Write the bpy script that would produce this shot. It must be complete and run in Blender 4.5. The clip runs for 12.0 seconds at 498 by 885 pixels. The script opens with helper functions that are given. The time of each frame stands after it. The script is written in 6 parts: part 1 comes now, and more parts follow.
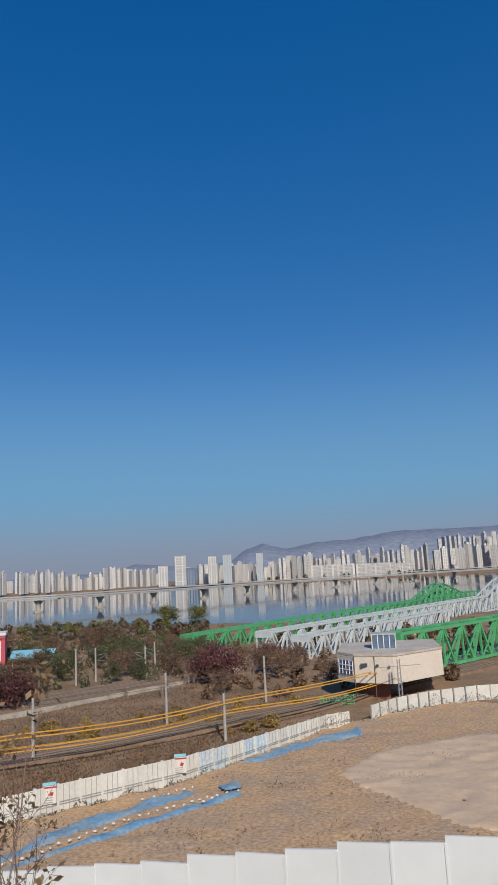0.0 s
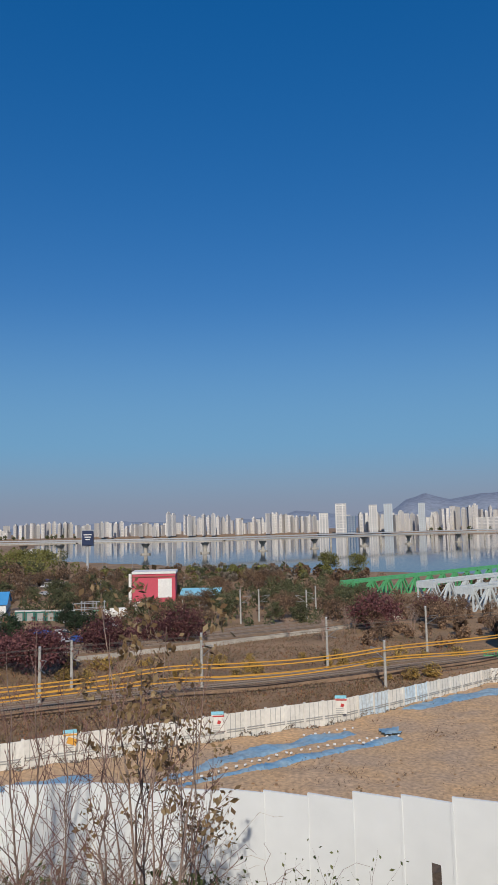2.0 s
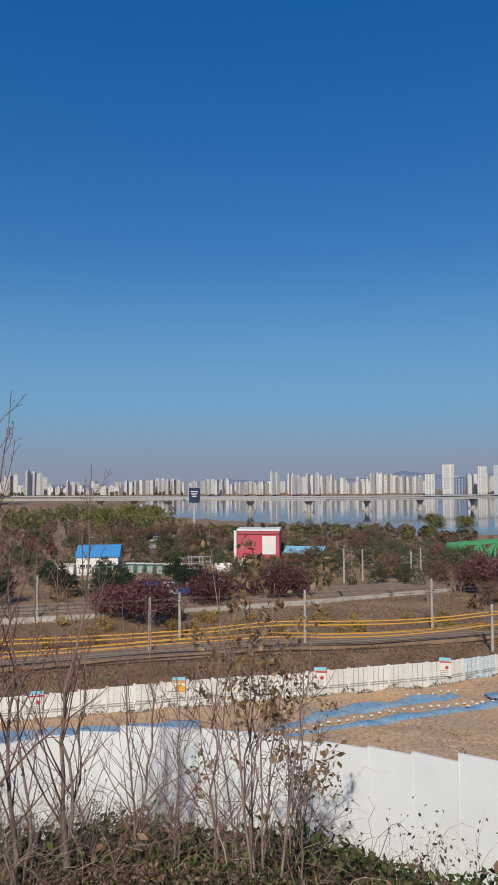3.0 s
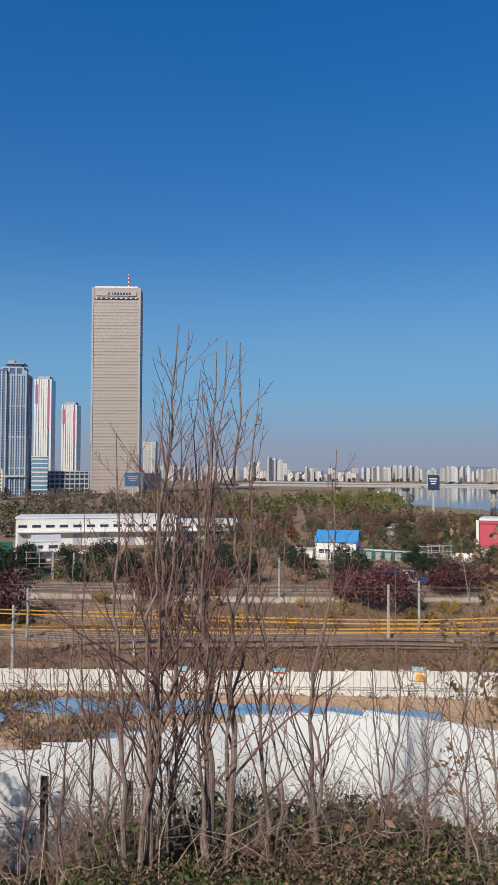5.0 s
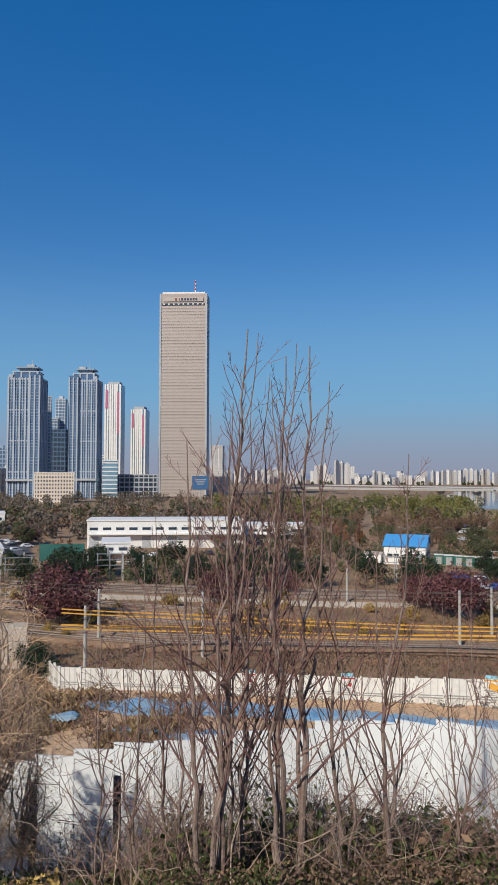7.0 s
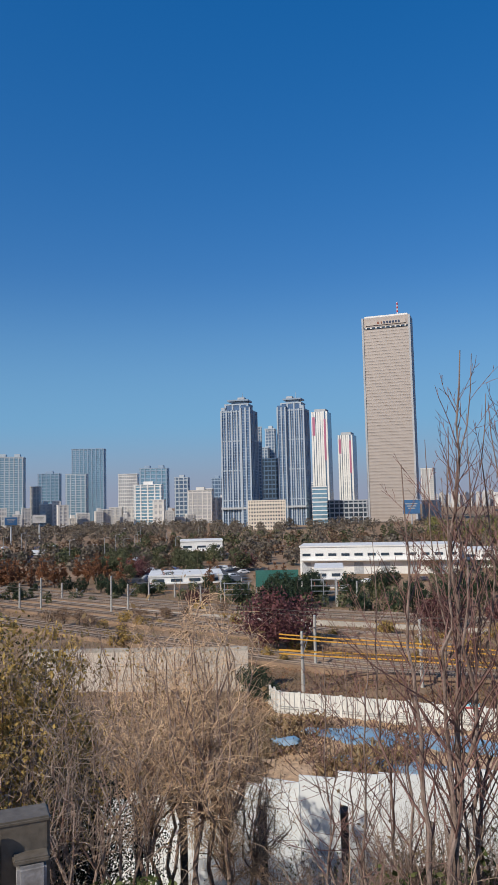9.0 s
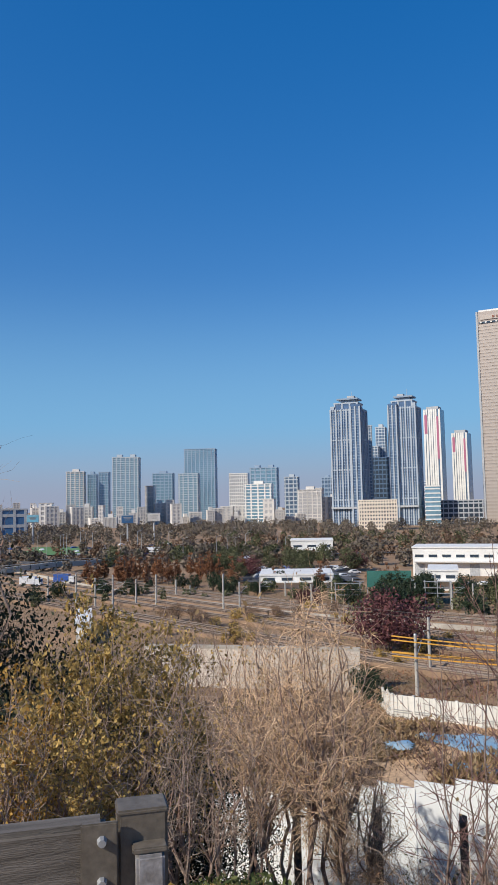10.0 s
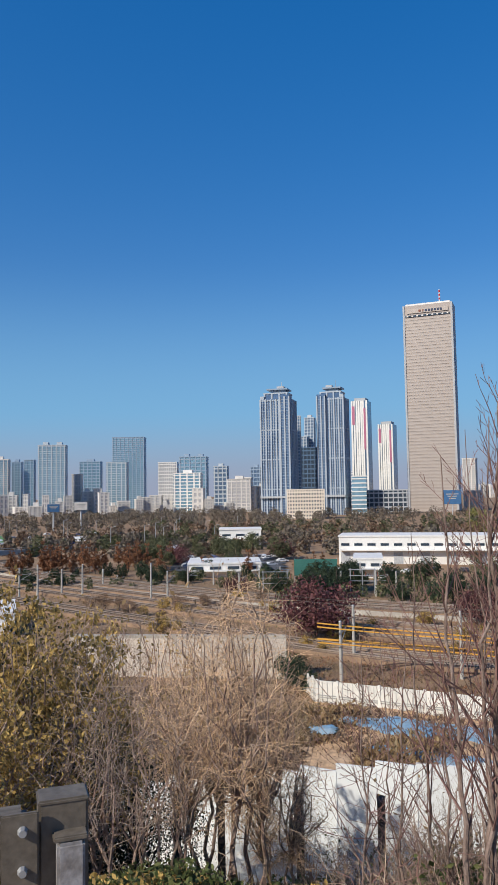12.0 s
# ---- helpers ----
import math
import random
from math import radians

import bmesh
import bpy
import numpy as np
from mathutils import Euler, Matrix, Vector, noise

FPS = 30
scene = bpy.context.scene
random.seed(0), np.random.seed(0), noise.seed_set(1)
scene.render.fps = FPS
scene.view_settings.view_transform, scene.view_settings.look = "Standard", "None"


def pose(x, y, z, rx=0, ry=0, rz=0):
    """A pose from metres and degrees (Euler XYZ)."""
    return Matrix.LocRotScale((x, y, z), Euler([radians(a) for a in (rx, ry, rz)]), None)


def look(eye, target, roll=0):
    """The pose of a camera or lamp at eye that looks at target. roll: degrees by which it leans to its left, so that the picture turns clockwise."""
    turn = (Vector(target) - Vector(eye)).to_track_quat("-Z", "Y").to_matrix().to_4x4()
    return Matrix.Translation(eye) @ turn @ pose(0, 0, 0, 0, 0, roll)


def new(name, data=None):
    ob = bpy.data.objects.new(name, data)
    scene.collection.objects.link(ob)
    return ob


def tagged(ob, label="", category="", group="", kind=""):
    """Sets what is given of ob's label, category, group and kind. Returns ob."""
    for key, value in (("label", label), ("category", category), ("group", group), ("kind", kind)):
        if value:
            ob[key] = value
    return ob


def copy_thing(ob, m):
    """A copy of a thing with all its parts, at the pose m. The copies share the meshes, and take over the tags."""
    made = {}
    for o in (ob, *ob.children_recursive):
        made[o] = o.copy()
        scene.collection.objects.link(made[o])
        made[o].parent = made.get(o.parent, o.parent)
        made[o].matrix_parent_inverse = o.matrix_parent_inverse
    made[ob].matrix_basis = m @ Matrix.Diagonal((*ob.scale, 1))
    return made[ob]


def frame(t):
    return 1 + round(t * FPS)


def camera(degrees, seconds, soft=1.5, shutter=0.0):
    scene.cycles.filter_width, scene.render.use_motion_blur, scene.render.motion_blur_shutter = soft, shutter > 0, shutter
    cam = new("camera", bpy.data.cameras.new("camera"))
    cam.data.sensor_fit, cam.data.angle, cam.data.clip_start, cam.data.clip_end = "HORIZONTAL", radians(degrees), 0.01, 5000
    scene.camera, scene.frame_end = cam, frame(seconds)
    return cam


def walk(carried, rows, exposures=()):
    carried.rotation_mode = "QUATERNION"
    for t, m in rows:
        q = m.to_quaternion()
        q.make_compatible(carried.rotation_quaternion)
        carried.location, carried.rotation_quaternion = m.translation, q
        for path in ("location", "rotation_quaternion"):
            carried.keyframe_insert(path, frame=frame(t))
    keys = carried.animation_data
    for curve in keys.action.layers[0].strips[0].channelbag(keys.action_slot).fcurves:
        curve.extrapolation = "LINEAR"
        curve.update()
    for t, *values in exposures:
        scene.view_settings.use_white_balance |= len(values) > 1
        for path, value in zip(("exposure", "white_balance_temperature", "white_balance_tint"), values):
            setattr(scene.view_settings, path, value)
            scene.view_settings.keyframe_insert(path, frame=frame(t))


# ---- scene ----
cam = camera(37.09, 12.0, 0.9)
PATH = [
    (0, pose(-0.000, -0.000, 26.000, 99.90, 2.99, 0.00)),
    (0.5, pose(-0.042, 0.038, 25.991, 99.74, 2.47, 6.84)),
    (1, pose(-0.052, 0.033, 25.996, 99.18, 2.28, 8.98)),
    (1.5, pose(-0.064, 0.049, 25.988, 98.32, 1.83, 10.29)),
    (2, pose(-0.077, 0.064, 25.979, 96.34, 1.18, 12.21)),
    (2.5, pose(-0.087, 0.052, 25.984, 94.44, 0.68, 15.42)),
    (3, pose(-0.103, 0.052, 25.983, 93.29, 0.24, 20.18)),
    (3.5, pose(-0.122, 0.055, 25.982, 92.56, -0.25, 24.96)),
    (3.7, pose(-0.124, 0.065, 25.977, 92.41, -0.31, 26.74)),
    (5.3, pose(-0.188, 0.072, 25.970, 92.34, -0.14, 39.76)),
    (5.5, pose(-0.192, 0.069, 25.969, 92.39, -0.13, 40.28)),
    (6, pose(-0.200, 0.067, 25.971, 92.43, -0.31, 41.39)),
    (6.5, pose(-0.212, 0.075, 25.970, 92.46, -0.33, 42.40)),
    (6.7, pose(-0.211, 0.076, 25.972, 92.45, -0.28, 42.85)),
    (8.3, pose(-0.212, 0.031, 26.001, 93.83, 0.90, 50.40)),
    (8.5, pose(-0.208, 0.026, 25.995, 94.14, 1.09, 52.94)),
    (9, pose(-0.211, 0.021, 25.999, 94.63, 1.35, 59.48)),
    (9.5, pose(-0.235, 0.027, 25.990, 94.79, 1.35, 63.72)),
    (10, pose(-0.254, 0.030, 25.984, 94.76, 1.12, 67.92)),
    (10.5, pose(-0.264, 0.032, 25.980, 94.61, 0.93, 71.24)),
    (11, pose(-0.250, 0.030, 25.985, 94.52, 0.85, 71.76)),
    (11.5, pose(-0.208, 0.024, 25.999, 94.27, 0.98, 68.71)),
    (12, pose(-0.197, 0.023, 26.001, 93.83, 0.91, 62.47)),
]
walk(cam, PATH, [(0, -0.14), (2.5, -0.12), (3.5, -0.05), (5.5, 0.06), (8.5, 0.06), (10.5, 0.36), (11.2, 0.36), (12, 0.28)])

# ---- world and sun ----
SUN_EL, SUN_AZ = 34.0, 169.0
world = bpy.data.worlds.new("sky")
scene.world = world
world.use_nodes = True
wn, wl = world.node_tree.nodes, world.node_tree.links
wn.clear()
sky = wn.new("ShaderNodeTexSky")
sky.sky_type, sky.sun_disc = "NISHITA", False
sky.sun_elevation, sky.sun_rotation = radians(SUN_EL), radians(SUN_AZ)
sky.altitude, sky.air_density, sky.dust_density, sky.ozone_density = 50, 1.0, 0.6, 3.5
bg = wn.new("ShaderNodeBackground")
bg.inputs["Strength"].default_value = 0.19
wout = wn.new("ShaderNodeOutputWorld")
vivid = wn.new("ShaderNodeHueSaturation")
vivid.inputs["Saturation"].default_value, vivid.inputs["Hue"].default_value = 1.85, 0.514
soften = wn.new("ShaderNodeGamma")
soften.inputs["Gamma"].default_value = 0.6
wl.new(sky.outputs[0], soften.inputs["Color"])
wl.new(soften.outputs[0], vivid.inputs["Color"])
wco = wn.new("ShaderNodeTexCoord")
wsep = wn.new("ShaderNodeSeparateXYZ")
wl.new(wco.outputs["Generated"], wsep.inputs[0])
wmap = wn.new("ShaderNodeMapRange")
wmap.interpolation_type = "SMOOTHSTEP"
wmap.inputs["From Min"].default_value, wmap.inputs["From Max"].default_value = -0.005, 0.115
wmap.inputs["To Min"].default_value, wmap.inputs["To Max"].default_value = 0.9, 0.0
wl.new(wsep.outputs["Z"], wmap.inputs["Value"])
haze = wn.new("ShaderNodeMix")
haze.data_type = "RGBA"
haze.inputs["B"].default_value = (1.42, 1.52, 2.0, 1)
wl.new(wmap.outputs[0], haze.inputs["Factor"])
lmap = wn.new("ShaderNodeMapRange")
lmap.interpolation_type = "SMOOTHSTEP"
lmap.inputs["From Min"].default_value, lmap.inputs["From Max"].default_value = 0.05, 0.31
lmap.inputs["To Min"].default_value, lmap.inputs["To Max"].default_value = 0.78, 0.0
wl.new(wsep.outputs["Z"], lmap.inputs["Value"])
low_sky = wn.new("ShaderNodeMix")
low_sky.data_type = "RGBA"
low_sky.inputs["B"].default_value = (0.68, 1.76, 3.0, 1)
wl.new(lmap.outputs[0], low_sky.inputs["Factor"])
wl.new(vivid.outputs[0], low_sky.inputs["A"])
wl.new(low_sky.outputs["Result"], haze.inputs["A"])
wl.new(haze.outputs["Result"], bg.inputs["Color"])
wl.new(bg.outputs[0], wout.inputs["Surface"])
sun = new("sun", bpy.data.lights.new("sun", "SUN"))
sun.data.energy, sun.data.angle, sun.data.color = 3.9, radians(0.53), (1.0, 0.93, 0.82)
ca, sa = math.cos(radians(SUN_EL)), math.sin(radians(SUN_EL))
toward = Vector((math.sin(radians(SUN_AZ)) * ca, math.cos(radians(SUN_AZ)) * ca, sa))
sun.matrix_world = look(toward * 50, (0, 0, 0))

EYE = 26.0


def P(az, d, z=0.0):
    a = radians(az)
    return Vector((-d * math.sin(a), d * math.cos(a), z))


def near(az, d, z=0.0):
    """As P, but for what stands close by: seen from where the camera is when it looks that way."""
    return P(az, d, z) + Vector((float(np.interp(az, (-10, 10, 20, 35, 60, 100), (0, -0.07, -0.10, -0.18, -0.23, -0.25))), 0.05, 0))


def Z(el, d):
    return EYE + d * math.tan(radians(el))


def lerp_table(v, table):
    return float(np.interp(v, [r[0] for r in table], [r[1] for r in table]))


# ---- materials ----
def material(name, color, rough=0.8, color2=None, scale=1.0, fine=None, bump=0.0, metallic=0.0, amount=0.6,
             vary=0.0, island=False, stretch=(1, 1, 1), spec=0.5, coords="Object", grain=0.2):
    m = bpy.data.materials.new(name)
    m.use_nodes = True
    n, l = m.node_tree.nodes, m.node_tree.links
    b = n["Principled BSDF"]
    b.inputs["Roughness"].default_value = rough
    b.inputs["Metallic"].default_value = metallic
    b.inputs["Specular IOR Level"].default_value = spec
    color2 = color2 or tuple(c * 0.7 for c in color)
    tc = n.new("ShaderNodeTexCoord")
    mp = n.new("ShaderNodeMapping")
    mp.inputs["Scale"].default_value = stretch
    l.new(tc.outputs[coords], mp.inputs["Vector"])
    big = n.new("ShaderNodeTexNoise")
    big.inputs["Scale"].default_value, big.inputs["Detail"].default_value = scale, 6
    l.new(mp.outputs[0], big.inputs["Vector"])
    ramp = n.new("ShaderNodeMapRange")
    ramp.inputs["From Min"].default_value, ramp.inputs["From Max"].default_value = 0.35, 0.65
    ramp.inputs["To Max"].default_value = amount
    l.new(big.outputs["Fac"], ramp.inputs["Value"])
    mix = n.new("ShaderNodeMix")
    mix.data_type = "RGBA"
    mix.inputs["A"].default_value, mix.inputs["B"].default_value = (*color, 1), (*color2, 1)
    l.new(ramp.outputs[0], mix.inputs["Factor"])
    small = n.new("ShaderNodeTexNoise")
    small.inputs["Scale"].default_value, small.inputs["Detail"].default_value = fine or scale * 9, 5
    l.new(mp.outputs[0], small.inputs["Vector"])
    hsv = n.new("ShaderNodeHueSaturation")
    val = n.new("ShaderNodeMapRange")
    val.inputs["From Min"].default_value, val.inputs["From Max"].default_value = 0.3, 0.7
    val.inputs["To Min"].default_value, val.inputs["To Max"].default_value = 1 - grain, 1 + grain
    l.new(small.outputs["Fac"], val.inputs["Value"])
    l.new(mix.outputs["Result"], hsv.inputs["Color"])
    last = val.outputs[0]
    if vary:
        rnd = n.new("ShaderNodeNewGeometry") if island else n.new("ShaderNodeObjectInfo")
        rng = n.new("ShaderNodeMapRange")
        rng.inputs["To Min"].default_value, rng.inputs["To Max"].default_value = 1 - vary, 1 + vary
        l.new(rnd.outputs["Random Per Island" if island else "Random"], rng.inputs["Value"])
        mul = n.new("ShaderNodeMath")
        mul.operation = "MULTIPLY"
        l.new(rng.outputs[0], mul.inputs[0])
        l.new(last, mul.inputs[1])
        last = mul.outputs[0]
    l.new(last, hsv.inputs["Value"])
    l.new(hsv.outputs[0], b.inputs["Base Color"])
    if bump:
        bp = n.new("ShaderNodeBump")
        bp.inputs["Strength"].default_value, bp.inputs["Distance"].default_value = bump, 0.05
        l.new(small.outputs["Fac"], bp.inputs["Height"])
        l.new(bp.outputs[0], b.inputs["Normal"])
    return m


def leaf_material(name, c1, c2, c3=None, trans=0.15):
    """Leaves whose colour runs from c1 to c3 from leaf to leaf."""
    m = bpy.data.materials.new(name)
    m.use_nodes = True
    n, l = m.node_tree.nodes, m.node_tree.links
    b = n["Principled BSDF"]
    b.inputs["Roughness"].default_value = 0.65
    b.inputs["Specular IOR Level"].default_value = 0.25
    geo = n.new("ShaderNodeNewGeometry")
    ramp = n.new("ShaderNodeValToRGB")
    ramp.color_ramp.elements[0].color, ramp.color_ramp.elements[1].color = (*c1, 1), (*(c3 or c2), 1)
    if c3:
        e = ramp.color_ramp.elements.new(0.55)
        e.color = (*c2, 1)
    l.new(geo.outputs["Random Per Island"], ramp.inputs["Fac"])
    info = n.new("ShaderNodeObjectInfo")
    rng = n.new("ShaderNodeMapRange")
    rng.inputs["To Min"].default_value, rng.inputs["To Max"].default_value = 0.75, 1.25
    l.new(info.outputs["Random"], rng.inputs["Value"])
    hsv = n.new("ShaderNodeHueSaturation")
    l.new(ramp.outputs[0], hsv.inputs["Color"])
    l.new(rng.outputs[0], hsv.inputs["Value"])
    l.new(hsv.outputs[0], b.inputs["Base Color"])
    t = n.new("ShaderNodeBsdfTranslucent")
    l.new(hsv.outputs[0], t.inputs["Color"])
    mx = n.new("ShaderNodeMixShader")
    mx.inputs[0].default_value = trans
    l.new(b.outputs[0], mx.inputs[1])
    l.new(t.outputs[0], mx.inputs[2])
    l.new(mx.outputs[0], n["Material Output"].inputs["Surface"])
    return m


M = {}
M["soil"] = material("dry_soil_and_grass", (0.34, 0.21, 0.115), 0.95, (0.22, 0.14, 0.075), 0.09, 1.6, 0.6, amount=1)
M["site"] = material("bare_sandy_earth", (0.56, 0.35, 0.18), 0.95, (0.47, 0.32, 0.20), 0.16, 2.2, 0.8, amount=1, grain=0.3)
M["pad"] = material("compacted_pale_earth", (0.65, 0.47, 0.31), 0.95, (0.61, 0.43, 0.28), 0.1, 1.3, 0.3, amount=1, grain=0.08)
M["ballast"] = material("track_ballast", (0.27, 0.175, 0.11), 0.95, (0.19, 0.125, 0.08), 0.5, 6, 0.7, amount=1)
M["rail"] = material("worn_rail_steel", (0.40, 0.32, 0.26), 0.45, None, 2, metallic=0.4)
M["sleeper"] = material("concrete_sleeper", (0.30, 0.22, 0.155), 0.9, None, 2)
M["asphalt"] = material("asphalt", (0.09, 0.09, 0.092), 0.9, (0.06, 0.06, 0.062), 0.2, 3)
M["concrete"] = material("weathered_concrete", (0.46, 0.42, 0.36), 0.9, (0.30, 0.27, 0.23), 0.4, 4, 0.3, amount=0.8)
M["pale_concrete"] = material("pale_concrete_wall", (0.60, 0.52, 0.43), 0.9, (0.45, 0.38, 0.31), 0.3, 3, 0.3, amount=0.8)
M["panel"] = material("white_steel_hoarding", (0.74, 0.75, 0.74), 0.45, (0.71, 0.72, 0.71), 0.6, 3, 0.05, amount=0.6, vary=0.03, grain=0.03)
M["old_panel"] = material("weathered_white_hoarding", (0.70, 0.68, 0.62), 0.6, (0.60, 0.57, 0.51), 0.3, 2.5, 0.1, amount=0.6, vary=0.06, grain=0.08)
M["pale_blue_panel"] = material("pale_blue_hoarding", (0.50, 0.62, 0.70), 0.6, (0.62, 0.66, 0.66), 0.5, 2.5, amount=0.8, vary=0.05)
M["hoard_post"] = material("hoarding_frame_steel", (0.36, 0.36, 0.34), 0.6, None, 2)
M["blue_tarp"] = material("blue_tarpaulin", (0.15, 0.31, 0.46), 0.55, (0.30, 0.40, 0.45), 0.35, 2, 0.6, amount=1)
M["sandbag"] = material("white_sandbag", (0.72, 0.70, 0.66), 0.9)
M["pole"] = material("grey_concrete_pole", (0.42, 0.40, 0.36), 0.8, (0.30, 0.28, 0.25), 0.6, 5)
M["steel"] = material("galvanised_steel", (0.40, 0.41, 0.42), 0.5, None, 2, metallic=0.5)
M["orange_cover"] = material("orange_insulated_cover", (0.72, 0.36, 0.05), 0.5, (0.60, 0.30, 0.05), 0.4, grain=0.08)
M["wire"] = material("dark_overhead_wire", (0.10, 0.09, 0.08), 0.6)
M["green_paint"] = material("green_bridge_paint", (0.11, 0.42, 0.17), 0.5, (0.08, 0.31, 0.13), 0.3, 3, amount=0.6, grain=0.12)
M["white_paint"] = material("pale_grey_bridge_paint", (0.60, 0.64, 0.63), 0.5, (0.47, 0.50, 0.50), 0.3, 3, amount=0.7, grain=0.12)
M["beige"] = material("beige_cladding", (0.74, 0.65, 0.54), 0.8, (0.69, 0.59, 0.48), 0.2, 2, amount=0.8, grain=0.06)
M["brick_red"] = material("red_brown_brick", (0.27, 0.11, 0.075), 0.9, (0.20, 0.085, 0.06), 1.0, 8)
M["red_wall"] = material("red_pink_cladding", (0.55, 0.075, 0.11), 0.7, (0.48, 0.07, 0.10), 0.3, 3, amount=0.7, grain=0.08)
M["white_wall"] = material("white_painted_wall", (0.76, 0.74, 0.70), 0.7, (0.66, 0.64, 0.60), 0.2, 2, amount=0.7, grain=0.08)
M["grey_wall"] = material("grey_render", (0.42, 0.43, 0.44), 0.8, (0.34, 0.35, 0.36), 0.2, 2)
M["blue_roof"] = material("blue_sheet_roof", (0.06, 0.28, 0.58), 0.45, (0.09, 0.32, 0.58), 0.4, 4, grain=0.1)
M["cyan_roof"] = material("pale_blue_sheet_roof", (0.22, 0.55, 0.68), 0.5, (0.30, 0.58, 0.68), 0.4, 4, grain=0.1)
M["dark_glass"] = material("dark_window_glass", (0.035, 0.05, 0.07), 0.12, (0.05, 0.07, 0.09), 0.3, spec=0.8)
M["blue_glass"] = material("blue_window_glass", (0.05, 0.13, 0.27), 0.12, (0.07, 0.16, 0.30), 0.3, spec=0.8)
M["tower_glass"] = material("grey_blue_tower_glass", (0.13, 0.20, 0.30), 0.2, (0.17, 0.25, 0.36), 0.05, spec=0.8, metallic=0.3)
M["teal_glass"] = material("teal_tower_glass", (0.24, 0.40, 0.49), 0.2, (0.17, 0.31, 0.41), 0.05, spec=0.8, metallic=0.3)
M["gold_glass"] = material("bronze_gold_glass", (0.38, 0.325, 0.285), 0.4, (0.355, 0.30, 0.265), 0.02, metallic=0.15, grain=0.04)
M["gold_band"] = material("pale_bronze_spandrel", (0.43, 0.37, 0.325), 0.45, (0.40, 0.345, 0.30), 0.02, metallic=0.1, grain=0.04)
M["strip_glass"] = material("dark_strip_window_glass", (0.10, 0.16, 0.26), 0.2, (0.15, 0.23, 0.36), 0.15, spec=0.6, metallic=0.4)
M["tower_stone"] = material("pale_grey_tower_stone", (0.38, 0.43, 0.48), 0.7, (0.33, 0.38, 0.43), 0.05, grain=0.08)
M["tower_spandrel"] = material("grey_tower_spandrel", (0.22, 0.29, 0.37), 0.5, (0.19, 0.25, 0.33), 0.05, grain=0.08)
M["sapling_bark"] = material("grey_brown_sapling_bark", (0.27, 0.20, 0.165), 0.9, (0.16, 0.105, 0.08), 7, 45, 0.4, amount=1)
M["twig"] = material("reddish_brown_twigs", (0.23, 0.12, 0.10), 0.8, (0.14, 0.075, 0.06), 4, 30, amount=1)
M["cane"] = material("pale_dead_canes", (0.45, 0.35, 0.26), 0.9, (0.28, 0.2, 0.14), 3, 30, amount=1)
M["grey_twig"] = material("grey_brown_bare_twigs", (0.38, 0.29, 0.22), 0.9, (0.22, 0.155, 0.115), 4, 30, amount=1)
M["blue_grey_wall"] = material("blue_grey_curtain_wall", (0.30, 0.38, 0.46), 0.5, (0.25, 0.33, 0.42), 0.05, grain=0.08)
M["tower_frame"] = material("pale_tower_stone", (0.46, 0.50, 0.52), 0.7, (0.40, 0.44, 0.47), 0.05, grain=0.08)
M["apt_wall"] = material("cream_apartment_paint", (0.60, 0.57, 0.53), 0.85, (0.52, 0.49, 0.46), 0.03, 0.3, vary=0.22, grain=0.1)
# glass colour lightened towards the wall to carry distance haze
M["apt_glass"] = material("haze_paled_balcony_glass", (0.36, 0.36, 0.37), 0.4, (0.42, 0.41, 0.40), 0.1)
M["pink"] = material("magenta_panel", (0.42, 0.13, 0.22), 0.6)
M["navy"] = material("navy_sign", (0.02, 0.035, 0.09), 0.4)
M["green_net"] = material("dark_green_netting", (0.03, 0.13, 0.11), 0.9, (0.05, 0.17, 0.14), 0.2, 3)
# distance haze is mixed into the hill's pale blue-grey base colour
M["hill"] = material("haze_tinted_wooded_hill", (0.24, 0.27, 0.33), 1.0, (0.22, 0.25, 0.31), 0.004, 0.03)
M["bark"] = material("grey_brown_bark", (0.35, 0.265, 0.21), 0.95, (0.25, 0.155, 0.115), 6, 40, 0.5, amount=1)
M["dark_bark"] = material("dark_bark", (0.10, 0.075, 0.06), 0.95, (0.06, 0.045, 0.035), 5, 40, 0.5, amount=1)
M["reed"] = material("dry_tan_stems", (0.70, 0.49, 0.31), 0.95, (0.54, 0.355, 0.215), 5, 40, amount=1)
M["wood_rail"] = material("weathered_grey_timber", (0.17, 0.145, 0.12), 0.8, (0.09, 0.075, 0.06), 5.0, 40, 0.25, amount=1, stretch=(1, 9, 9))
M["post_paint"] = material("worn_bronze_paint", (0.11, 0.09, 0.068), 0.6, (0.16, 0.135, 0.105), 10, 60, 0.06, amount=0.8)
M["bracket"] = material("worn_grey_steel_bracket", (0.34, 0.33, 0.33), 0.6, (0.17, 0.15, 0.135), 22, 90, 0.08, amount=0.8)
M["stake"] = material("dark_rotten_stake", (0.07, 0.05, 0.04), 0.95, (0.11, 0.085, 0.065), 6, 30, 0.5)
M["l_maroon"] = leaf_material("maroon_leaves", (0.07, 0.027, 0.03), (0.14, 0.052, 0.054), (0.22, 0.10, 0.092))
M["l_pine"] = leaf_material("pine_needles", (0.018, 0.032, 0.018), (0.035, 0.055, 0.028), (0.06, 0.08, 0.04))
M["l_green"] = leaf_material("dull_green_leaves", (0.05, 0.062, 0.03), (0.105, 0.112, 0.052), (0.17, 0.155, 0.08))
M["l_olive"] = leaf_material("olive_yellow_leaves", (0.18, 0.122, 0.04), (0.44, 0.295, 0.092), (0.70, 0.475, 0.16), 0.35)
M["l_orange"] = leaf_material("orange_yellow_leaves", (0.30, 0.15, 0.03), (0.48, 0.25, 0.05), (0.58, 0.36, 0.09), 0.35)
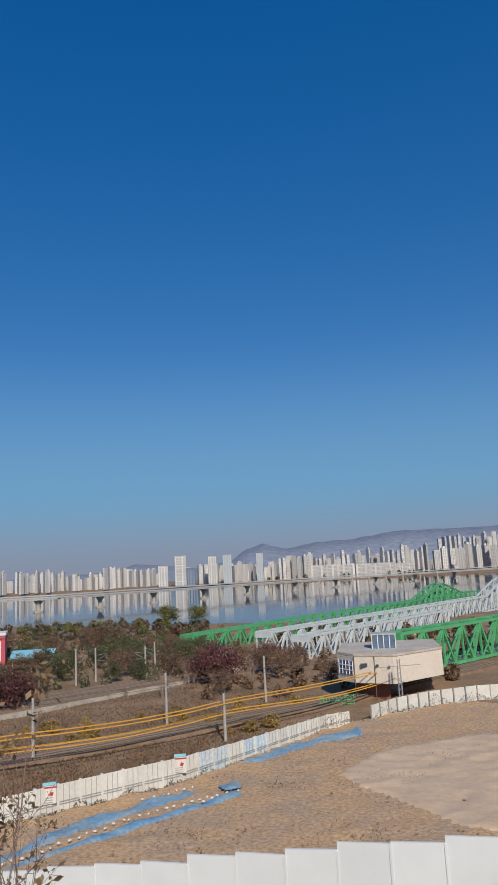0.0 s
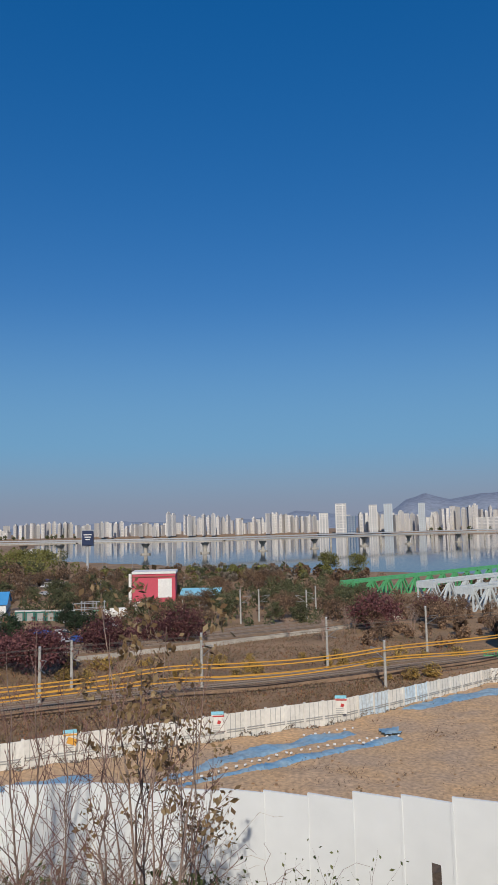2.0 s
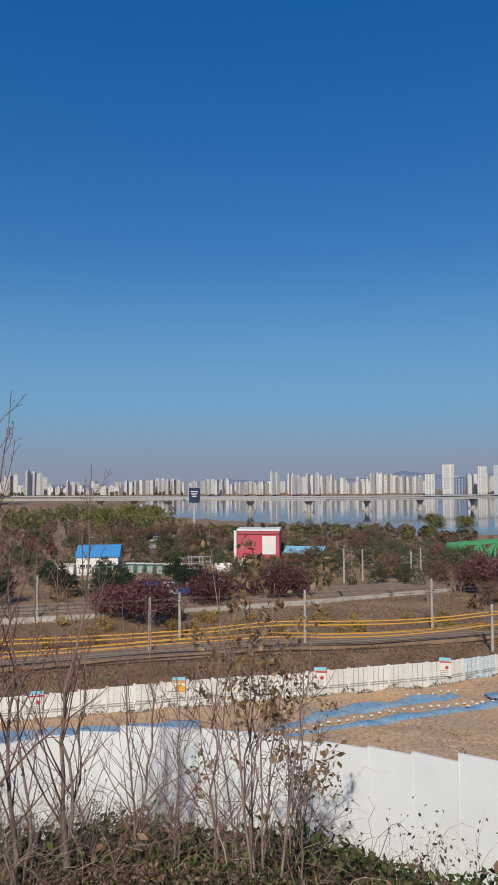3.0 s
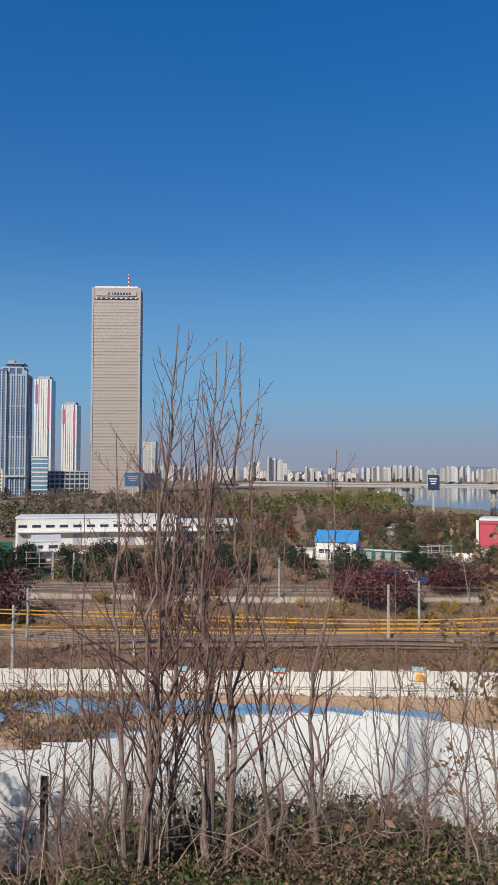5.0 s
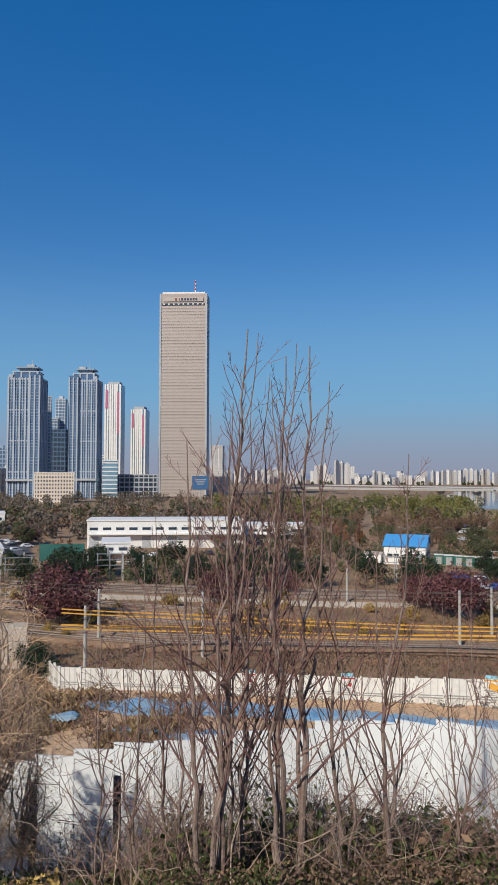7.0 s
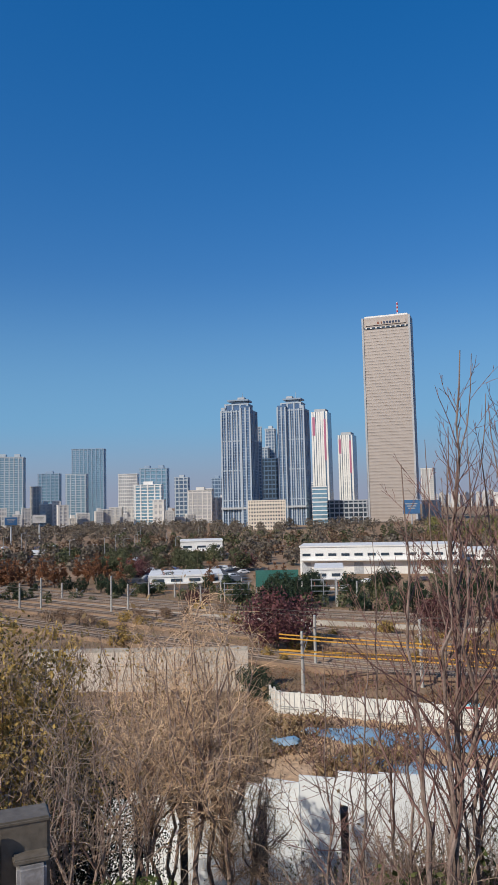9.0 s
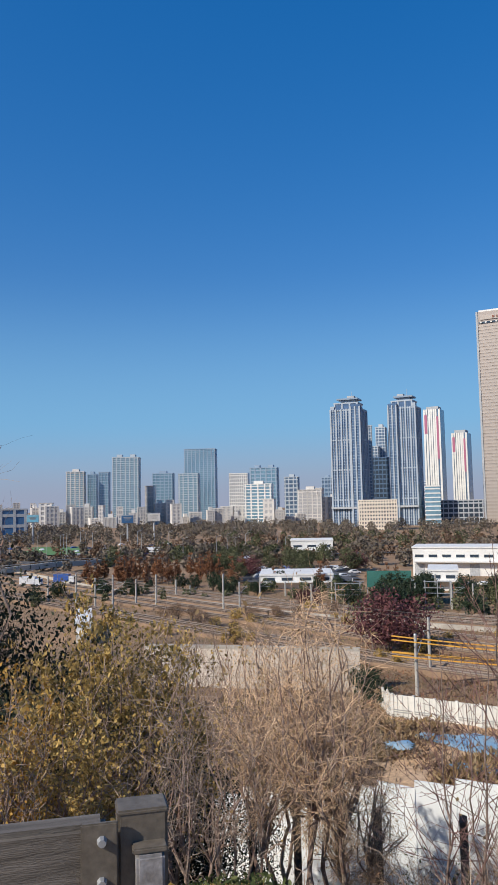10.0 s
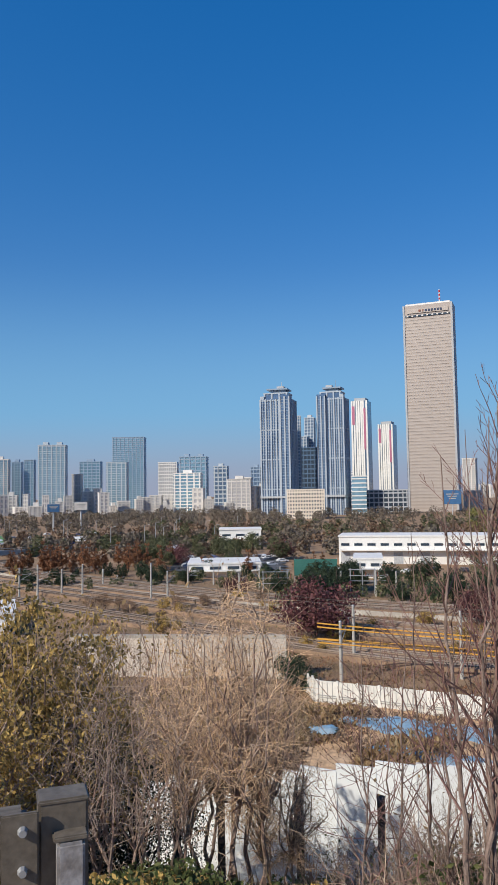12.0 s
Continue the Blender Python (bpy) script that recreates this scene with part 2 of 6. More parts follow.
M["l_brown"] = leaf_material("brown_autumn_leaves", (0.10, 0.062, 0.04), (0.195, 0.12, 0.075), (0.31, 0.20, 0.125))
M["l_rust"] = leaf_material("rust_needles", (0.15, 0.065, 0.035), (0.26, 0.115, 0.055), (0.35, 0.175, 0.09))
M["l_willow"] = leaf_material("willow_leaves", (0.10, 0.10, 0.03), (0.18, 0.17, 0.05), (0.24, 0.23, 0.08))
M["l_wood"] = leaf_material("bare_wood_twigs", (0.14, 0.11, 0.088), (0.21, 0.168, 0.13), (0.28, 0.24, 0.17), 0.05)
M["l_dark"] = leaf_material("dark_evergreen_leaves", (0.012, 0.018, 0.010), (0.025, 0.033, 0.016), (0.05, 0.055, 0.03))
M["l_dry"] = leaf_material("withered_tan_leaves", (0.20, 0.12, 0.06), (0.32, 0.21, 0.10), (0.42, 0.31, 0.17), 0.3)
M["l_grass"] = leaf_material("dry_grass_and_ivy", (0.10, 0.075, 0.03), (0.22, 0.15, 0.07), (0.38, 0.27, 0.14), 0.2)
M["l_ivy"] = leaf_material("green_ivy", (0.04, 0.055, 0.016), (0.08, 0.10, 0.032), (0.16, 0.16, 0.06), 0.2)
for k, c in {"car_white": (0.75, 0.75, 0.75), "car_dark": (0.05, 0.05, 0.06), "car_silver": (0.4, 0.41, 0.43), "car_blue": (0.05, 0.12, 0.4), "car_green": (0.15, 0.5, 0.18)}.items():
    M[k] = material(k, c, 0.3)


def water_material():
    m = bpy.data.materials.new("river_water")
    m.use_nodes = True
    n, l = m.node_tree.nodes, m.node_tree.links
    b = n["Principled BSDF"]
    b.inputs["Base Color"].default_value = (0.035, 0.055, 0.075, 1)
    b.inputs["Roughness"].default_value = 0.06
    b.inputs["IOR"].default_value = 1.33
    tc = n.new("ShaderNodeTexCoord")
    w = n.new("ShaderNodeTexNoise")
    w.inputs["Scale"].default_value, w.inputs["Detail"].default_value = 0.35, 4
    l.new(tc.outputs["Object"], w.inputs["Vector"])
    bp = n.new("ShaderNodeBump")
    bp.inputs["Strength"].default_value, bp.inputs["Distance"].default_value = 0.10, 0.1
    l.new(w.outputs["Fac"], bp.inputs["Height"])
    l.new(bp.outputs[0], b.inputs["Normal"])
    return m


M["water"] = water_material()


# ---- mesh building ----
class Mesh:
    def __init__(self):
        self.v, self.f = [], []

    def box(self, c, size, yaw=0.0, pitch=0.0, roll=0.0):
        """A box of that size round c, turned in degrees."""
        q = Euler((radians(pitch), radians(roll), radians(yaw))).to_matrix()
        i, c = len(self.v), Vector(c)
        for sx, sy, sz in ((-1, -1, -1), (1, -1, -1), (1, 1, -1), (-1, 1, -1), (-1, -1, 1), (1, -1, 1), (1, 1, 1), (-1, 1, 1)):
            self.v.append(tuple(c + q @ Vector((sx * size[0] / 2, sy * size[1] / 2, sz * size[2] / 2))))
        for f in ((0, 3, 2, 1), (4, 5, 6, 7), (0, 1, 5, 4), (1, 2, 6, 5), (2, 3, 7, 6), (3, 0, 4, 7)):
            self.f.append(tuple(i + k for k in f))
        return self

    def beam(self, a, b, w, h=None):
        """A square bar from a to b."""
        return self.tube([a, b], [w * 0.707, w * 0.707], 4, h)

    def tube(self, path, radii, sides=5, h=None):
        path = [Vector(p) for p in path]
        base = len(self.v)
        for k, p in enumerate(path):
            d = (path[min(k + 1, len(path) - 1)] - path[max(k - 1, 0)])
            d = d.normalized() if d.length > 1e-6 else Vector((0, 0, 1))
            up = Vector((0, 0, 1)) if abs(d.z) < 0.95 else Vector((0, 1, 0))
            s = d.cross(up).normalized()
            u = s.cross(d)
            for j in range(sides):
                a = 2 * math.pi * (j + 0.5) / sides
                self.v.append(tuple(p + (s * math.cos(a) + u * math.sin(a)) * radii[k]))
        for k in range(len(path) - 1):
            for j in range(sides):
                a, b = base + k * sides + j, base + k * sides + (j + 1) % sides
                self.f.append((a, b, b + sides, a + sides))
        self.f.append(tuple(base + j for j in reversed(range(sides))))
        self.f.append(tuple(base + (len(path) - 1) * sides + j for j in range(sides)))
        return self

    def prism(self, pts, z0, z1):
        """A plan outline (anticlockwise) pulled up from z0 to z1."""
        i, n = len(self.v), len(pts)
        self.v += [(p[0], p[1], z0) for p in pts] + [(p[0], p[1], z1) for p in pts]
        self.f.append(tuple(i + k for k in reversed(range(n))))
        self.f.append(tuple(i + n + k for k in range(n)))
        for k in range(n):
            self.f.append((i + k, i + (k + 1) % n, i + n + (k + 1) % n, i + n + k))
        return self

    def leaves(self, centres, sizes, rng, lean=0.0):
        """A small folded blade at each centre, turned at random."""
        for c, s in zip(centres, sizes):
            d = rng.normal(size=3)
            d[2] += lean
            d /= np.linalg.norm(d) + 1e-9
            e = np.cross(d, rng.normal(size=3))
            e /= np.linalg.norm(e) + 1e-9
            i = len(self.v)
            self.v += [tuple(c - d * s), tuple(c + e * s * 0.55), tuple(c + d * s), tuple(c - e * s * 0.55)]
            self.f.append((i, i + 1, i + 2, i + 3))
        return self

    def data(self, name):
        me = bpy.data.meshes.new(name)
        me.from_pydata(self.v, [], self.f)
        me.update()
        return me


def part(name, mesh, mat, parent=None, label=""):
    ob = new(name, mesh if isinstance(mesh, bpy.types.Mesh) else mesh.data(name))
    if not ob.data.materials:
        ob.data.materials.append(mat)
    ob.parent = parent
    if label:
        tagged(ob, label)
    return ob


def thing(name, label, category, at=(0, 0, 0), group="", kind="", yaw=0.0):
    ob = new(name)
    ob.empty_display_size = 0.2
    ob.matrix_basis = pose(*at, 0, 0, yaw)
    return tagged(ob, label, category, group, kind)


def smooth(ob):
    for p in ob.data.polygons:
        p.use_smooth = True
    return ob


# ---- ground ----
FENCE = [  # azimuth, distance and top elevation of the white hoarding at the foot of the slope
    (-40, 9.0, -17.4), (-16.3, 9.0, -18.2), (-9, 9.0, -18.75), (-1.5, 9.15, -19.1), (5, 9.5, -19.2), (12, 10.0, -19.0), (20, 10.5, -18.2),
    (26, 10.9, -17.6), (34.9, 11.4, -17.75), (41, 11.3, -18.65), (50, 11.3, -19.35), (57, 11.6, -19.8), (64, 12.3, -20.4), (74, 13.6, -20.5), (100, 15.0, -20.5)]


def fence_d(az):
    return lerp_table(az, [(r[0], r[1]) for r in FENCE])


def fence_top(az):
    d = fence_d(az)
    return Z(lerp_table(az, [(r[0], r[2]) for r in FENCE]), d)


NEAR_SHORE = [(-1000, 2600), (-800, 1500), (-500, 860), (-300, 590), (-247, 545), (-176, 500), (-107, 447), (-54, 408), (300, 370), (900, 330)]
FAR_SHORE = [(-2500, 1700), (-930, 1960), (-230, 2120), (500, 1950), (1600, 1700)]


def near_water(x, y):
    return lerp_table(x, NEAR_SHORE) < y < lerp_table(x, FAR_SHORE)


def ground_z(x, y):
    d = math.hypot(x, y)
    az = math.degrees(math.atan2(-x, y))
    n = noise.noise(Vector((x * 0.05, y * 0.05, 0)))
    azc = min(max(az, -40), 100)
    zf, df = fence_top(azc) - 2.05, fence_d(azc)
    side = max(0.0, min(1.0, (az - 100) / 35, 1.0) if az > 0 else min(1.0, (-40 - az) / 35))
    if side > 0 and d > 1.9:
        down = 24.35 + (zf - 24.35) * ((d - 1.9) / (df - 1.9)) ** 1.25 if d < df else max(0.0, zf - (d - df - 0.6) * 0.75)
        up = 24.35 + min(6, d * 0.05)
        if near_water(x, y):
            return -9.0
        return down + (up - down) * side * side * (3 - 2 * side)
    if d < 1.9:
        return 24.35
    if d < df:
        k = ((d - 1.9) / (df - 1.9)) ** 1.25
        return 24.35 + (zf - 24.35) * k + 0.25 * noise.noise(Vector((x * 0.7, y * 0.7, 3))) * min(1, (d - 1.9))
    if d < df + 0.6:
        return zf
    z = max(0.0, zf - (d - df - 0.6) * 0.75)
    near, far = lerp_table(x, NEAR_SHORE), lerp_table(x, FAR_SHORE)
    if near < y < far:
        return max(-9.0, -(min(y - near, far - y)) * 0.35)
    if z == 0.0 and d < 400:
        z = 0.35 * n
    return z


def build_ground():
    azs = list(np.arange(-180, -60, 6.0)) + list(np.arange(-60, -24, 2.0)) + list(np.arange(-24, 96, 0.8)) + list(np.arange(96, 180, 6.0))
    rs = [0.0, 1.0, 1.9] + list(np.geomspace(2.4, 8, 14)) + list(np.geomspace(8.4, 18, 26)) + list(np.geomspace(19, 4900, 110))
    me = Mesh()
    for r in rs:
        for a in azs:
            p = P(a, r)
            me.v.append((p.x, p.y, ground_z(p.x, p.y)))
    n = len(azs)
    for i in range(len(rs) - 1):
        for j in range(n):
            k = (j + 1) % n
            me.f.append((i * n + k, i * n + j, (i + 1) * n + j, (i + 1) * n + k))
    ob = smooth(part("ground", me, M["soil"]))
    tagged(ob, "brown dry earth and withered grass falling from the slope to the rail yard", "ground", kind="structure")


build_ground()
wm = Mesh().prism([P(-70, 4800), P(-35, 4800), P(0, 4800), P(30, 4800), P(50, 3500), P(40, 500), P(0, 330), P(-60, 500)][::-1], -12, -6)
water = part("water", wm, M["water"])
tagged(water, "calm grey-blue river mirroring the far city", "river", kind="structure")


def draped(name, outline, mat, label, category, lift, step, rough=0.15, kind="structure", skirt=0.0):
    """A sheet over the ground inside a plan outline, lifted a little and uneven."""
    xs, ys = [p[0] for p in outline], [p[1] for p in outline]

    def inside(x, y):
        c = False
        for (x1, y1), (x2, y2) in zip(outline, outline[1:] + outline[:1]):
            if (y1 > y) != (y2 > y) and x < (x2 - x1) * (y - y1) / (y2 - y1) + x1:
                c = not c
        return c
    me, idx = Mesh(), {}

    def vert(i, j):
        if (i, j) not in idx:
            x, y = min(xs) + i * step, min(ys) + j * step
            x += 0.4 * step * noise.noise(Vector((x, y, 5)))
            y += 0.4 * step * noise.noise(Vector((x, y, 9)))
            idx[(i, j)] = len(me.v)
            h = rough * (0.5 + noise.noise(Vector((x * 0.35, y * 0.35, 1))) * 0.5 + noise.noise(Vector((x * 1.3, y * 1.3, 1))) * 0.25)
            me.v.append((x, y, max(ground_z(x, y), 0) + lift + h))
        return idx[(i, j)]
    for i in range(int((max(xs) - min(xs)) / step) + 1):
        for j in range(int((max(ys) - min(ys)) / step) + 1):
            if inside(min(xs) + (i + 0.5) * step, min(ys) + (j + 0.5) * step):
                me.f.append((vert(i, j), vert(i + 1, j), vert(i + 1, j + 1), vert(i, j + 1)))
    uses = np.bincount([k for f in me.f for k in f], minlength=len(me.v))
    me.v = [(x, y, z - (skirt if uses[k] < 4 else 0)) for k, (x, y, z) in enumerate(me.v)]
    ob = smooth(part(name, me, mat))
    return tagged(ob, label, category, kind=kind)


def pl(*rows):
    return [tuple(P(a, d)[:2]) for a, d in rows]


SITE = [(-30, 40), (-30, 152), (-14, 147), (-8, 134), (-5, 127), (1.1, 109), (5.65, 100), (11.3, 95), (17.5, 91), (27, 87.3), (35, 86.5), (44.6, 87.5), (53, 90.3), (57.6, 92.5), (60, 60), (60, 36), (20, 34)]
draped("building_site_earth", pl(*SITE), M["site"], "bare orange-brown sandy earth of a cleared building site", "ground", 0.12, 1.25, 0.6)
draped("compacted_pad", pl((-30, 75), (-30, 120), (-22, 124), (-16, 121), (-9, 112), (-5.5, 99), (-7, 93), (-10, 88), (-14, 80)), M["pad"],
       "pale compacted earth pad on the building site", "ground", 0.27, 0.6, 0.6, skirt=0.35)


# ---- far city ----
def building(name, az0, az1, d, el, label, wall, glass, bands=0, piers=0, depth=14.0, zb=0.0, turn=0.0, category="building", group="",
             roof="", pier_w=0.35, band_h=0.4, proud=0.35, joined=False):
    """A block seen between two azimuths: a glazed core with floor bands and piers standing proud of it, and a parapet."""
    w = 2 * d * math.tan(radians(abs(az0 - az1) / 2)) / (abs(math.cos(radians(turn))) + 1e-6) - (abs(math.sin(radians(turn))) * depth * 0.9)
    w = max(w, 4.0)
    azm = (az0 + az1) / 2
    top = Z(el, d)
    at = P(azm, d + depth / 2)
    ob = thing(name, label, category, (at.x, at.y, zb), group, yaw=azm + turn)
    h = top - zb
    part("wall", Mesh().box((0, 0, h / 2 - 0.5), (w - 2 * proud, depth - 2 * proud, h + 1)), glass if (bands or piers) else wall, ob)
    if joined:
        bh, pw, rest = h / bands, w / piers, Mesh()
        for k in range(bands):
            rest.box((0, 0, bh * (k + 0.5)), (w, depth, bh * band_h))
        for k in range(piers + 1):
            rest.box((-w / 2 + pw * min(max(k, 0.2), piers - 0.2), 0, h / 2 - 0.5), (pw * pier_w, depth + 0.3, h + 1))
        rest.box((0, 0, h / 2 - 0.5), (w + 0.2, depth * 0.5, h + 1))
        tagged(part("balcony_grid", rest, wall, ob), kind="stuff")
        bands = piers = 0
    if bands:
        bh = h / bands
        band = Mesh().box((0, 0, 0), (w, depth, bh * band_h)).data("floor_band")
        band.materials.append(wall)
        for k in range(bands):
            part("floor_band", band, wall, ob).location = (0, 0, bh * (k + 0.5))
    if piers:
        pw = w / piers
        pier = Mesh().box((0, 0, 0), (pw * pier_w, depth + 0.3, h + 1)).data("pier")
        pier.materials.append(wall)
        for k in range(piers + 1):
            part("pier", pier, wall, ob).location = (-w / 2 + pw * min(max(k, 0.2), piers - 0.2), 0, h / 2 - 0.5)
        part("side_wall", Mesh().box((0, 0, h / 2 - 0.5), (w + 0.2, depth * 0.5, h + 1)), wall, ob)
    r = part("roof", Mesh().box((0, 0, h + 0.6), (w + 0.4, depth + 0.4, 1.2)), wall, ob)
    if roof:
        for k in range(int(roof)):
            part("stair_head", Mesh().box((w * (k + 0.5) / int(roof) - w / 2, 0, h + 3.2), (w * 0.3 / int(roof) + 1.5, depth * 0.5, 4.2)), wall, ob)
    return ob


def tower63():
    d, top = 890.0, Z(13.8, 890)
    azm = 48.44
    at = P(azm, d + 16)
    ob = thing("office_tower", "tall bronze-gold glass office tower with a red and white mast", "tower", (at.x, at.y, 0), yaw=azm - 8)
    w, dp, h = 55.5, 30.0, top

    def plan(g, k=1.0):
        return [(-w / 2 - g, -dp / 2 - g), (w / 2 + g, -dp / 2 - g), (w / 2 + g, dp / 2 + g), (-w / 2 - g, dp / 2 + g)]
    part("wall", Mesh().prism(plan(0), -1, h), M["gold_glass"], ob, "bronze mirror glass")
    bh = h * 0.955 / 60
    band = Mesh().prism(plan(0.3), -bh * 0.24, bh * 0.24).data("floor_band")
    band.materials.append(M["gold_band"])
    for k in range(60):
        part("floor_band", band, M["gold_band"], ob).location = (0, 0, bh * (k + 0.5))
    for sx in (-1, 1):
        part("corner_fin", Mesh().box((sx * w / 2, -dp / 2, h / 2), (2.2, 1.8, h)), M["grey_wall"], ob, "dark grey corner strip")
        part("side_fin", Mesh().box((sx * (w / 2 + 0.4), 0, h / 2), (1.0, dp * 0.8, h)), M["grey_wall"], ob)
    part("sign_band", Mesh().box((0, -dp / 2 - 0.6, h - 7.2), (w * 0.86, 1.0, 5.0)), M["gold_band"], ob)
    for k, (x, s) in enumerate(((-13, 2.4), (-9, 1.2), (-5.6, 2.2), (-2, 2.2), (1.4, 2.2), (4.8, 2.2), (8.2, 2.2), (11.6, 2.2))):
        part("sign_bar", Mesh().box((x + 4, -dp / 2 - 1.3, h - 7.2), (s, 0.4, 2.6)), M["brick_red"] if k < 2 else M["navy"], ob)
    part("lantern_row", Mesh().box((0, -dp / 2 - 0.5, h - 13), (w * 0.93, 0.8, 2.0)), M["dark_glass"], ob)
    for k in range(9):
        part("lamp_box", Mesh().box((-w * 0.42 + k * w * 0.105, -dp / 2 - 1.1, h - 13), (2.0, 0.5, 1.4)), M["white_wall"], ob)
    part("roof", Mesh().box((0, 0, h + 1.0), (w * 0.93, dp * 0.9, 2.4)), M["white_wall"], ob)
    for k in range(4):
        part("roof_unit", Mesh().box((-18 + k * 9, -4, h + 2.8), (4, 5, 2.0)), M["white_wall"], ob)
    mast = part("mast", Mesh().tube([(12.5, 0, h), (12.5, 0, h + 20)], [0.9, 0.7], 6), M["white_wall"], ob)
    for k in range(4):
        part("red_ring", Mesh().tube([(12.5, 0, h + 3 + k * 4.6), (12.5, 0, h + 5.2 + k * 4.6)], [1.1, 1.0], 6), M["car_red"], ob)


M["car_red"] = material("red_paint", (0.5, 0.05, 0.05), 0.4)
tower63()


def twin_tower(az0, az1, d, el, cap_side):
    """A slab of paired window strips between pale piers, with a projecting bay, a set-back crown and a flat overhanging cap."""
    azm = (az0 + az1) / 2
    w = 2 * d * math.tan(radians((az0 - az1) / 2)) * 0.84
    h, dp = Z(el, d) + 1, w * 0.8
    at = P(azm, d + dp / 2)
    ob = thing("residential_tower", "tall grey residential tower with pale stone grid and dark windows", "tower", (at.x, at.y, -2), "twin towers", yaw=azm - 14)
    body = h * 0.925
    part("wall", Mesh().box((0, 0, body / 2), (w * 0.96, dp * 0.96, body)), M["strip_glass"], ob)
    bay = part("projecting_bay", Mesh().box((w * 0.31 * cap_side, -dp * 0.5, body * 0.515), (w * 0.30, dp * 0.16, body * 1.03)), M["strip_glass"], ob)
    n = 44
    band = Mesh().box((0, 0, 0), (w * 0.968, dp * 0.968, h / n * 0.2)).data("floor_band")
    bay_band = Mesh().box((0, 0, 0), (w * 0.306, dp * 0.166, h / n * 0.2)).data("floor_band")
    for k in range(n):
        z = body * (k + 0.5) / n
        part("floor_band", band, M["tower_spandrel"], ob).location = (0, 0, z)
        part("floor_band", bay_band, M["tower_spandrel"], bay).location = (w * 0.31 * cap_side, -dp * 0.5, z)
        if k % 11 == 10:
            part("belt", Mesh().box((0, 0, z), (w * 0.985, dp * 0.985, h / n * 0.45)), M["tower_stone"], ob)
    wide = Mesh().box((0, 0, 0), (w * 0.046, 1.4, body)).data("pier")
    slim = Mesh().box((0, 0, 0), (w * 0.016, 1.1, body)).data("mullion")
    for k in (-0.47, -0.305, -0.14, 0.025, 0.14) if cap_side > 0 else (0.47, 0.305, 0.14, -0.025, -0.14):
        part("pier", wide, M["tower_stone"], ob).location = (w * k, -dp * 0.49, body / 2)
        part("mullion", slim, M["tower_stone"], ob).location = (w * (k + 0.082 * cap_side), -dp * 0.485, body / 2)
    for k in (0.17, 0.31, 0.45):
        part("pier", wide, M["tower_stone"], bay).location = (w * k * cap_side, -dp * 0.585, body * 0.515)
    side = Mesh().box((0, 0, 0), (1.2, dp * 0.06, body)).data("pier")
    for k in (-0.46, -0.23, 0.0, 0.23, 0.46):
        for sx in (-1, 1):
            part("pier", side, M["tower_stone"], ob).location = (sx * w * 0.485, dp * k, body / 2)
    part("podium_band", Mesh().box((0, -dp * 0.02, h * 0.16), (w * 1.0, dp * 1.2, 2.2)), M["grey_wall"], ob)
    part("setback", Mesh().box((0, 0, h * 0.945), (w * 0.74, dp * 0.8, h * 0.05)), M["strip_glass"], ob)
    for k in (-0.35, -0.12, 0.12, 0.35):
        part("setback_pier", Mesh().box((w * k, -dp * 0.405, h * 0.945), (w * 0.05, 1.0, h * 0.052)), M["tower_stone"], ob)
    part("setback_roof", Mesh().box((0, 0, h * 0.972), (w * 0.77, dp * 0.84, 1.4)), M["tower_stone"], ob)
    part("crown", Mesh().box((w * 0.04, 0, h * 0.984), (w * 0.44, dp * 0.5, h * 0.03)), M["tower_spandrel"], ob)
    part("roof", Mesh().prism([(-w * 0.30, -dp * 0.36), (w * 0.36, -dp * 0.36), (w * 0.36, dp * 0.36), (-w * 0.30, dp * 0.36)], h, h + 1.6), M["tower_spandrel"], ob)
    part("roof_unit", Mesh().box((w * 0.1 * cap_side, 0, h + 3.0), (w * 0.22, dp * 0.3, 3.2)), M["grey_wall"], ob)
    part("mast", Mesh().tube([(w * 0.12, 0, h + 2), (w * 0.12, 0, h + 10)], [0.35, 0.2], 5), M["grey_wall"], ob)
    for sx in (-0.42, 0.42):
        part("turret", Mesh().box((w * sx, -dp * 0.36, h * 0.935), (w * 0.12, dp * 0.22, h * 0.03)), M["tower_stone"], ob)


twin_tower(61.6, 58.6, 800, 7.95, 1)
twin_tower(57.22, 54.6, 820, 7.95, -1)


def striped_tower(az0, az1, d, el):
    azm, w = (az0 + az1) / 2, 2 * d * math.tan(radians((az0 - az1) / 2)) * 0.82
    at, h = P(azm, d + 14), Z(el, d)
    ob = thing("striped_office_tower", "slim white office tower with dark vertical glazing and magenta panels", "tower", (at.x, at.y, 0), "striped towers", yaw=azm - 13)
    part("wall", Mesh().box((0, 0, h / 2), (w * 0.96, 26, h)), M["tower_glass"], ob)
    fin = Mesh().box((0, 0, 0), (w * 0.105, 1.2, h)).data("fin")
    fin.materials.append(M["white_wall"])
    for k in (-0.45, -0.3, -0.15, -0.02, 0.12, 0.24, 0.44):
        part("fin", fin, M["white_wall"], ob).location = (w * k, -13.2, h / 2)
    for x, z0, z1, ww in ((-0.36, 0.78, 0.95, 0.16), (0.33, 0.55, 0.93, 0.12)):
        part("coloured_panel", Mesh().box((w * x, -13.7, h * (z0 + z1) / 2), (w * ww, 0.8, h * (z1 - z0))), M["pink"], ob)
    part("roof", Mesh().box((0, 0, h + 2), (w * 0.7, 18, 4)), M["grey_wall"], ob)


striped_tower(54.5, 52.95, 1010, 6.85)
striped_tower(52.5, 51.1, 1020, 5.0)

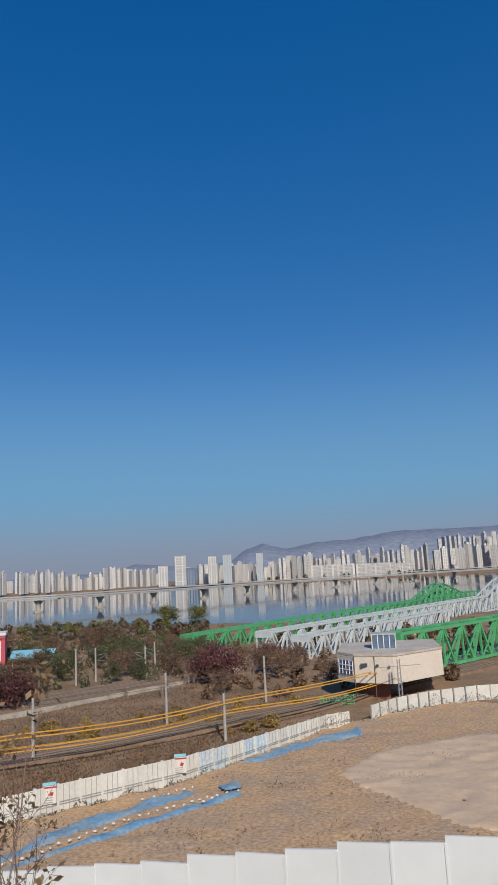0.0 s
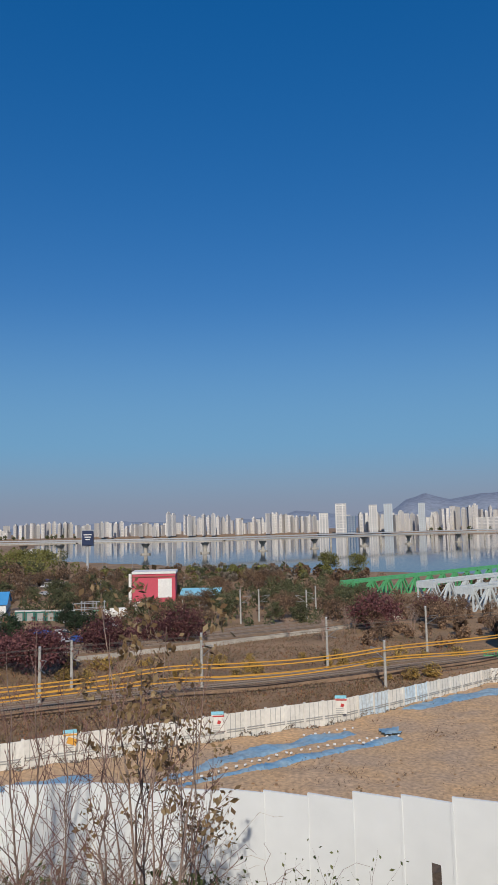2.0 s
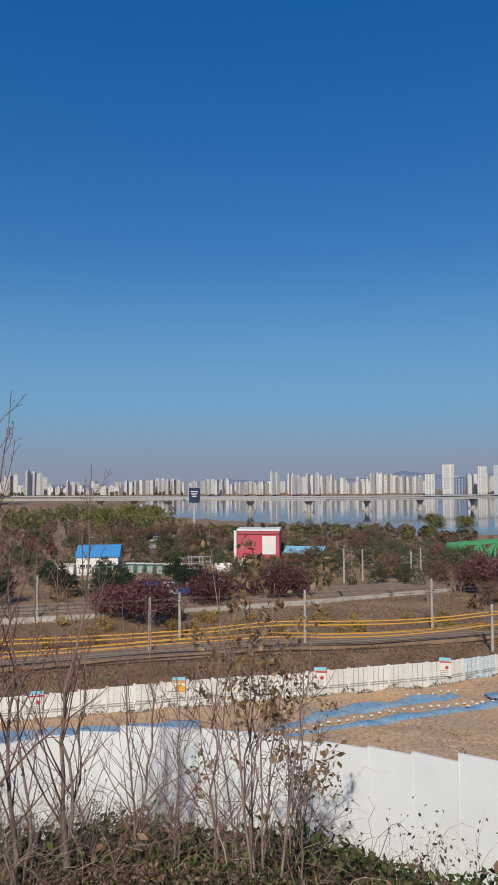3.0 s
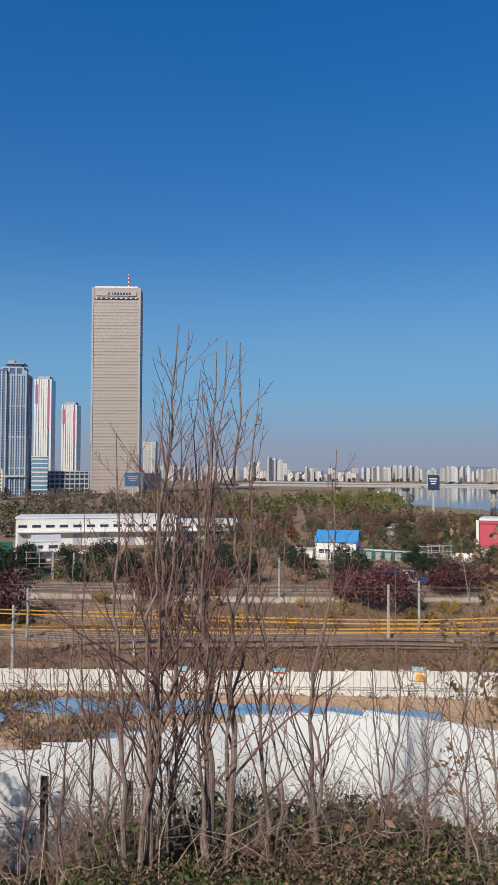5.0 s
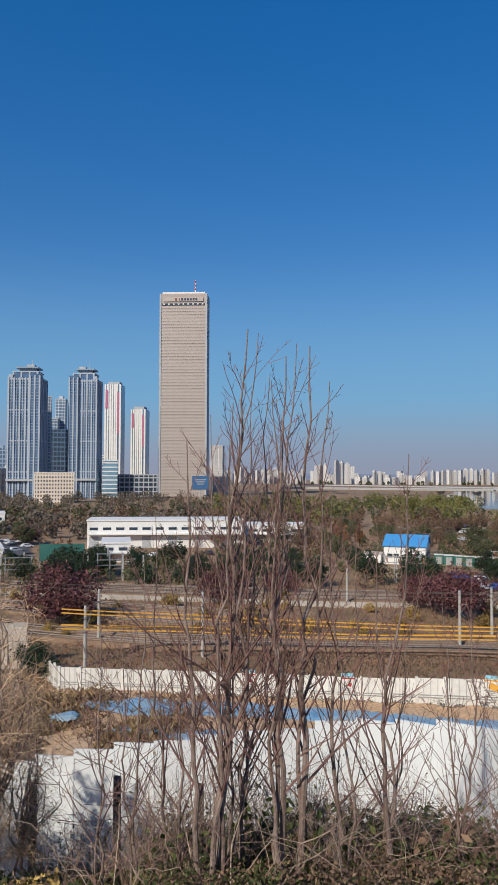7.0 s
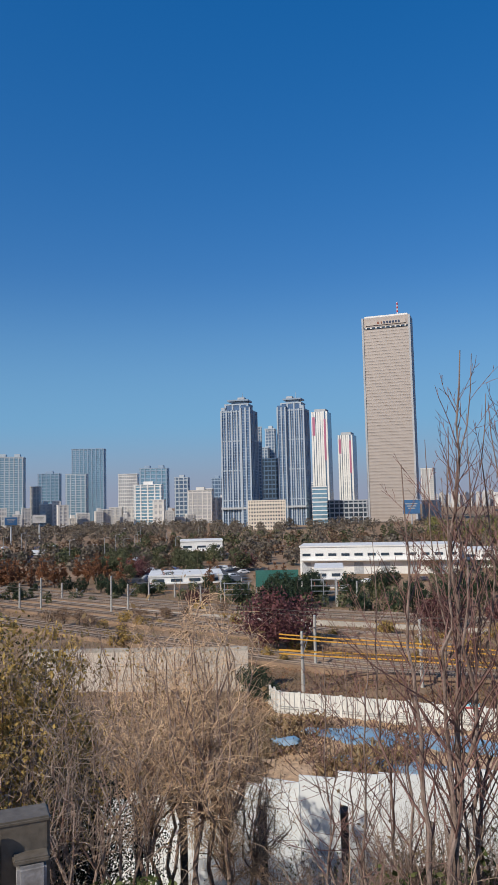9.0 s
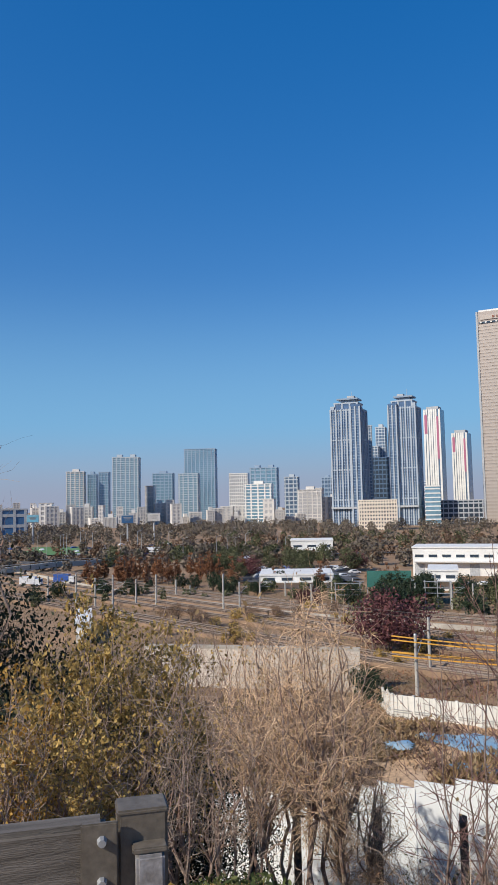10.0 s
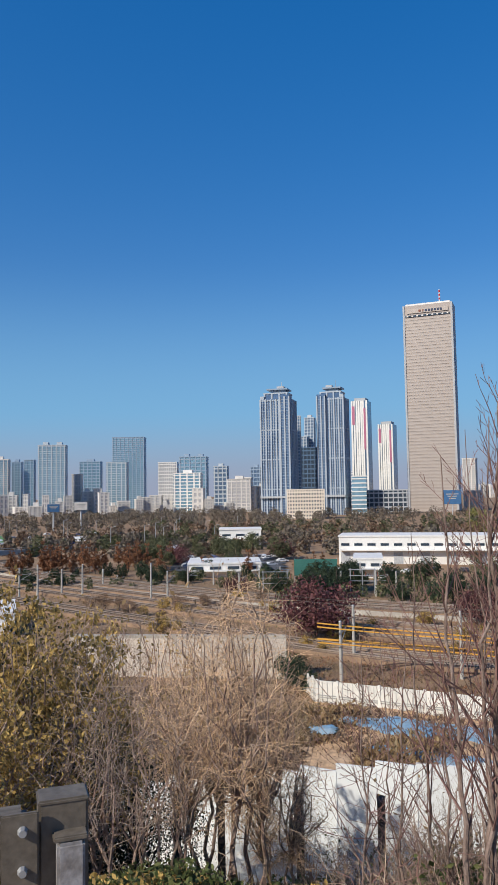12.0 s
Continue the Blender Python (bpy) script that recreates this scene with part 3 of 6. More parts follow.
CITY = [  # azimuths, distance, top elevation, label, wall, glass, bands, piers, depth, roof
    (59.75, 56.85, 700, 0.07, "low beige office block with rows of small windows", "beige", "dark_glass", 8, 14, 25, ""),
    (58.95, 57.3, 900, 3.3, "dark glass office block of many floors", "tower_glass", "dark_glass", 14, 6, 30, ""),
    (58.3, 57.4, 1000, 5.6, "stepped blue glass tower", "tower_frame", "tower_glass", 30, 3, 20, "1"),
    (58.9, 57.95, 980, 4.15, "blue glass office annex building", "tower_frame", "tower_glass", 24, 3, 20, ""),
    (58.9, 58.55, 860, 5.75, "narrow glass tower slab", "tower_frame", "tower_glass", 30, 1, 20, ""),
    (54.8, 53.65, 800, 1.05, "teal glass office block with white floor bands", "white_wall", "teal_glass", 9, 0, 25, ""),
    (53.85, 50.6, 820, -0.05, "dark low glass office building", "grey_wall", "dark_glass", 5, 9, 30, ""),
    (46.6, 45.5, 1100, 2.2, "slim pale apartment tower", "apt_wall", "apt_glass", 24, 3, 20, ""),
    (46.6, 45.2, 930, -0.2, "low cream riverside building", "apt_wall", "apt_glass", 4, 4, 20, ""),
    (81.9, 80.4, 1150, 2.65, "beige and glass apartment tower", "apt_wall", "teal_glass", 26, 4, 25, "1"),
    (80.35, 79.5, 1200, 2.45, "bluish glass apartment tower", "blue_grey_wall", "teal_glass", 20, 3, 25, "1"),
    (79.5, 78.6, 1160, 2.6, "bluish glass apartment tower", "blue_grey_wall", "teal_glass", 20, 3, 25, ""),
    (78.5, 76.3, 1050, 3.7, "broad teal apartment tower with pale balconies", "tower_frame", "teal_glass", 30, 6, 28, "2"),
    (76.05, 75.2, 1100, 1.5, "cream painted office block", "apt_wall", "apt_glass", 9, 3, 20, ""),
    (75.5, 73.75, 1250, 2.45, "grey glass office tower", "blue_grey_wall", "teal_glass", 16, 5, 30, "1"),
    (73.5, 71.8, 1180, 2.4, "teal glass apartment tower", "tower_frame", "teal_glass", 20, 4, 28, ""),
    (73.05, 70.45, 1350, 4.3, "tall blue-grey glass office tower", "blue_grey_wall", "teal_glass", 36, 8, 35, ""),
    (69.6, 68.0, 1200, 2.35, "pale banded office block", "white_wall", "apt_glass", 14, 9, 25, ""),
    (68.0, 65.7, 1100, 2.75, "green glass office tower with stepped top", "blue_grey_wall", "teal_glass", 14, 5, 28, "2"),
    (68.45, 66.15, 1000, 1.5, "white and glass apartment block", "white_wall", "teal_glass", 12, 4, 24, "1"),
    (65.35, 64.15, 1200, 2.0, "grey stone office block", "tower_frame", "tower_glass", 10, 3, 24, "1"),
    (64.35, 62.35, 1000, 0.98, "cream slab apartment block", "apt_wall", "apt_glass", 10, 5, 18, "1"),
    (63.2, 62.3, 1150, 1.1, "pinkish grey office block", "apt_wall", "apt_glass", 10, 4, 22, ""),
    (62.5, 61.6, 1250, 1.9, "grey round-topped office tower", "blue_grey_wall", "tower_glass", 10, 3, 24, "1"),
    (54.9, 53.9, 1300, 1.4, "pale concrete office block", "white_wall", "tower_glass", 10, 3, 20, ""),
    (88.4, 84.6, 620, -0.1, "wide blue-grey exhibition hall with a long flat roof", "grey_wall", "blue_glass", 3, 4, 50, "")]
for a0, a1, d, el, lab, w_, g_, b_, p_, dp, rf in CITY:
    building("office_building" if "office" in lab else "apartment_building" if "apartment" in lab else "city_building", a0 - 0.17, a1 - 0.17, d, el, lab, M[w_], M[g_], b_, p_, dp, roof=rf,
             turn=-8 if d > 900 else 0, band_h=0.52 if w_ == "beige" else 0.28, pier_w=0.5 if w_ == "beige" else 0.2)
rng = np.random.default_rng(4)
for k in range(46):
    a = 60.2 + k * 0.62 + rng.uniform(-0.2, 0.2)
    d = rng.uniform(930, 1080)
    building("low_rise_block", a, a - rng.uniform(0.5, 1.1), d, rng.uniform(-1.1, 0.45), "cream low-rise flats behind the riverside trees", M["apt_wall"], M["apt_glass"], int(rng.integers(4, 7)),
             int(rng.integers(2, 4)), 16, group="low-rise flats", joined=True, turn=float(rng.uniform(-12, 12)), roof="1" if k % 3 == 0 else "")
for k in range(16):
    a = 91.5 - k * 0.6
    building("distant_block", a, a - rng.uniform(0.3, 0.6), 1900, rng.uniform(-0.3, 0.45), "hazy distant high-rise flats", M["apt_wall"], M["apt_glass"], 8, 2, 16, group="distant flats", joined=True)

# far bank of the river: rows of high-rise flats, (azimuth from, to, lowest and highest top, base, how many)
ROWS = [(46, 39, 0.05, 0.5, 0, 16), (38.4, 37.4, 0.6, 0.8, 0, 3), (36.9, 35.3, 0.5, 1.05, 0, 4), (34, 33, 0.1, 0.3, 0, 3), (35.3, 29.8, -0.3, 0.05, 0, 10), (29.7, 25.4, 0.25, 0.45, 0, 11),
        (25.3, 24.2, 0.0, 0.2, 0, 3), (23.9, 21.7, 0.3, 0.5, 0, 6), (21.6, 18.6, -0.1, 0.35, 0, 9), (18.5, 17.8, 0.85, 1.0, 0, 2), (17.2, 16.3, 0.6, 0.85, 0, 3), (16.2, 13.6, 0.5, 0.85, 0, 7),
        (13.6, 11.0, 0.1, 0.5, 0, 8), (10.9, 9.2, 0.6, 0.85, 0, 5), (9.0, 7.0, 0.35, 0.6, 0, 6), (3.9, 0.0, 0.5, 0.85, 0, 9), (0, -2.1, 0.2, 0.7, 0, 6), (-2.1, -4.9, 0.85, 1.1, 0, 7),
        (-4.9, -7.7, 0.6, 1.3, 0, 8), (-7.9, -11.0, 0.7, 1.25, 0, 9), (-11.1, -13.5, 0.7, 1.35, 0, 7), (-14.2, -22, 1.6, 2.0, 12, 22), (-13.8, -22, 0.8, 1.2, 5, 14)]
for a0, a1, e0, e1, zb, n in ROWS:
    wd = (a0 - a1) / n
    for k in range(n):
        a = a0 - k * wd
        d = rng.uniform(2080, 2260) + (120 if zb > 6 else 0)
        building("riverside_apartment", a, a - wd * rng.uniform(0.72, 0.95), d, rng.uniform(e0, e1), "cream high-rise flats on the far river bank", M["apt_wall"], M["apt_glass"], int(rng.integers(5, 9)),
                 int(rng.integers(2, 4)), 20, zb=zb, group="far bank flats", joined=True, turn=float(rng.choice([-28, -15, 12, 25])), roof="1" if rng.random() < 0.6 else "", pier_w=0.42, band_h=0.3, proud=0.6)
for k in range(90):
    a = 44 - k * 0.72 + rng.uniform(-0.3, 0.3)
    building("riverside_apartment", a, a - rng.uniform(0.3, 0.6), rng.uniform(2320, 2500), rng.uniform(-0.2, 0.35) + (0.35 if a < 16 else 0), "cream high-rise flats on the far river bank", M["apt_wall"], M["apt_glass"],
             6, 2, 20, group="far bank flats", joined=True, turn=float(rng.choice([-25, 15, 25])), pier_w=0.42, band_h=0.3, proud=0.6)
for a0, a1, el, lab, w_, b_ in ((5.6, 4.75, 1.45, "white slab hotel with a flat top", "apt_wall", 11), (6.85, 6.14, 0.75, "white ringed round-fronted block", "apt_wall", 10), (4.75, 4.05, 0.5, "dark glass office block of many floors", "tower_glass", 8),
                                (3.06, 2.45, 1.3, "pale glass tower", "apt_wall", 12), (1.95, 1.3, 1.35, "pale glass tower", "tower_frame", 12), (-0.6, -1.1, 1.35, "pale glass tower", "tower_frame", 12), (-4.7, -8.0, 0.2, "long grey slab of flats", "apt_wall", 9),
                                (-8.1, -11.0, 0.15, "long grey slab of flats", "apt_wall", 9), (-11.0, -12.4, 0.05, "long grey slab of flats", "apt_wall", 8)):
    building("riverside_block", a0, a1, 2050, el, lab + " on the far bank", M[w_], M["apt_glass"], b_, 8 if "long" in lab else 3, 24, proud=0.7)


def hills():
    ridge = [(-40, 2.3), (-18.5, 2.43), (-15.3, 2.44), (-11.2, 2.5), (-7.8, 2.06), (-5.2, 2.0), (-2.85, 1.61), (-1.15, 2.13), (0.2, 1.7), (1.2, 1.0), (4, 0.5), (7, 0.9), (8.5, 1.05), (10, 0.6), (14, 0.4), (19, 0.35), (22, 0.5), (26, 0.1), (60, 0.1)]
    me = Mesh()
    azs = np.arange(-40, 60, 0.25)
    for a in azs:
        e = lerp_table(a, ridge) + 0.06 * noise.noise(Vector((a * 1.3, 0, 0)))
        for d, k in ((3900, 0.0), (4250, 0.62), (4600, 1.0), (4880, 0.2)):
            p = P(a, d)
            me.v.append((p.x, p.y, max(0, Z(e, 4600)) * k - 2 + (0.1 * k * Z(e, 4600) * noise.noise(Vector((a, d, 3))) if k == 0.62 else 0)))
    for i in range(len(azs) - 1):
        for j in range(3):
            b = i * 4 + j
            me.f.append((b, b + 1, b + 5, b + 4))
    tagged(smooth(part("distant_hills", me, M["hill"])), "wooded hills behind the city, their colour tinted with blue haze", "hills", kind="structure")


hills()


# ---- long road bridge over the river ----
def road_bridge():
    line = [(41, 1150), (33, 1000), (25, 900), (14.3, 880), (6, 985), (-2.5, 1150), (-11, 1350), (-20, 1650)]
    ob = thing("road_bridge", "long low concrete road bridge on flared piers across the river", "bridge")
    pts = [P(a, d, lerp_table(-a, [(-41, 6), (-25, 9), (-14, 8.2), (20, 7)])) for a, d in line]
    for a, b in zip(pts, pts[1:]):
        n = (b - a).cross(Vector((0, 0, 1))).normalized()
        part("deck", Mesh().tube([a, b], [1.2, 1.2], 4), M["concrete"], ob)
        m = Mesh()
        i = len(m.v)
        for p in (a, b):
            for s, z in ((-7, 0.6), (7, 0.6), (7, -0.9), (-7, -0.9)):
                m.v.append(tuple(p + n * s + Vector((0, 0, z))))
        m.f += [(0, 1, 5, 4), (1, 2, 6, 5), (2, 3, 7, 6), (3, 0, 4, 7)]
        part("roadway", m, M["concrete"], ob)
        part("parapet", Mesh().beam(a - n * 7 + Vector((0, 0, 1.3)), b - n * 7 + Vector((0, 0, 1.3)), 1.0), M["grey_wall"], ob)
        part("parapet", Mesh().beam(a + n * 7 + Vector((0, 0, 1.3)), b + n * 7 + Vector((0, 0, 1.3)), 1.0), M["grey_wall"], ob)
    pier = Mesh().tube([(0, 0, -8), (0, 0, -4.5)], [6.0, 6.0], 8).tube([(0, 0, -4.5), (0, 0, 2), (0, 0, 6.5)], [2.2, 2.4, 5.5], 8).data("pier")
    pier.materials.append(M["concrete"])
    for az in (31.5, 29.0, 26.4, 20.1, 15.6, 11.2, 7.25, 3.5, 0.2, -3.4, -6.5, -9.5, -12.4, -15.2):
        d = lerp_table(-az, [(-a, dd) for a, dd in line])
        part("pier", pier, M["concrete"], ob).location = P(az, d, 0)
    thin = Mesh().tube([(0, 0, -8), (0, 0, 6.5)], [1.3, 1.3], 6).data("column")
    thin.materials.append(M["concrete"])
    for az in np.arange(6.0, -16, -1.25):
        d = lerp_table(-az, [(-a, dd) for a, dd in line]) + 40
        part("column", thin, M["concrete"], ob).location = P(az, d, 0)
    back = [P(a, d + 60, 11) for a, d in line]
    for a, b in zip(back, back[1:]):
        part("rear_deck", Mesh().beam(a, b, 1.5), M["grey_wall"], ob)


road_bridge()


# ---- railway truss bridges ----
def truss(label, mat, start, dirn, length, z0, z1, hump, hump_h, panel=9.0, width=5.5, member=0.75):
    ob = thing("railway_truss_bridge", label, "bridge", (start[0], start[1], 0), "railway bridges", yaw=math.degrees(math.atan2(dirn[1], dirn[0])))
    n = int(length / panel)

    def top(s):
        return z1 + hump_h * max(0.0, 1 - abs(s - hump) / 34.0) ** 0.9 if hump else z1
    for side in (-width / 2, width / 2):
        for k in range(n):
            s0, s1 = k * panel, (k + 1) * panel
            a, b, c, e = Vector((s0, side, z0)), Vector((s1, side, z0)), Vector((s0, side, top(s0))), Vector((s1, side, top(s1)))
            part("bottom_chord", Mesh().beam(a, b, member), mat, ob)
            part("top_chord", Mesh().beam(c, e, member), mat, ob)
            mid = Vector(((s0 + s1) / 2, side, z0))
            part("diagonal", Mesh().beam(c, mid, member * 0.75), mat, ob)
            part("diagonal", Mesh().beam(mid, e, member * 0.75), mat, ob)
            part("post", Mesh().beam(a, c, member * 0.55), mat, ob)
            part("counter_brace", Mesh().beam(a, e, member * 0.42), mat, ob)
            if top(s0) > z1 + 1:
                part("brace", Mesh().beam(Vector((s0, side, z1)), Vector((s1, side, z1)), member * 0.6), mat, ob)
    for k in range(n + 1):
        s = k * panel
        part("cross_beam", Mesh().beam((s, -width / 2, top(s)), (s, width / 2, top(s)), member * 0.6), mat, ob)
        part("floor_beam", Mesh().beam((s, -width / 2, z0), (s, width / 2, z0), member * 0.6), mat, ob)
        if k < n:
            part("lateral", Mesh().beam((s, -width / 2, top(s)), (s + panel, width / 2, top(s + panel)), member * 0.4), mat, ob)
    part("portal", Mesh().box((0.2, 0, z1 - 0.8), (0.9, width + 0.8, 1.8)), mat, ob)
    part("deck", Mesh().box((length / 2, 0, z0 - 0.2), (length, width * 0.8, 0.5)), M["rail"], ob)
    part("deck_girder", Mesh().box((length / 2, 0, z0 - 1.3), (length, width, 1.6)), M["grey_wall"], ob)
    for s in range(0, int(length) + 1, 60):
        part("bridge_pier", Mesh().box((s + 2, 0, (z0 - 2.1 - 9) / 2), (3.5, width + 2, z0 - 2.1 + 9)), M["concrete"], ob)


DIR = (0.577, 0.817)
truss("green painted steel railway truss bridge with a raised peak", M["green_paint"], P(4.9, 259), (0.574, 0.819), 300, -1.0, 6.0, 232, 8.0)
truss("pale grey steel railway truss bridge with a raised peak", M["white_paint"], P(-0.83, 242), (0.60, 0.80), 300, -0.6, 7.0, 232, 9.0)
truss("second pale grey steel railway truss bridge", M["white_paint"], P(-3.6, 226), (0.60, 0.80), 110, -0.6, 6.6, 0, 0)
truss("near green steel railway truss bridge", M["green_paint"], P(-10.2, 184), (0.73, 0.683), 120, 0.6, 9.8, 0, 0)


# ---- rail yard ----
def curve_points(table, n):
    ts = np.linspace(0, len(table) - 1, n)
    xs = np.interp(ts, range(len(table)), [p[0] for p in table])
    ys = np.interp(ts, range(len(table)), [p[1] for p in table])
    for _ in range(6):
        xs[1:-1] = (xs[:-2] + 2 * xs[1:-1] + xs[2:]) / 4
        ys[1:-1] = (ys[:-2] + 2 * ys[1:-1] + ys[2:]) / 4
    return [Vector((x, y, 0)) for x, y in zip(xs, ys)]


def ribbon(path, half, z, thick=0.3):
    me = Mesh()
    for k, p in enumerate(path):
        d = (path[min(k + 1, len(path) - 1)] - path[max(k - 1, 0)]).normalized()
        n = Vector((-d.y, d.x, 0))
        for s, h in ((-half - thick, -0.6), (-half, z), (half, z), (half + thick, -0.6)):
            me.v.append((p.x + n.x * s, p.y + n.y * s, h))
    for k in range(len(path) - 1):
        for j in range(3):
            a = k * 4 + j
            me.f.append((a + 1, a, a + 4, a + 5))
    return me


def offset(path, s):
    out = []
    for k, p in enumerate(path):
        d = (path[min(k + 1, len(path) - 1)] - path[max(k - 1, 0)]).normalized()
        out.append(p + Vector((-d.y, d.x, 0)) * s)
    return out


NEAR_LINE = curve_points([(-330, -20), (-240, 12), (-170, 38), (-104, 64.5), (-87, 73), (-65, 92), (-44.5, 108), (-15, 127), (18, 151), (60, 190)], 120)
FAR_LINE = curve_points([(-420, 10), (-239, 48), (-196, 63), (-160, 78), (-130, 97), (-95, 120), (-65.5, 143), (-46, 161), (-22, 187), (10, 236), (60, 310)], 120)


def track(path, label, z):
    ob = thing("railway_track", label, "railway", group="railway tracks")
    part("ballast_bed", ribbon(path, 1.9, z), M["ballast"], ob)
    for s in (-0.75, 0.75):
        part("rail", Mesh().tube([p + Vector((0, 0, z + 0.24)) for p in offset(path, s)], [0.09] * len(path), 4), M["rail"], ob)
    me = Mesh()
    for k in range(len(path) - 1):
        a, b = path[k], path[k + 1]
        yaw = math.degrees(math.atan2(b.y - a.y, b.x - a.x))
        for j in range(5):
            q = a.lerp(b, j / 5)
            me.box((q.x, q.y, z + 0.08), (0.26, 2.4, 0.16), yaw)
    tagged(part("sleeper_bed", me, M["sleeper"], ob), kind="stuff")


for s, z in ((0, 0.75), (4.2, 0.75)):
    track(offset(NEAR_LINE, s), "rusty railway track on brown ballast", z)
for s, z in ((0, 1.0), (4.2, 1.0), (9, 1.0)):
    track(offset(FAR_LINE, s), "railway track on a low embankment", z)
emb = part("embankment_wall", ribbon(offset(FAR_LINE, -3.4), 0.16, 0.95, 0.05), M["concrete"])
tagged(emb, "low pale concrete edge wall beside the railway", "wall", kind="structure")
for s in (16, 22, 28):
    track(offset(NEAR_LINE, s)[:58], "yard siding on brown ballast", 0.7)


def catenary_pole(at, h, arm, label="grey concrete railway pole with a steel bracket arm", tall=True):
    ob = thing("catenary_pole", label, "pole", (at[0], at[1], 0), "railway poles", yaw=arm)
    part("shaft", Mesh().tube([(0, 0, -0.6), (0, 0, h)], [0.27, 0.2], 8), M["pole"], ob)
    part("cap", Mesh().tube([(0, 0, h), (0, 0, h + 0.12)], [0.24, 0.18], 8), M["steel"], ob)
    if tall:
        part("bracket_arm", Mesh().beam((0, 0, h * 0.78), (3.0, 0, h * 0.84), 0.09), M["steel"], ob)
        part("bracket_stay", Mesh().beam((0, 0, h * 0.6), (3.0, 0, h * 0.82), 0.08), M["steel"], ob)
        part("insulator", Mesh().tube([(0.25, 0, h * 0.785), (0.75, 0, h * 0.795)], [0.12, 0.12], 6), M["brick_red"], ob)
        part("steady_arm", Mesh().beam((0.4, 0, h * 0.64), (2.6, 0, h * 0.62), 0.06), M["steel"], ob)
    return ob


for az, d, el, arm in ((2.34, 123, -8.72, 140), (6.56, 139, -7.04, -40), (16.0, 120, -8.0, -40), (-0.77, 156, -6.23, -40), (55.77, 105, -9.76, 130), (54.78, 118, -8.59, -50),
                       (27.78, 116, -8.46, -45), (25.53, 129, -8.12, -45), (13.0, 200, -4.9, 0), (11.6, 205, -4.9, 0), (8.0, 205, -5.0, 180), (7.3, 207, -4.75, 180), (36, 150, -6.6, -40), (47, 108, -8.9, -50)):
    p = P(az, d)
    catenary_pole(p, Z(el, d), arm)
NETP = [(78.32, -5.1), (75.1, -5.18), (72.54, -6.07), (70.03, -5.26), (67.24, -5.5), (65.3, -5.93), (63.34, -6.14), (61.8, -5.93), (60.2, -5.71), (55.62, -6.08), (54.14, -5.45), (57.0, -6.2), (53.0, -6.0),
        (81.0, -4.9), (83.0, -5.0), (51.5, -6.1), (79.6, -5.3), (73.6, -5.6), (68.8, -5.9), (76.6, -5.5), (52.3, -5.6)]
for k, (az, el) in enumerate(NETP):
    d = 185 + 14 * (k % 3)
    catenary_pole(P(az, d), Z(el, d), 60 + 30 * (k % 4), "grey concrete yard pole", tall=k % 2 == 0)

WIRES = [(57.5, 104, 7.4, 5.2), (47.4, 103, 6.4, 4.6), (38.8, 103, 5.5, 3.7), (26.0, 106, 5.0, 3.9), (18.2, 109, 6.0, 4.2), (12.4, 112, 5.4, 3.5), (6.4, 118, 5.2, 3.5), (2.4, 122, 6.0, 4.5), (-6.2, 140, 5.5, 3.0), (-14, 172, 6.0, 4.0)]


def orange_wires():
    for off, zk, dz in ((0, 2, 0.0), (2.0, 2, 0.15), (0.4, 3, 0.0), (2.3, 3, 0.1), (4.5, 3, -0.25)):
        path = []
        for k in range(len(WIRES) - 1):
            a, b = WIRES[k], WIRES[k + 1]
            for j in range(6):
                t = j / 6
                path.append(P(a[0] + (b[0] - a[0]) * t, a[1] + (b[1] - a[1]) * t + off, a[zk] + (b[zk] - a[zk]) * t + dz - 0.25 * math.sin(math.pi * t)))
        for _ in range(5):
            path = [path[0]] + [(path[i - 1] + path[i] * 2 + path[i + 1]) / 4 for i in range(1, len(path) - 1)] + [path[-1]]
        ob = thing("overhead_cable", "orange-yellow sleeved overhead railway cable strung between poles", "cable", group="orange cables")
        part("sleeve", Mesh().tube(path, [0.10] * len(path), 5), M["orange_cover"], ob)
    for off, z in ((3, 7.6), (8, 7.4), (1.0, 8.6)):
        path = offset(NEAR_LINE, off)
        ob = thing("overhead_wire", "thin dark overhead contact wire", "cable", group="contact wires")
        part("wire", Mesh().tube([p + Vector((0, 0, z)) for p in path], [0.03] * len(path), 3), M["wire"], ob)


orange_wires()


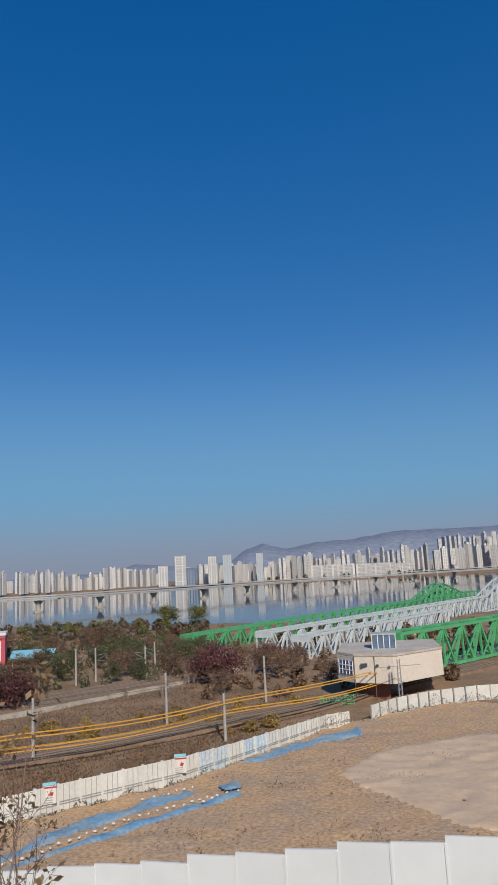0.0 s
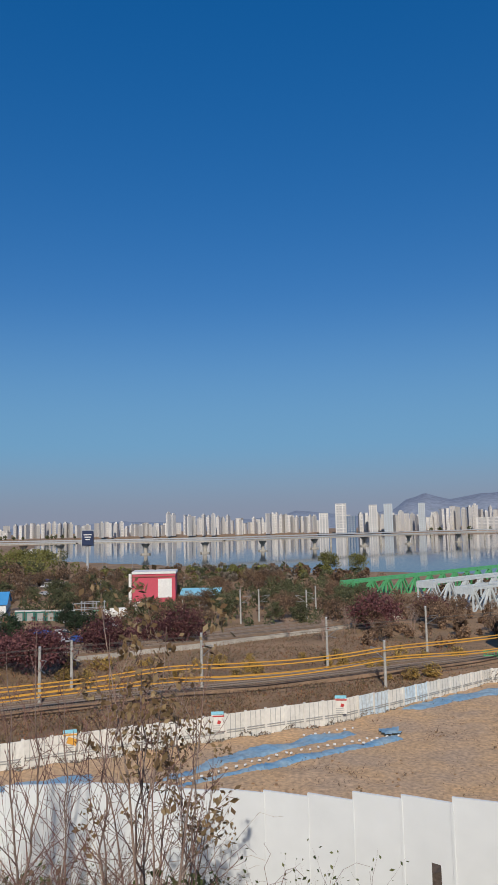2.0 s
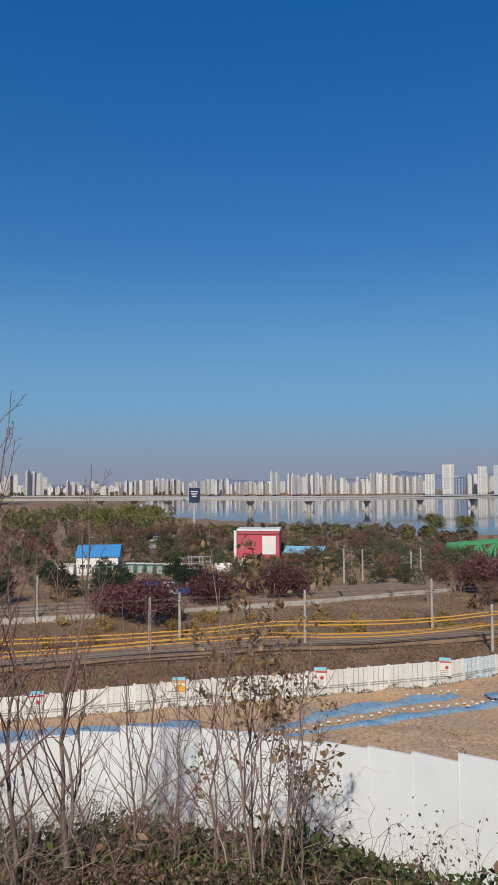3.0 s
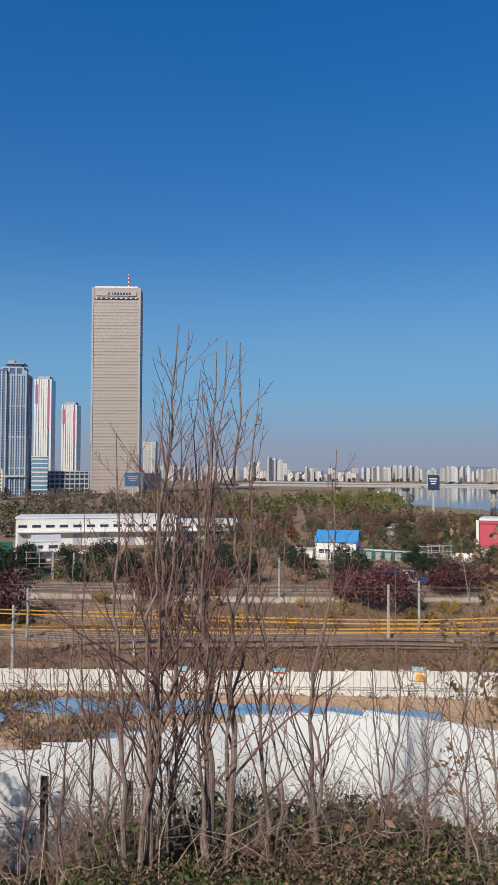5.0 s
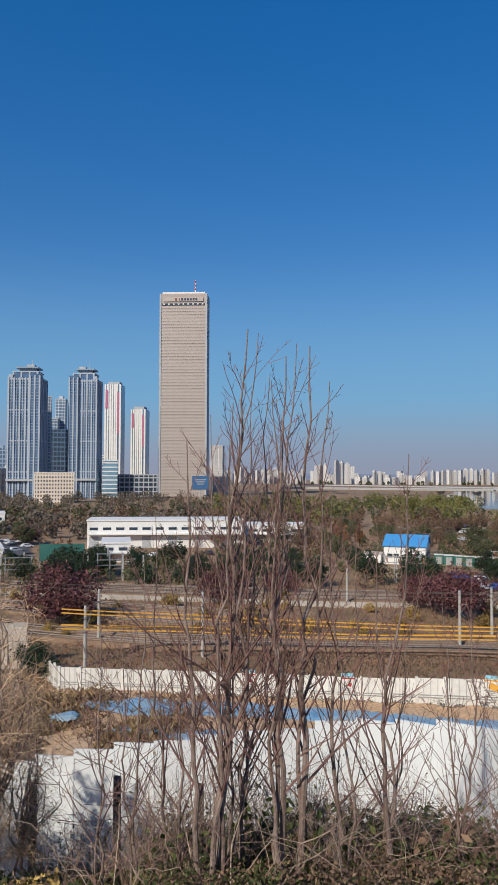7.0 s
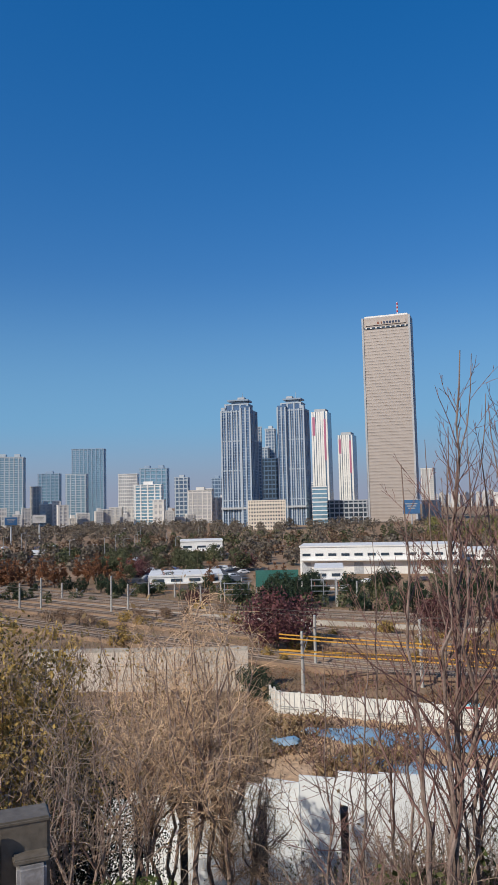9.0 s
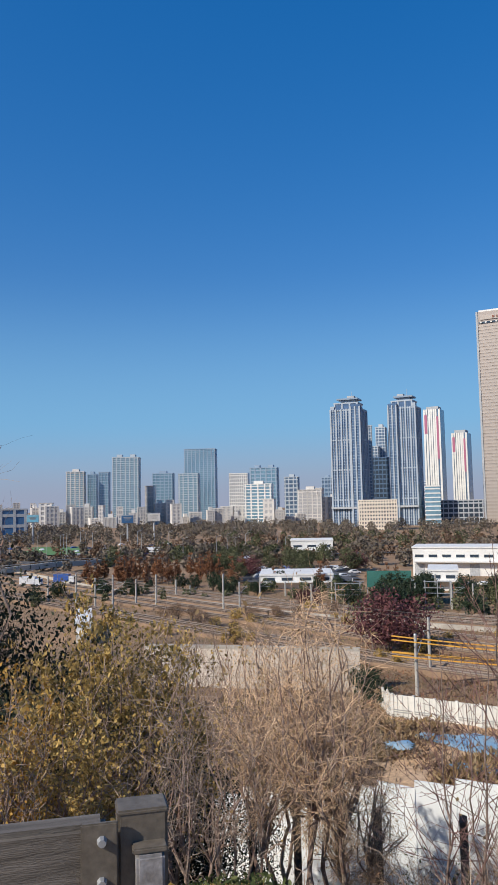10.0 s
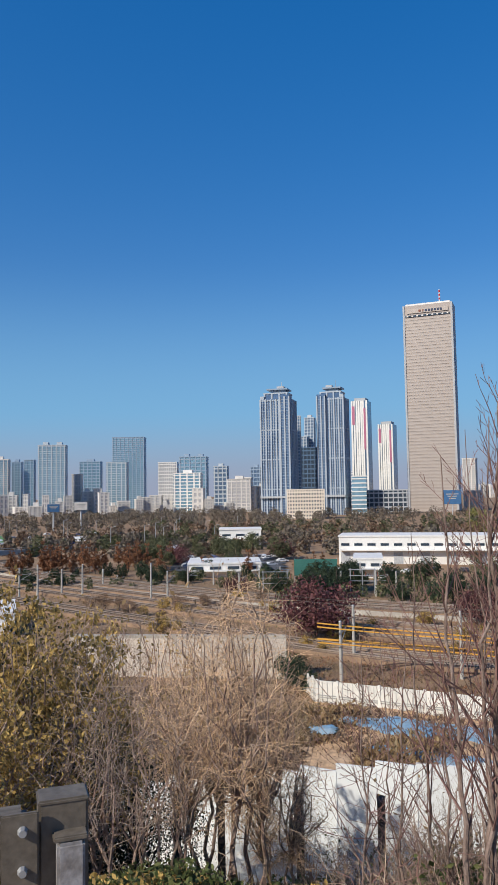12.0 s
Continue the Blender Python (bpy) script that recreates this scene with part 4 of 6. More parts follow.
# ---- site hoarding by the railway ----
def yard_hoarding():
    base = [(58.6, 100), (57.6, 92.5), (53, 90.3), (44.6, 87.5), (35, 86.5), (26.9, 87.3), (17.5, 91), (11.3, 95), (5.65, 100), (1.1, 109), (-5.2, 127), (-7.6, 132)]
    tops = [(-58.6, -13.5), (-57.6, -13.92), (-53, -14.3), (-44.6, -14.74), (-35, -14.9), (-17.45, -14.05), (-11.3, -13.4), (-5.65, -12.77), (-1.1, -11.94), (5.2, -10.47), (7.6, -10.2)]
    ob = thing("site_hoarding", "long weathered white steel hoarding between the earth site and the railway", "fence")
    path = []
    for (a0, d0), (a1, d1) in zip(base, base[1:]):
        p, q = P(a0, d0), P(a1, d1)
        n = max(1, round((q - p).length / 2.9))
        path += [p.lerp(q, k / n) for k in range(n)]
    for k, (p, q) in enumerate(zip(path, path[1:])):
        m, ln = (p + q) / 2, (q - p).length
        az = math.degrees(math.atan2(-m.x, m.y))
        h = Z(lerp_table(-az, tops), math.hypot(m.x, m.y))
        yaw = math.degrees(math.atan2(q.y - p.y, q.x - p.x))
        bay = part("panel", Mesh().box((m.x, m.y, h / 2 - 0.2), (ln - 0.05, 0.06, h + 0.4), yaw), M["pale_blue_panel"] if -1.0 < az < 5 and k % 4 else M["old_panel"], ob)
        part("fence_post", Mesh().box((p.x, p.y, h / 2), (0.3, 0.24, h + 0.25), yaw), M["old_panel"], ob)
        n = Vector((q.y - p.y, p.x - q.x, 0)).normalized()
        n = n if n.dot(m) < 0 else -n
        for z in (0.36, 0.44):
            part("cross_rail", Mesh().box((m.x + n.x * 0.08, m.y + n.y * 0.08, h * z), (ln, 0.05, 0.1), yaw), M["hoard_post"], bay)
        for j in (0.25, 0.5, 0.75):
            c = p.lerp(q, j) + n * 0.04
            part("seam", Mesh().box((c.x, c.y, h * 0.5), (0.06, 0.04, h * 0.95), yaw), M["hoard_post"], bay)
    for az, kind in ((14.9, 0), (5.7, 0), (25.6, 1), (36.0, 0), (43.5, 2)):
        d = lerp_table(-az, [(-a, dd) for a, dd in base]) - 0.35
        p, h = P(az, d), Z(lerp_table(-az, tops), d)
        sg = thing("site_sign", "white notice board with blue and red heading on hoarding", "sign", (p.x, p.y, h), "site signs", yaw=az)
        part("board", Mesh().box((0, 0, -0.9), (1.5, 0.05, 1.9)), M["old_panel"], sg)
        part("heading", Mesh().box((0, -0.05, 0.28), (1.5, 0.05, 0.35)), M["cyan_roof"], sg)
        part("heading_bar", Mesh().box((0, -0.05, -0.1), (1.6, 0.05, 0.16)), M["car_red"] if kind != 1 else M["orange_cover"], sg)
        part("mark", Mesh().box((0.2, -0.05, -0.8), (0.4, 0.04, 0.4) if kind != 1 else (1.1, 0.04, 0.7), 0, 0, 20), M["orange_cover"] if kind == 1 else M["car_red"], sg)
        for j in range(3):
            part("text_bar", Mesh().box((-0.2, -0.05, -1.2 - j * 0.25), (1.1, 0.03, 0.08)), M["hoard_post"], sg)
    # the ivy-grown run beyond the gap, towards the station
    ob2 = thing("site_hoarding", "ivy-grown white steel hoarding running towards the station building", "fence")
    run = [P(-8.4, 133), P(-10.3, 140), P(-12.6, 146), P(-16, 152), P(-22, 158)]
    for a, b in zip(run, run[1:]):
        n = round((b - a).length / 2.4)
        for k in range(n):
            p, q = a.lerp(b, k / n), a.lerp(b, (k + 1) / n)
            m = (p + q) / 2
            yaw = math.degrees(math.atan2(q.y - p.y, q.x - p.x))
            part("panel", Mesh().box((m.x, m.y, 1.2), (2.3, 0.06, 3.0), yaw), M["old_panel"], ob2)
            part("fence_post", Mesh().box((p.x, p.y, 1.3), (0.14, 0.2, 3.2), yaw), M["hoard_post"], ob2)


yard_hoarding()


def tarp(name_label, rows, lift=0.3):
    return draped("tarpaulin", pl(*rows), M["blue_tarp"], name_label, "tarpaulin", lift, 0.4, 0.6, kind="", skirt=0.2)


tarp("faded blue tarpaulin laid along the foot of the hoarding", [(20, 78), (14.4, 87), (5.3, 96.5), (4.6, 94), (9, 88.5), (13, 84.5), (18, 79)])
tarp("torn blue tarpaulin strip held down by sandbags", [(19, 76.5), (12.5, 82.5), (6, 89), (1.7, 94.5), (1.2, 92.5), (4.5, 88.5), (7.4, 85.2), (12, 81), (17, 77)])
tarp("crumpled blue tarpaulin heap", [(3.0, 96), (1.7, 97), (1.3, 94), (2.6, 93.4)], 0.7)
tarp("blue tarpaulin at the far end of the hoarding", [(1.5, 107), (-3, 118), (-7.4, 126), (-7.8, 122), (-4, 115), (0, 106)])
tarp("long blue tarpaulin in front of the hoarding", [(57, 86), (50, 86), (44, 84.5), (34.5, 82.5), (24, 83), (24, 79.5), (34, 79), (44, 80), (52, 80)])
tarp("blue tarpaulin patch on damp earth", [(55, 77), (50, 77), (43, 75.5), (43.5, 72.5), (51, 73.5)])
tarp("dark blue tarpaulin over a heap", [(58.4, 82.5), (56.2, 81.5), (56.4, 79), (58.2, 79.5)], 0.7)


def sandbags():
    me = Mesh().tube([(-0.2, 0, 0.06), (-0.12, 0, 0.09), (0.12, 0, 0.09), (0.2, 0, 0.06)], [0.04, 0.12, 0.12, 0.04], 8).data("sandbag")
    r2 = np.random.default_rng(8)
    rows = [(18 - k * 0.62, 77.2 + k * 0.66) for k in range(26)] + [(8.5 - k * 0.5, 93 + k * 0.5) for k in range(8)] + [(4 - k * 0.5, 91 + k * 0.6) for k in range(6)]
    for a, d in rows:
        p = P(a + r2.uniform(-0.15, 0.15), d + r2.uniform(-0.5, 0.5))
        ob = part("sandbag", me, M["sandbag"])
        ob.matrix_basis = pose(p.x, p.y, ground_z(p.x, p.y) + 0.62, 0, 0, r2.uniform(0, 180))
        tagged(ob, "small white sandbag weighing down the blue tarpaulin", "sandbag", "sandbags")


sandbags()


# ---- buildings by the railway ----
def station_building():
    ob = thing("station_building", "beige clad over-track building with a blue-glazed end above a brick base", "building")
    pts = [P(-6.2, 158), P(-7.4, 153), P(-10.3, 150), P(-13.8, 161)]
    back = [P(-13.2, 178), P(-6.6, 176)]
    plan = [(p.x, p.y) for p in pts + back]
    part("wall", Mesh().prism(plan, 3.5, 8.6), M["beige"], ob)
    part("roof", Mesh().prism([(x * 1.002, y * 0.999) for x, y in plan], 8.6, 9.0), M["pale_concrete"], ob)
    w = part("window", Mesh().prism([(P(-6.32, 157.2).x, P(-6.32, 157.2).y), (P(-7.3, 153.2).x, P(-7.3, 153.2).y), (P(-7.3, 154).x, P(-7.3, 154).y), (P(-6.32, 158).x, P(-6.32, 158).y)], 5.0, 7.6), M["blue_glass"], ob)
    for k in range(5):
        a = P(-6.32, 157.0).lerp(P(-7.3, 153.0), k / 4)
        part("mullion", Mesh().beam((a.x, a.y, 5.0), (a.x, a.y, 7.6), 0.16), M["white_wall"], w)
    for z in (5.85, 6.75):
        a, b = P(-6.32, 157.0, z), P(-7.3, 153.0, z)
        part("transom", Mesh().beam(a, b, 0.14), M["white_wall"], w)
    for az, d, z, ww, hh in ((-8.15, 152.0, 6.9, 1.4, 0.7), (-9.1, 150.9, 6.9, 0.5, 0.4), (-9.95, 150.1, 6.7, 0.4, 0.4)):
        p = P(az, d)
        part("small_window", Mesh().box((p.x, p.y, z), (ww, 0.3, hh), az + 8), M["dark_glass"], ob)
    for az, d in ((-7.42, 152.8), (-8.9, 151.3)):
        p = P(az, d)
        part("downpipe", Mesh().beam((p.x, p.y, 0.5), (p.x, p.y, 8.5), 0.14), M["wire"], ob)
    part("brick_base", Mesh().prism([(P(-7.4, 157).x, P(-7.4, 157).y), (P(-9.9, 154).x, P(-9.9, 154).y), (P(-9.9, 168).x, P(-9.9, 168).y), (P(-7.4, 168).x, P(-7.4, 168).y)], -0.6, 3.5), M["brick_red"], ob)
    cab = thing("glazed_stair_tower", "grey glass stair tower rising behind the station roof", "building", tuple(P(-9.7, 163)), yaw=-9.7)
    part("wall", Mesh().box((0, 0, 5.6), (4.8, 4, 12.2)), M["tower_glass"], cab)
    for k in range(5):
        part("mullion", Mesh().beam((-2.4 + k * 1.2, -2.1, 8.8), (-2.4 + k * 1.2, -2.1, 11.7), 0.16), M["white_wall"], cab)
    part("roof", Mesh().box((0, 0, 11.85), (5.2, 4.4, 0.3)), M["grey_wall"], cab)
    gate = thing("green_fence", "bright green mesh fence at the foot of the station", "fence", tuple(P(-6.0, 148)), yaw=10)
    for k in range(12):
        part("picket", Mesh().box((-3.3 + k * 0.6, 0, 1.0), (0.12, 0.08, 2.2)), M["green_paint"], gate)
    for z in (0.4, 1.1, 1.9):
        part("fence_rail", Mesh().box((0, 0.05, z), (7, 0.08, 0.12)), M["green_paint"], gate)
    mast = thing("lattice_mast", "grey steel lattice mast", "mast", tuple(P(-10.64, 146)))
    for sx, sy in ((-.35, -.35), (.35, -.35), (.35, .35), (-.35, .35)):
        part("leg", Mesh().beam((sx, sy, -0.5), (sx * .6, sy * .6, 8.6), 0.1), M["steel"], mast)
    for k in range(9):
        part("lattice", Mesh().beam((-.35, -.35, k * 0.95), (.35, -.35, k * 0.95 + 0.9), 0.07), M["steel"], mast)
    part("cross_arm", Mesh().beam((-4, 0, 7.2), (4, 0, 7.4), 0.1), M["steel"], mast)


station_building()


def red_building():
    at = P(19.5, 238)
    ob = thing("red_building", "boxy pinkish red clad building with a white wall panel", "building", (at.x, at.y, 0), yaw=15)
    w, dp, h = 13.4, 11, 11.4
    part("wall", Mesh().box((0, dp / 2, h / 2 - 0.4), (w, dp, h + 0.8)), M["red_wall"], ob)
    part("roof", Mesh().box((0, dp / 2, h + 0.3), (w + 0.5, dp + 0.5, 0.7)), M["white_wall"], ob)
    part("shutter", Mesh().box((3.4, -0.12, 6.9), (4.3, 0.3, 5.8)), M["white_wall"], ob, "white wall panel")
    part("lower_panel", Mesh().box((-4.2, -0.2, 1.2), (4.4, 0.4, 3.4)), M["white_wall"], ob, "white lower annex wall")
    for k in range(3):
        part("duct", Mesh().beam((-w / 2 - 0.5 - k * 0.4, 0.6 + k, 0), (-w / 2 - 0.5 - k * 0.4, 0.6 + k, h), 0.3), M["white_wall"], ob)
    part("roof_trim", Mesh().box((0, -0.15, h - 0.9), (w, 0.2, 0.25)), M["brick_red"], ob)


red_building()


def blue_roof_house():
    at = P(31.7, 222)
    ob = thing("blue_roof_warehouse", "white two-storey shed with a bright blue sheet roof", "building", (at.x, at.y, 0), yaw=24)
    w, dp, h, r = 12.0, 12.0, 5.2, 2.9
    me = Mesh()
    me.prism([(-w / 2, 0), (w / 2, 0), (w / 2, dp), (-w / 2, dp)], -0.8, h)
    me.v += [(w / 2, 0, h), (w / 2, dp, h), (w / 2, dp / 2, h + r), (-w / 2, 0, h), (-w / 2, dp, h), (-w / 2, dp / 2, h + r)]
    me.f += [(8, 9, 10), (12, 11, 13)]
    part("wall", me, M["white_wall"], ob)
    for s in (0, 1):
        y0, y1 = (-0.4, dp / 2) if s == 0 else (dp + 0.4, dp / 2)
        part("roof", Mesh().box((0, (y0 + y1) / 2, h + r / 2 + 0.15), (w + 0.8, math.hypot(dp / 2 + 0.4, r), 0.2), 0, math.degrees(math.atan2(r, dp / 2)) * (1 if s == 0 else -1)), M["blue_roof"], ob, "blue sheet roof")
    for x in (-4.2, -2.4, 1.0, 3.2):
        part("window", Mesh().box((x, -0.06, 2.6), (1.5, 0.2, 1.1)), M["dark_glass"], ob)
    for k in range(5):
        part("window", Mesh().box((w / 2 + 0.05, 1.8 + k * 2.1, 2.8 + 0.1 * k), (0.2, 1.3, 1.3)), M["blue_glass"], ob)
    lo = thing("flat_annex", "low white flat-roofed annex beside the blue-roofed shed", "building", tuple(P(34.4, 221)), yaw=28)
    part("wall", Mesh().box((0, 3, 1.2), (7.5, 6, 3.6)), M["white_wall"], lo)
    part("roof", Mesh().box((0, 3, 3.1), (7.9, 6.4, 0.25)), M["pale_concrete"], lo)


blue_roof_house()


def long_hall(az0, az1, d, el, zb, label, rows):
    azm, w = (az0 + az1) / 2, 2 * d * math.tan(radians((az0 - az1) / 2))
    at, h = P(azm, d), Z(el, d)
    ob = thing("white_hall", label, "building", (at.x, at.y, 0), yaw=azm)
    part("wall", Mesh().box((0, 9, h / 2 - 0.5), (w, 18, h + 1)), M["white_wall"], ob)
    part("roof", Mesh().box((0, 9, h + 0.25), (w + 0.6, 18.6, 0.5)), M["white_wall"], ob)
    part("canopy", Mesh().box((0, -1.2, h * 0.52), (w * 0.98, 2.6, 0.35)), M["white_wall"], ob)
    n = int(w / rows)
    for k in range(n):
        part("window", Mesh().box((-w / 2 + w * (k + 0.5) / n, -0.05, h * 0.72), (w / n * 0.62, 0.2, 0.9)), M["dark_glass"], ob)
        if k % 2 == 0:
            part("door", Mesh().box((-w / 2 + w * (k + 0.5) / n, -0.05, h * 0.22), (w / n * 0.7, 0.2, h * 0.42)), M["grey_wall"], ob)


long_hall(55.7, 43.9, 268, -3.52, 0, "long white two-storey hall with a row of small dark windows", 4.5)
long_hall(43.7, 39.2, 290, -3.9, 0, "lower white hall wing with dark windows", 5)
long_hall(64.8, 61.6, 350, -2.87, 0, "white storage hall with an open front", 6)
long_hall(67.2, 61.7, 232, -5.45, 0, "low pale market shed with a white roof", 5)
long_hall(69.8, 67.6, 330, -4.2, 0, "small low white building in the yard", 5)
long_hall(81.0, 79.9, 150, -8.5, 0, "small white sided shed beside the tracks", 3)
long_hall(54.6, 52.5, 225, -5.2, 0, "pale blue-fronted canopy building", 4)
long_hall(76.0, 73.5, 420, -3.3, 0, "small brown flat-roofed building", 4)


def pavilion():
    at = P(16.0, 244)
    ob = thing("pavilion_roof", "pale blue sheet-roofed open shelter", "shelter", (at.x, at.y, 0), yaw=8)
    part("roof", Mesh().box((0, 0, 4.9), (13, 7, 0.25), 0, 14), M["cyan_roof"], ob)
    for sx in (-5.5, 0, 5.5):
        for sy in (-2.6, 2.6):
            part("column", Mesh().beam((sx, sy, -0.5), (sx, sy, 4.9 + sy * 0.25), 0.25), M["white_wall"], ob)
    part("back_wall", Mesh().box((0, 2.4, 2.2), (12, 0.2, 4.4)), M["grey_wall"], ob)


pavilion()


def billboard(az, d, zc, w, h, label, mat, base_z=0.0):
    at = P(az, d)
    ob = thing("billboard", label, "billboard", (at.x, at.y, 0), "billboards", yaw=az)
    part("mast", Mesh().tube([(0, 0.6, base_z), (0, 0.6, zc)], [0.7, 0.6], 8), M["grey_wall"], ob)
    pn = part("panel", Mesh().box((0, 0, zc), (w, 1.4, h)), mat, ob)
    part("frame", Mesh().box((0, 0.9, zc), (w + 0.6, 0.6, h + 0.6)), M["grey_wall"], ob)
    for k in range(3):
        part("text_bar", Mesh().box((0, -0.75, zc + h * (0.22 - k * 0.16)), (w * (0.7 - 0.15 * k), 0.08, h * 0.07)), M["white_wall"] if mat is M["navy"] else M["hoard_post"], ob)


billboard(24.4, 395, 21, 5.6, 7.6, "navy billboard with pale lettering on a tall mast", M["navy"])
billboard(84.1, 560, Z(-0.75, 560), 8, 5, "pale blue billboard on a mast", M["cyan_roof"])
billboard(77.2, 560, Z(-0.95, 560), 8.5, 5.5, "dark blue billboard on a mast", M["blue_glass"])
billboard(75.2, 560, Z(-0.85, 560), 9, 5.5, "pink billboard on a mast", M["apt_wall"])
billboard(47.2, 780, Z(-0.6, 780), 17, 14, "large blue screen in front of the tower", M["blue_glass"])

ob = thing("net_screen", "dark green safety netting stretched between poles", "netting", tuple(P(57.5, 214)), yaw=57.5)
part("net", Mesh().box((0, 0, 4.4), (12.2, 0.08, 4.6)), M["green_net"], ob)
for k in range(5):
    part("net_post", Mesh().beam((-6 + 3 * k, 0.1, -0.3), (-6 + 3 * k, 0.1, 7.0), 0.14), M["steel"], ob)


def retaining_wall():
    ob = thing("retaining_wall", "pale stained concrete retaining wall built of cast panels", "wall")
    a, b = P(59.85, 106), P(76, 112)
    n = 12
    for k in range(n):
        p, q = a.lerp(b, k / n), a.lerp(b, (k + 1) / n)
        m = (p + q) / 2
        yaw = math.degrees(math.atan2(q.y - p.y, q.x - p.x))
        for j in range(3):
            part("wall_panel", Mesh().box((m.x, m.y, 0.6 + j * 1.95), ((q - p).length - 0.06, 0.6, 1.9), yaw), M["pale_concrete"], ob)
    part("coping", Mesh().beam(a + Vector((0, 0, 5.7)), b + Vector((0, 0, 5.7)), 0.5), M["concrete"], ob)


retaining_wall()


def viaduct():
    ob = thing("road_viaduct", "dark steel road viaduct on columns over the yard", "bridge")
    pts = [P(97, 300, 2.8), P(86, 300, 2.8), P(82.5, 310, 3.6), P(79.6, 330, 2.4), P(76, 380, 0.6)]
    for a, b in zip(pts, pts[1:]):
        part("girder", Mesh().tube([a, b], [1.4, 1.4], 4), M["hoard_post"], ob)
        part("guard_rail", Mesh().beam(a + Vector((0, 0, 1.7)), b + Vector((0, 0, 1.7)), 0.25), M["pale_concrete"], ob)
        part("column", Mesh().tube([(b.x, b.y, -0.5), (b.x, b.y, b.z)], [0.7, 0.7], 8), M["concrete"], ob)
    for az, d, mat, lab in ((81.8, 262, "car_blue", "blue and white site truck"), (84.2, 258, "car_white", "white site truck")):
        p = P(az, d)
        t = thing("truck", lab + " parked by the tracks", "truck", (p.x, p.y, 0.4), yaw=az - 20)
        part("cargo_box", Mesh().box((-1, 0, 2.1), (5.2, 2.3, 2.4)), M[mat], t)
        part("cab", Mesh().box((2.6, 0, 1.6), (1.8, 2.2, 2.0)), M["car_white"], t)
        part("windscreen", Mesh().box((3.45, 0, 2.0), (0.2, 1.9, 0.8)), M["dark_glass"], t)
        for x in (-2.4, 2.4):
            for y in (-1, 1):
                part("wheel", Mesh().tube([(x, y - 0.15, 0.45), (x, y + 0.15, 0.45)], [0.45, 0.45], 10), M["car_dark"], t)


viaduct()


# ---- parked vehicles ----
def car(mat):
    ob = thing("car", "parked car", "car", group="parked cars")
    me = Mesh()
    prof = [(-2.2, 0.35), (2.2, 0.35), (2.25, 0.75), (1.3, 0.92), (0.75, 1.42), (-1.2, 1.45), (-1.9, 0.95), (-2.25, 0.85)]
    for y in (-0.88, 0.88):
        me.v += [(x, y, z) for x, z in prof]
    n = len(prof)
    me.f += [tuple(range(n)), tuple(reversed(range(n, 2 * n)))] + [(k, k + n, (k + 1) % n + n, (k + 1) % n) for k in range(n)]
    part("body", me, M[mat], ob)
    part("side_glass", Mesh().box((-0.2, 0, 1.17), (1.9, 1.8, 0.34)), M["dark_glass"], ob)
    part("windscreen", Mesh().box((1.05, 0, 1.17), (0.08, 1.5, 0.5), 0, 0, -48), M["dark_glass"], ob)
    for x in (-1.4, 1.4):
        for y in (-0.85, 0.85):
            part("wheel", Mesh().tube([(x, y - 0.1, 0.33), (x, y + 0.1, 0.33)], [0.33, 0.33], 10), M["car_dark"], ob)
    return ob


r3 = np.random.default_rng(12)
cars = {}
spots = [(float(r3.uniform(60, 68)), float(r3.uniform(250, 300))) for _ in range(46)] + [(float(r3.uniform(22, 33)), float(r3.uniform(300, 400))) for _ in range(26)] \
    + [(float(r3.uniform(22.5, 29)), float(r3.uniform(178, 215))) for _ in range(18)] + [(float(r3.uniform(70, 88)), float(r3.uniform(380, 520))) for _ in range(40)] + [(float(r3.uniform(46, 58)), float(r3.uniform(225, 245))) for _ in range(14)]
for a, d in spots:
    kind = str(r3.choice(["car_white", "car_white", "car_silver", "car_dark", "car_blue"]))
    p = P(a, d)
    m = pose(p.x, p.y, ground_z(p.x, p.y) + 0.05, 0, 0, float(r3.choice([20, 110, 30, 120])) + a)
    if kind not in cars:
        cars[kind] = tagged(car(kind), "parked " + kind.split("_")[1] + " car in the yard")
        cars[kind].matrix_basis = m
    else:
        copy_thing(cars[kind], m)


# ---- yard details ----
for k in range(6):
    p = P(29.2 - k * 0.72, 226 - k)
    ob = thing("storage_container", "dark green storage container in a row", "container", (p.x, p.y, 0), "storage containers", yaw=27)
    part("body", Mesh().box((0, 0, 1.4), (2.6, 2.4, 2.8)), M["green_net"], ob)
    part("roof", Mesh().box((0, 0, 2.9), (2.75, 2.55, 0.18)), M["old_panel"], ob)
    part("door", Mesh().box((0, -1.24, 1.25), (1.6, 0.06, 2.2)), M["hoard_post"], ob)
p = P(22.6, 214)
ob = thing("mixer_truck", "bright green lorry with a white tank", "truck", (p.x, p.y, 0.3), yaw=20)
part("cab", Mesh().box((-4.2, 0, 1.7), (2.2, 2.4, 2.6)), M["car_green"], ob)
part("cab_window", Mesh().box((-4.6, -1.22, 2.2), (1.2, 0.06, 0.9)), M["dark_glass"], ob)
part("tank", Mesh().tube([(-2.8, 0, 2.1), (-2.2, 0, 2.1), (3.4, 0, 2.3), (4.2, 0, 2.3)], [0.7, 1.3, 1.3, 0.7], 12), M["white_wall"], ob)
part("chassis", Mesh().box((0, 0, 0.75), (9.6, 2.2, 0.4)), M["hoard_post"], ob)
for x in (-4.0, 1.4, 2.8):
    for y in (-1.1, 1.1):
        part("wheel", Mesh().tube([(x, y - 0.15, 0.45), (x, y + 0.15, 0.45)], [0.5, 0.5], 10), M["car_dark"], ob)


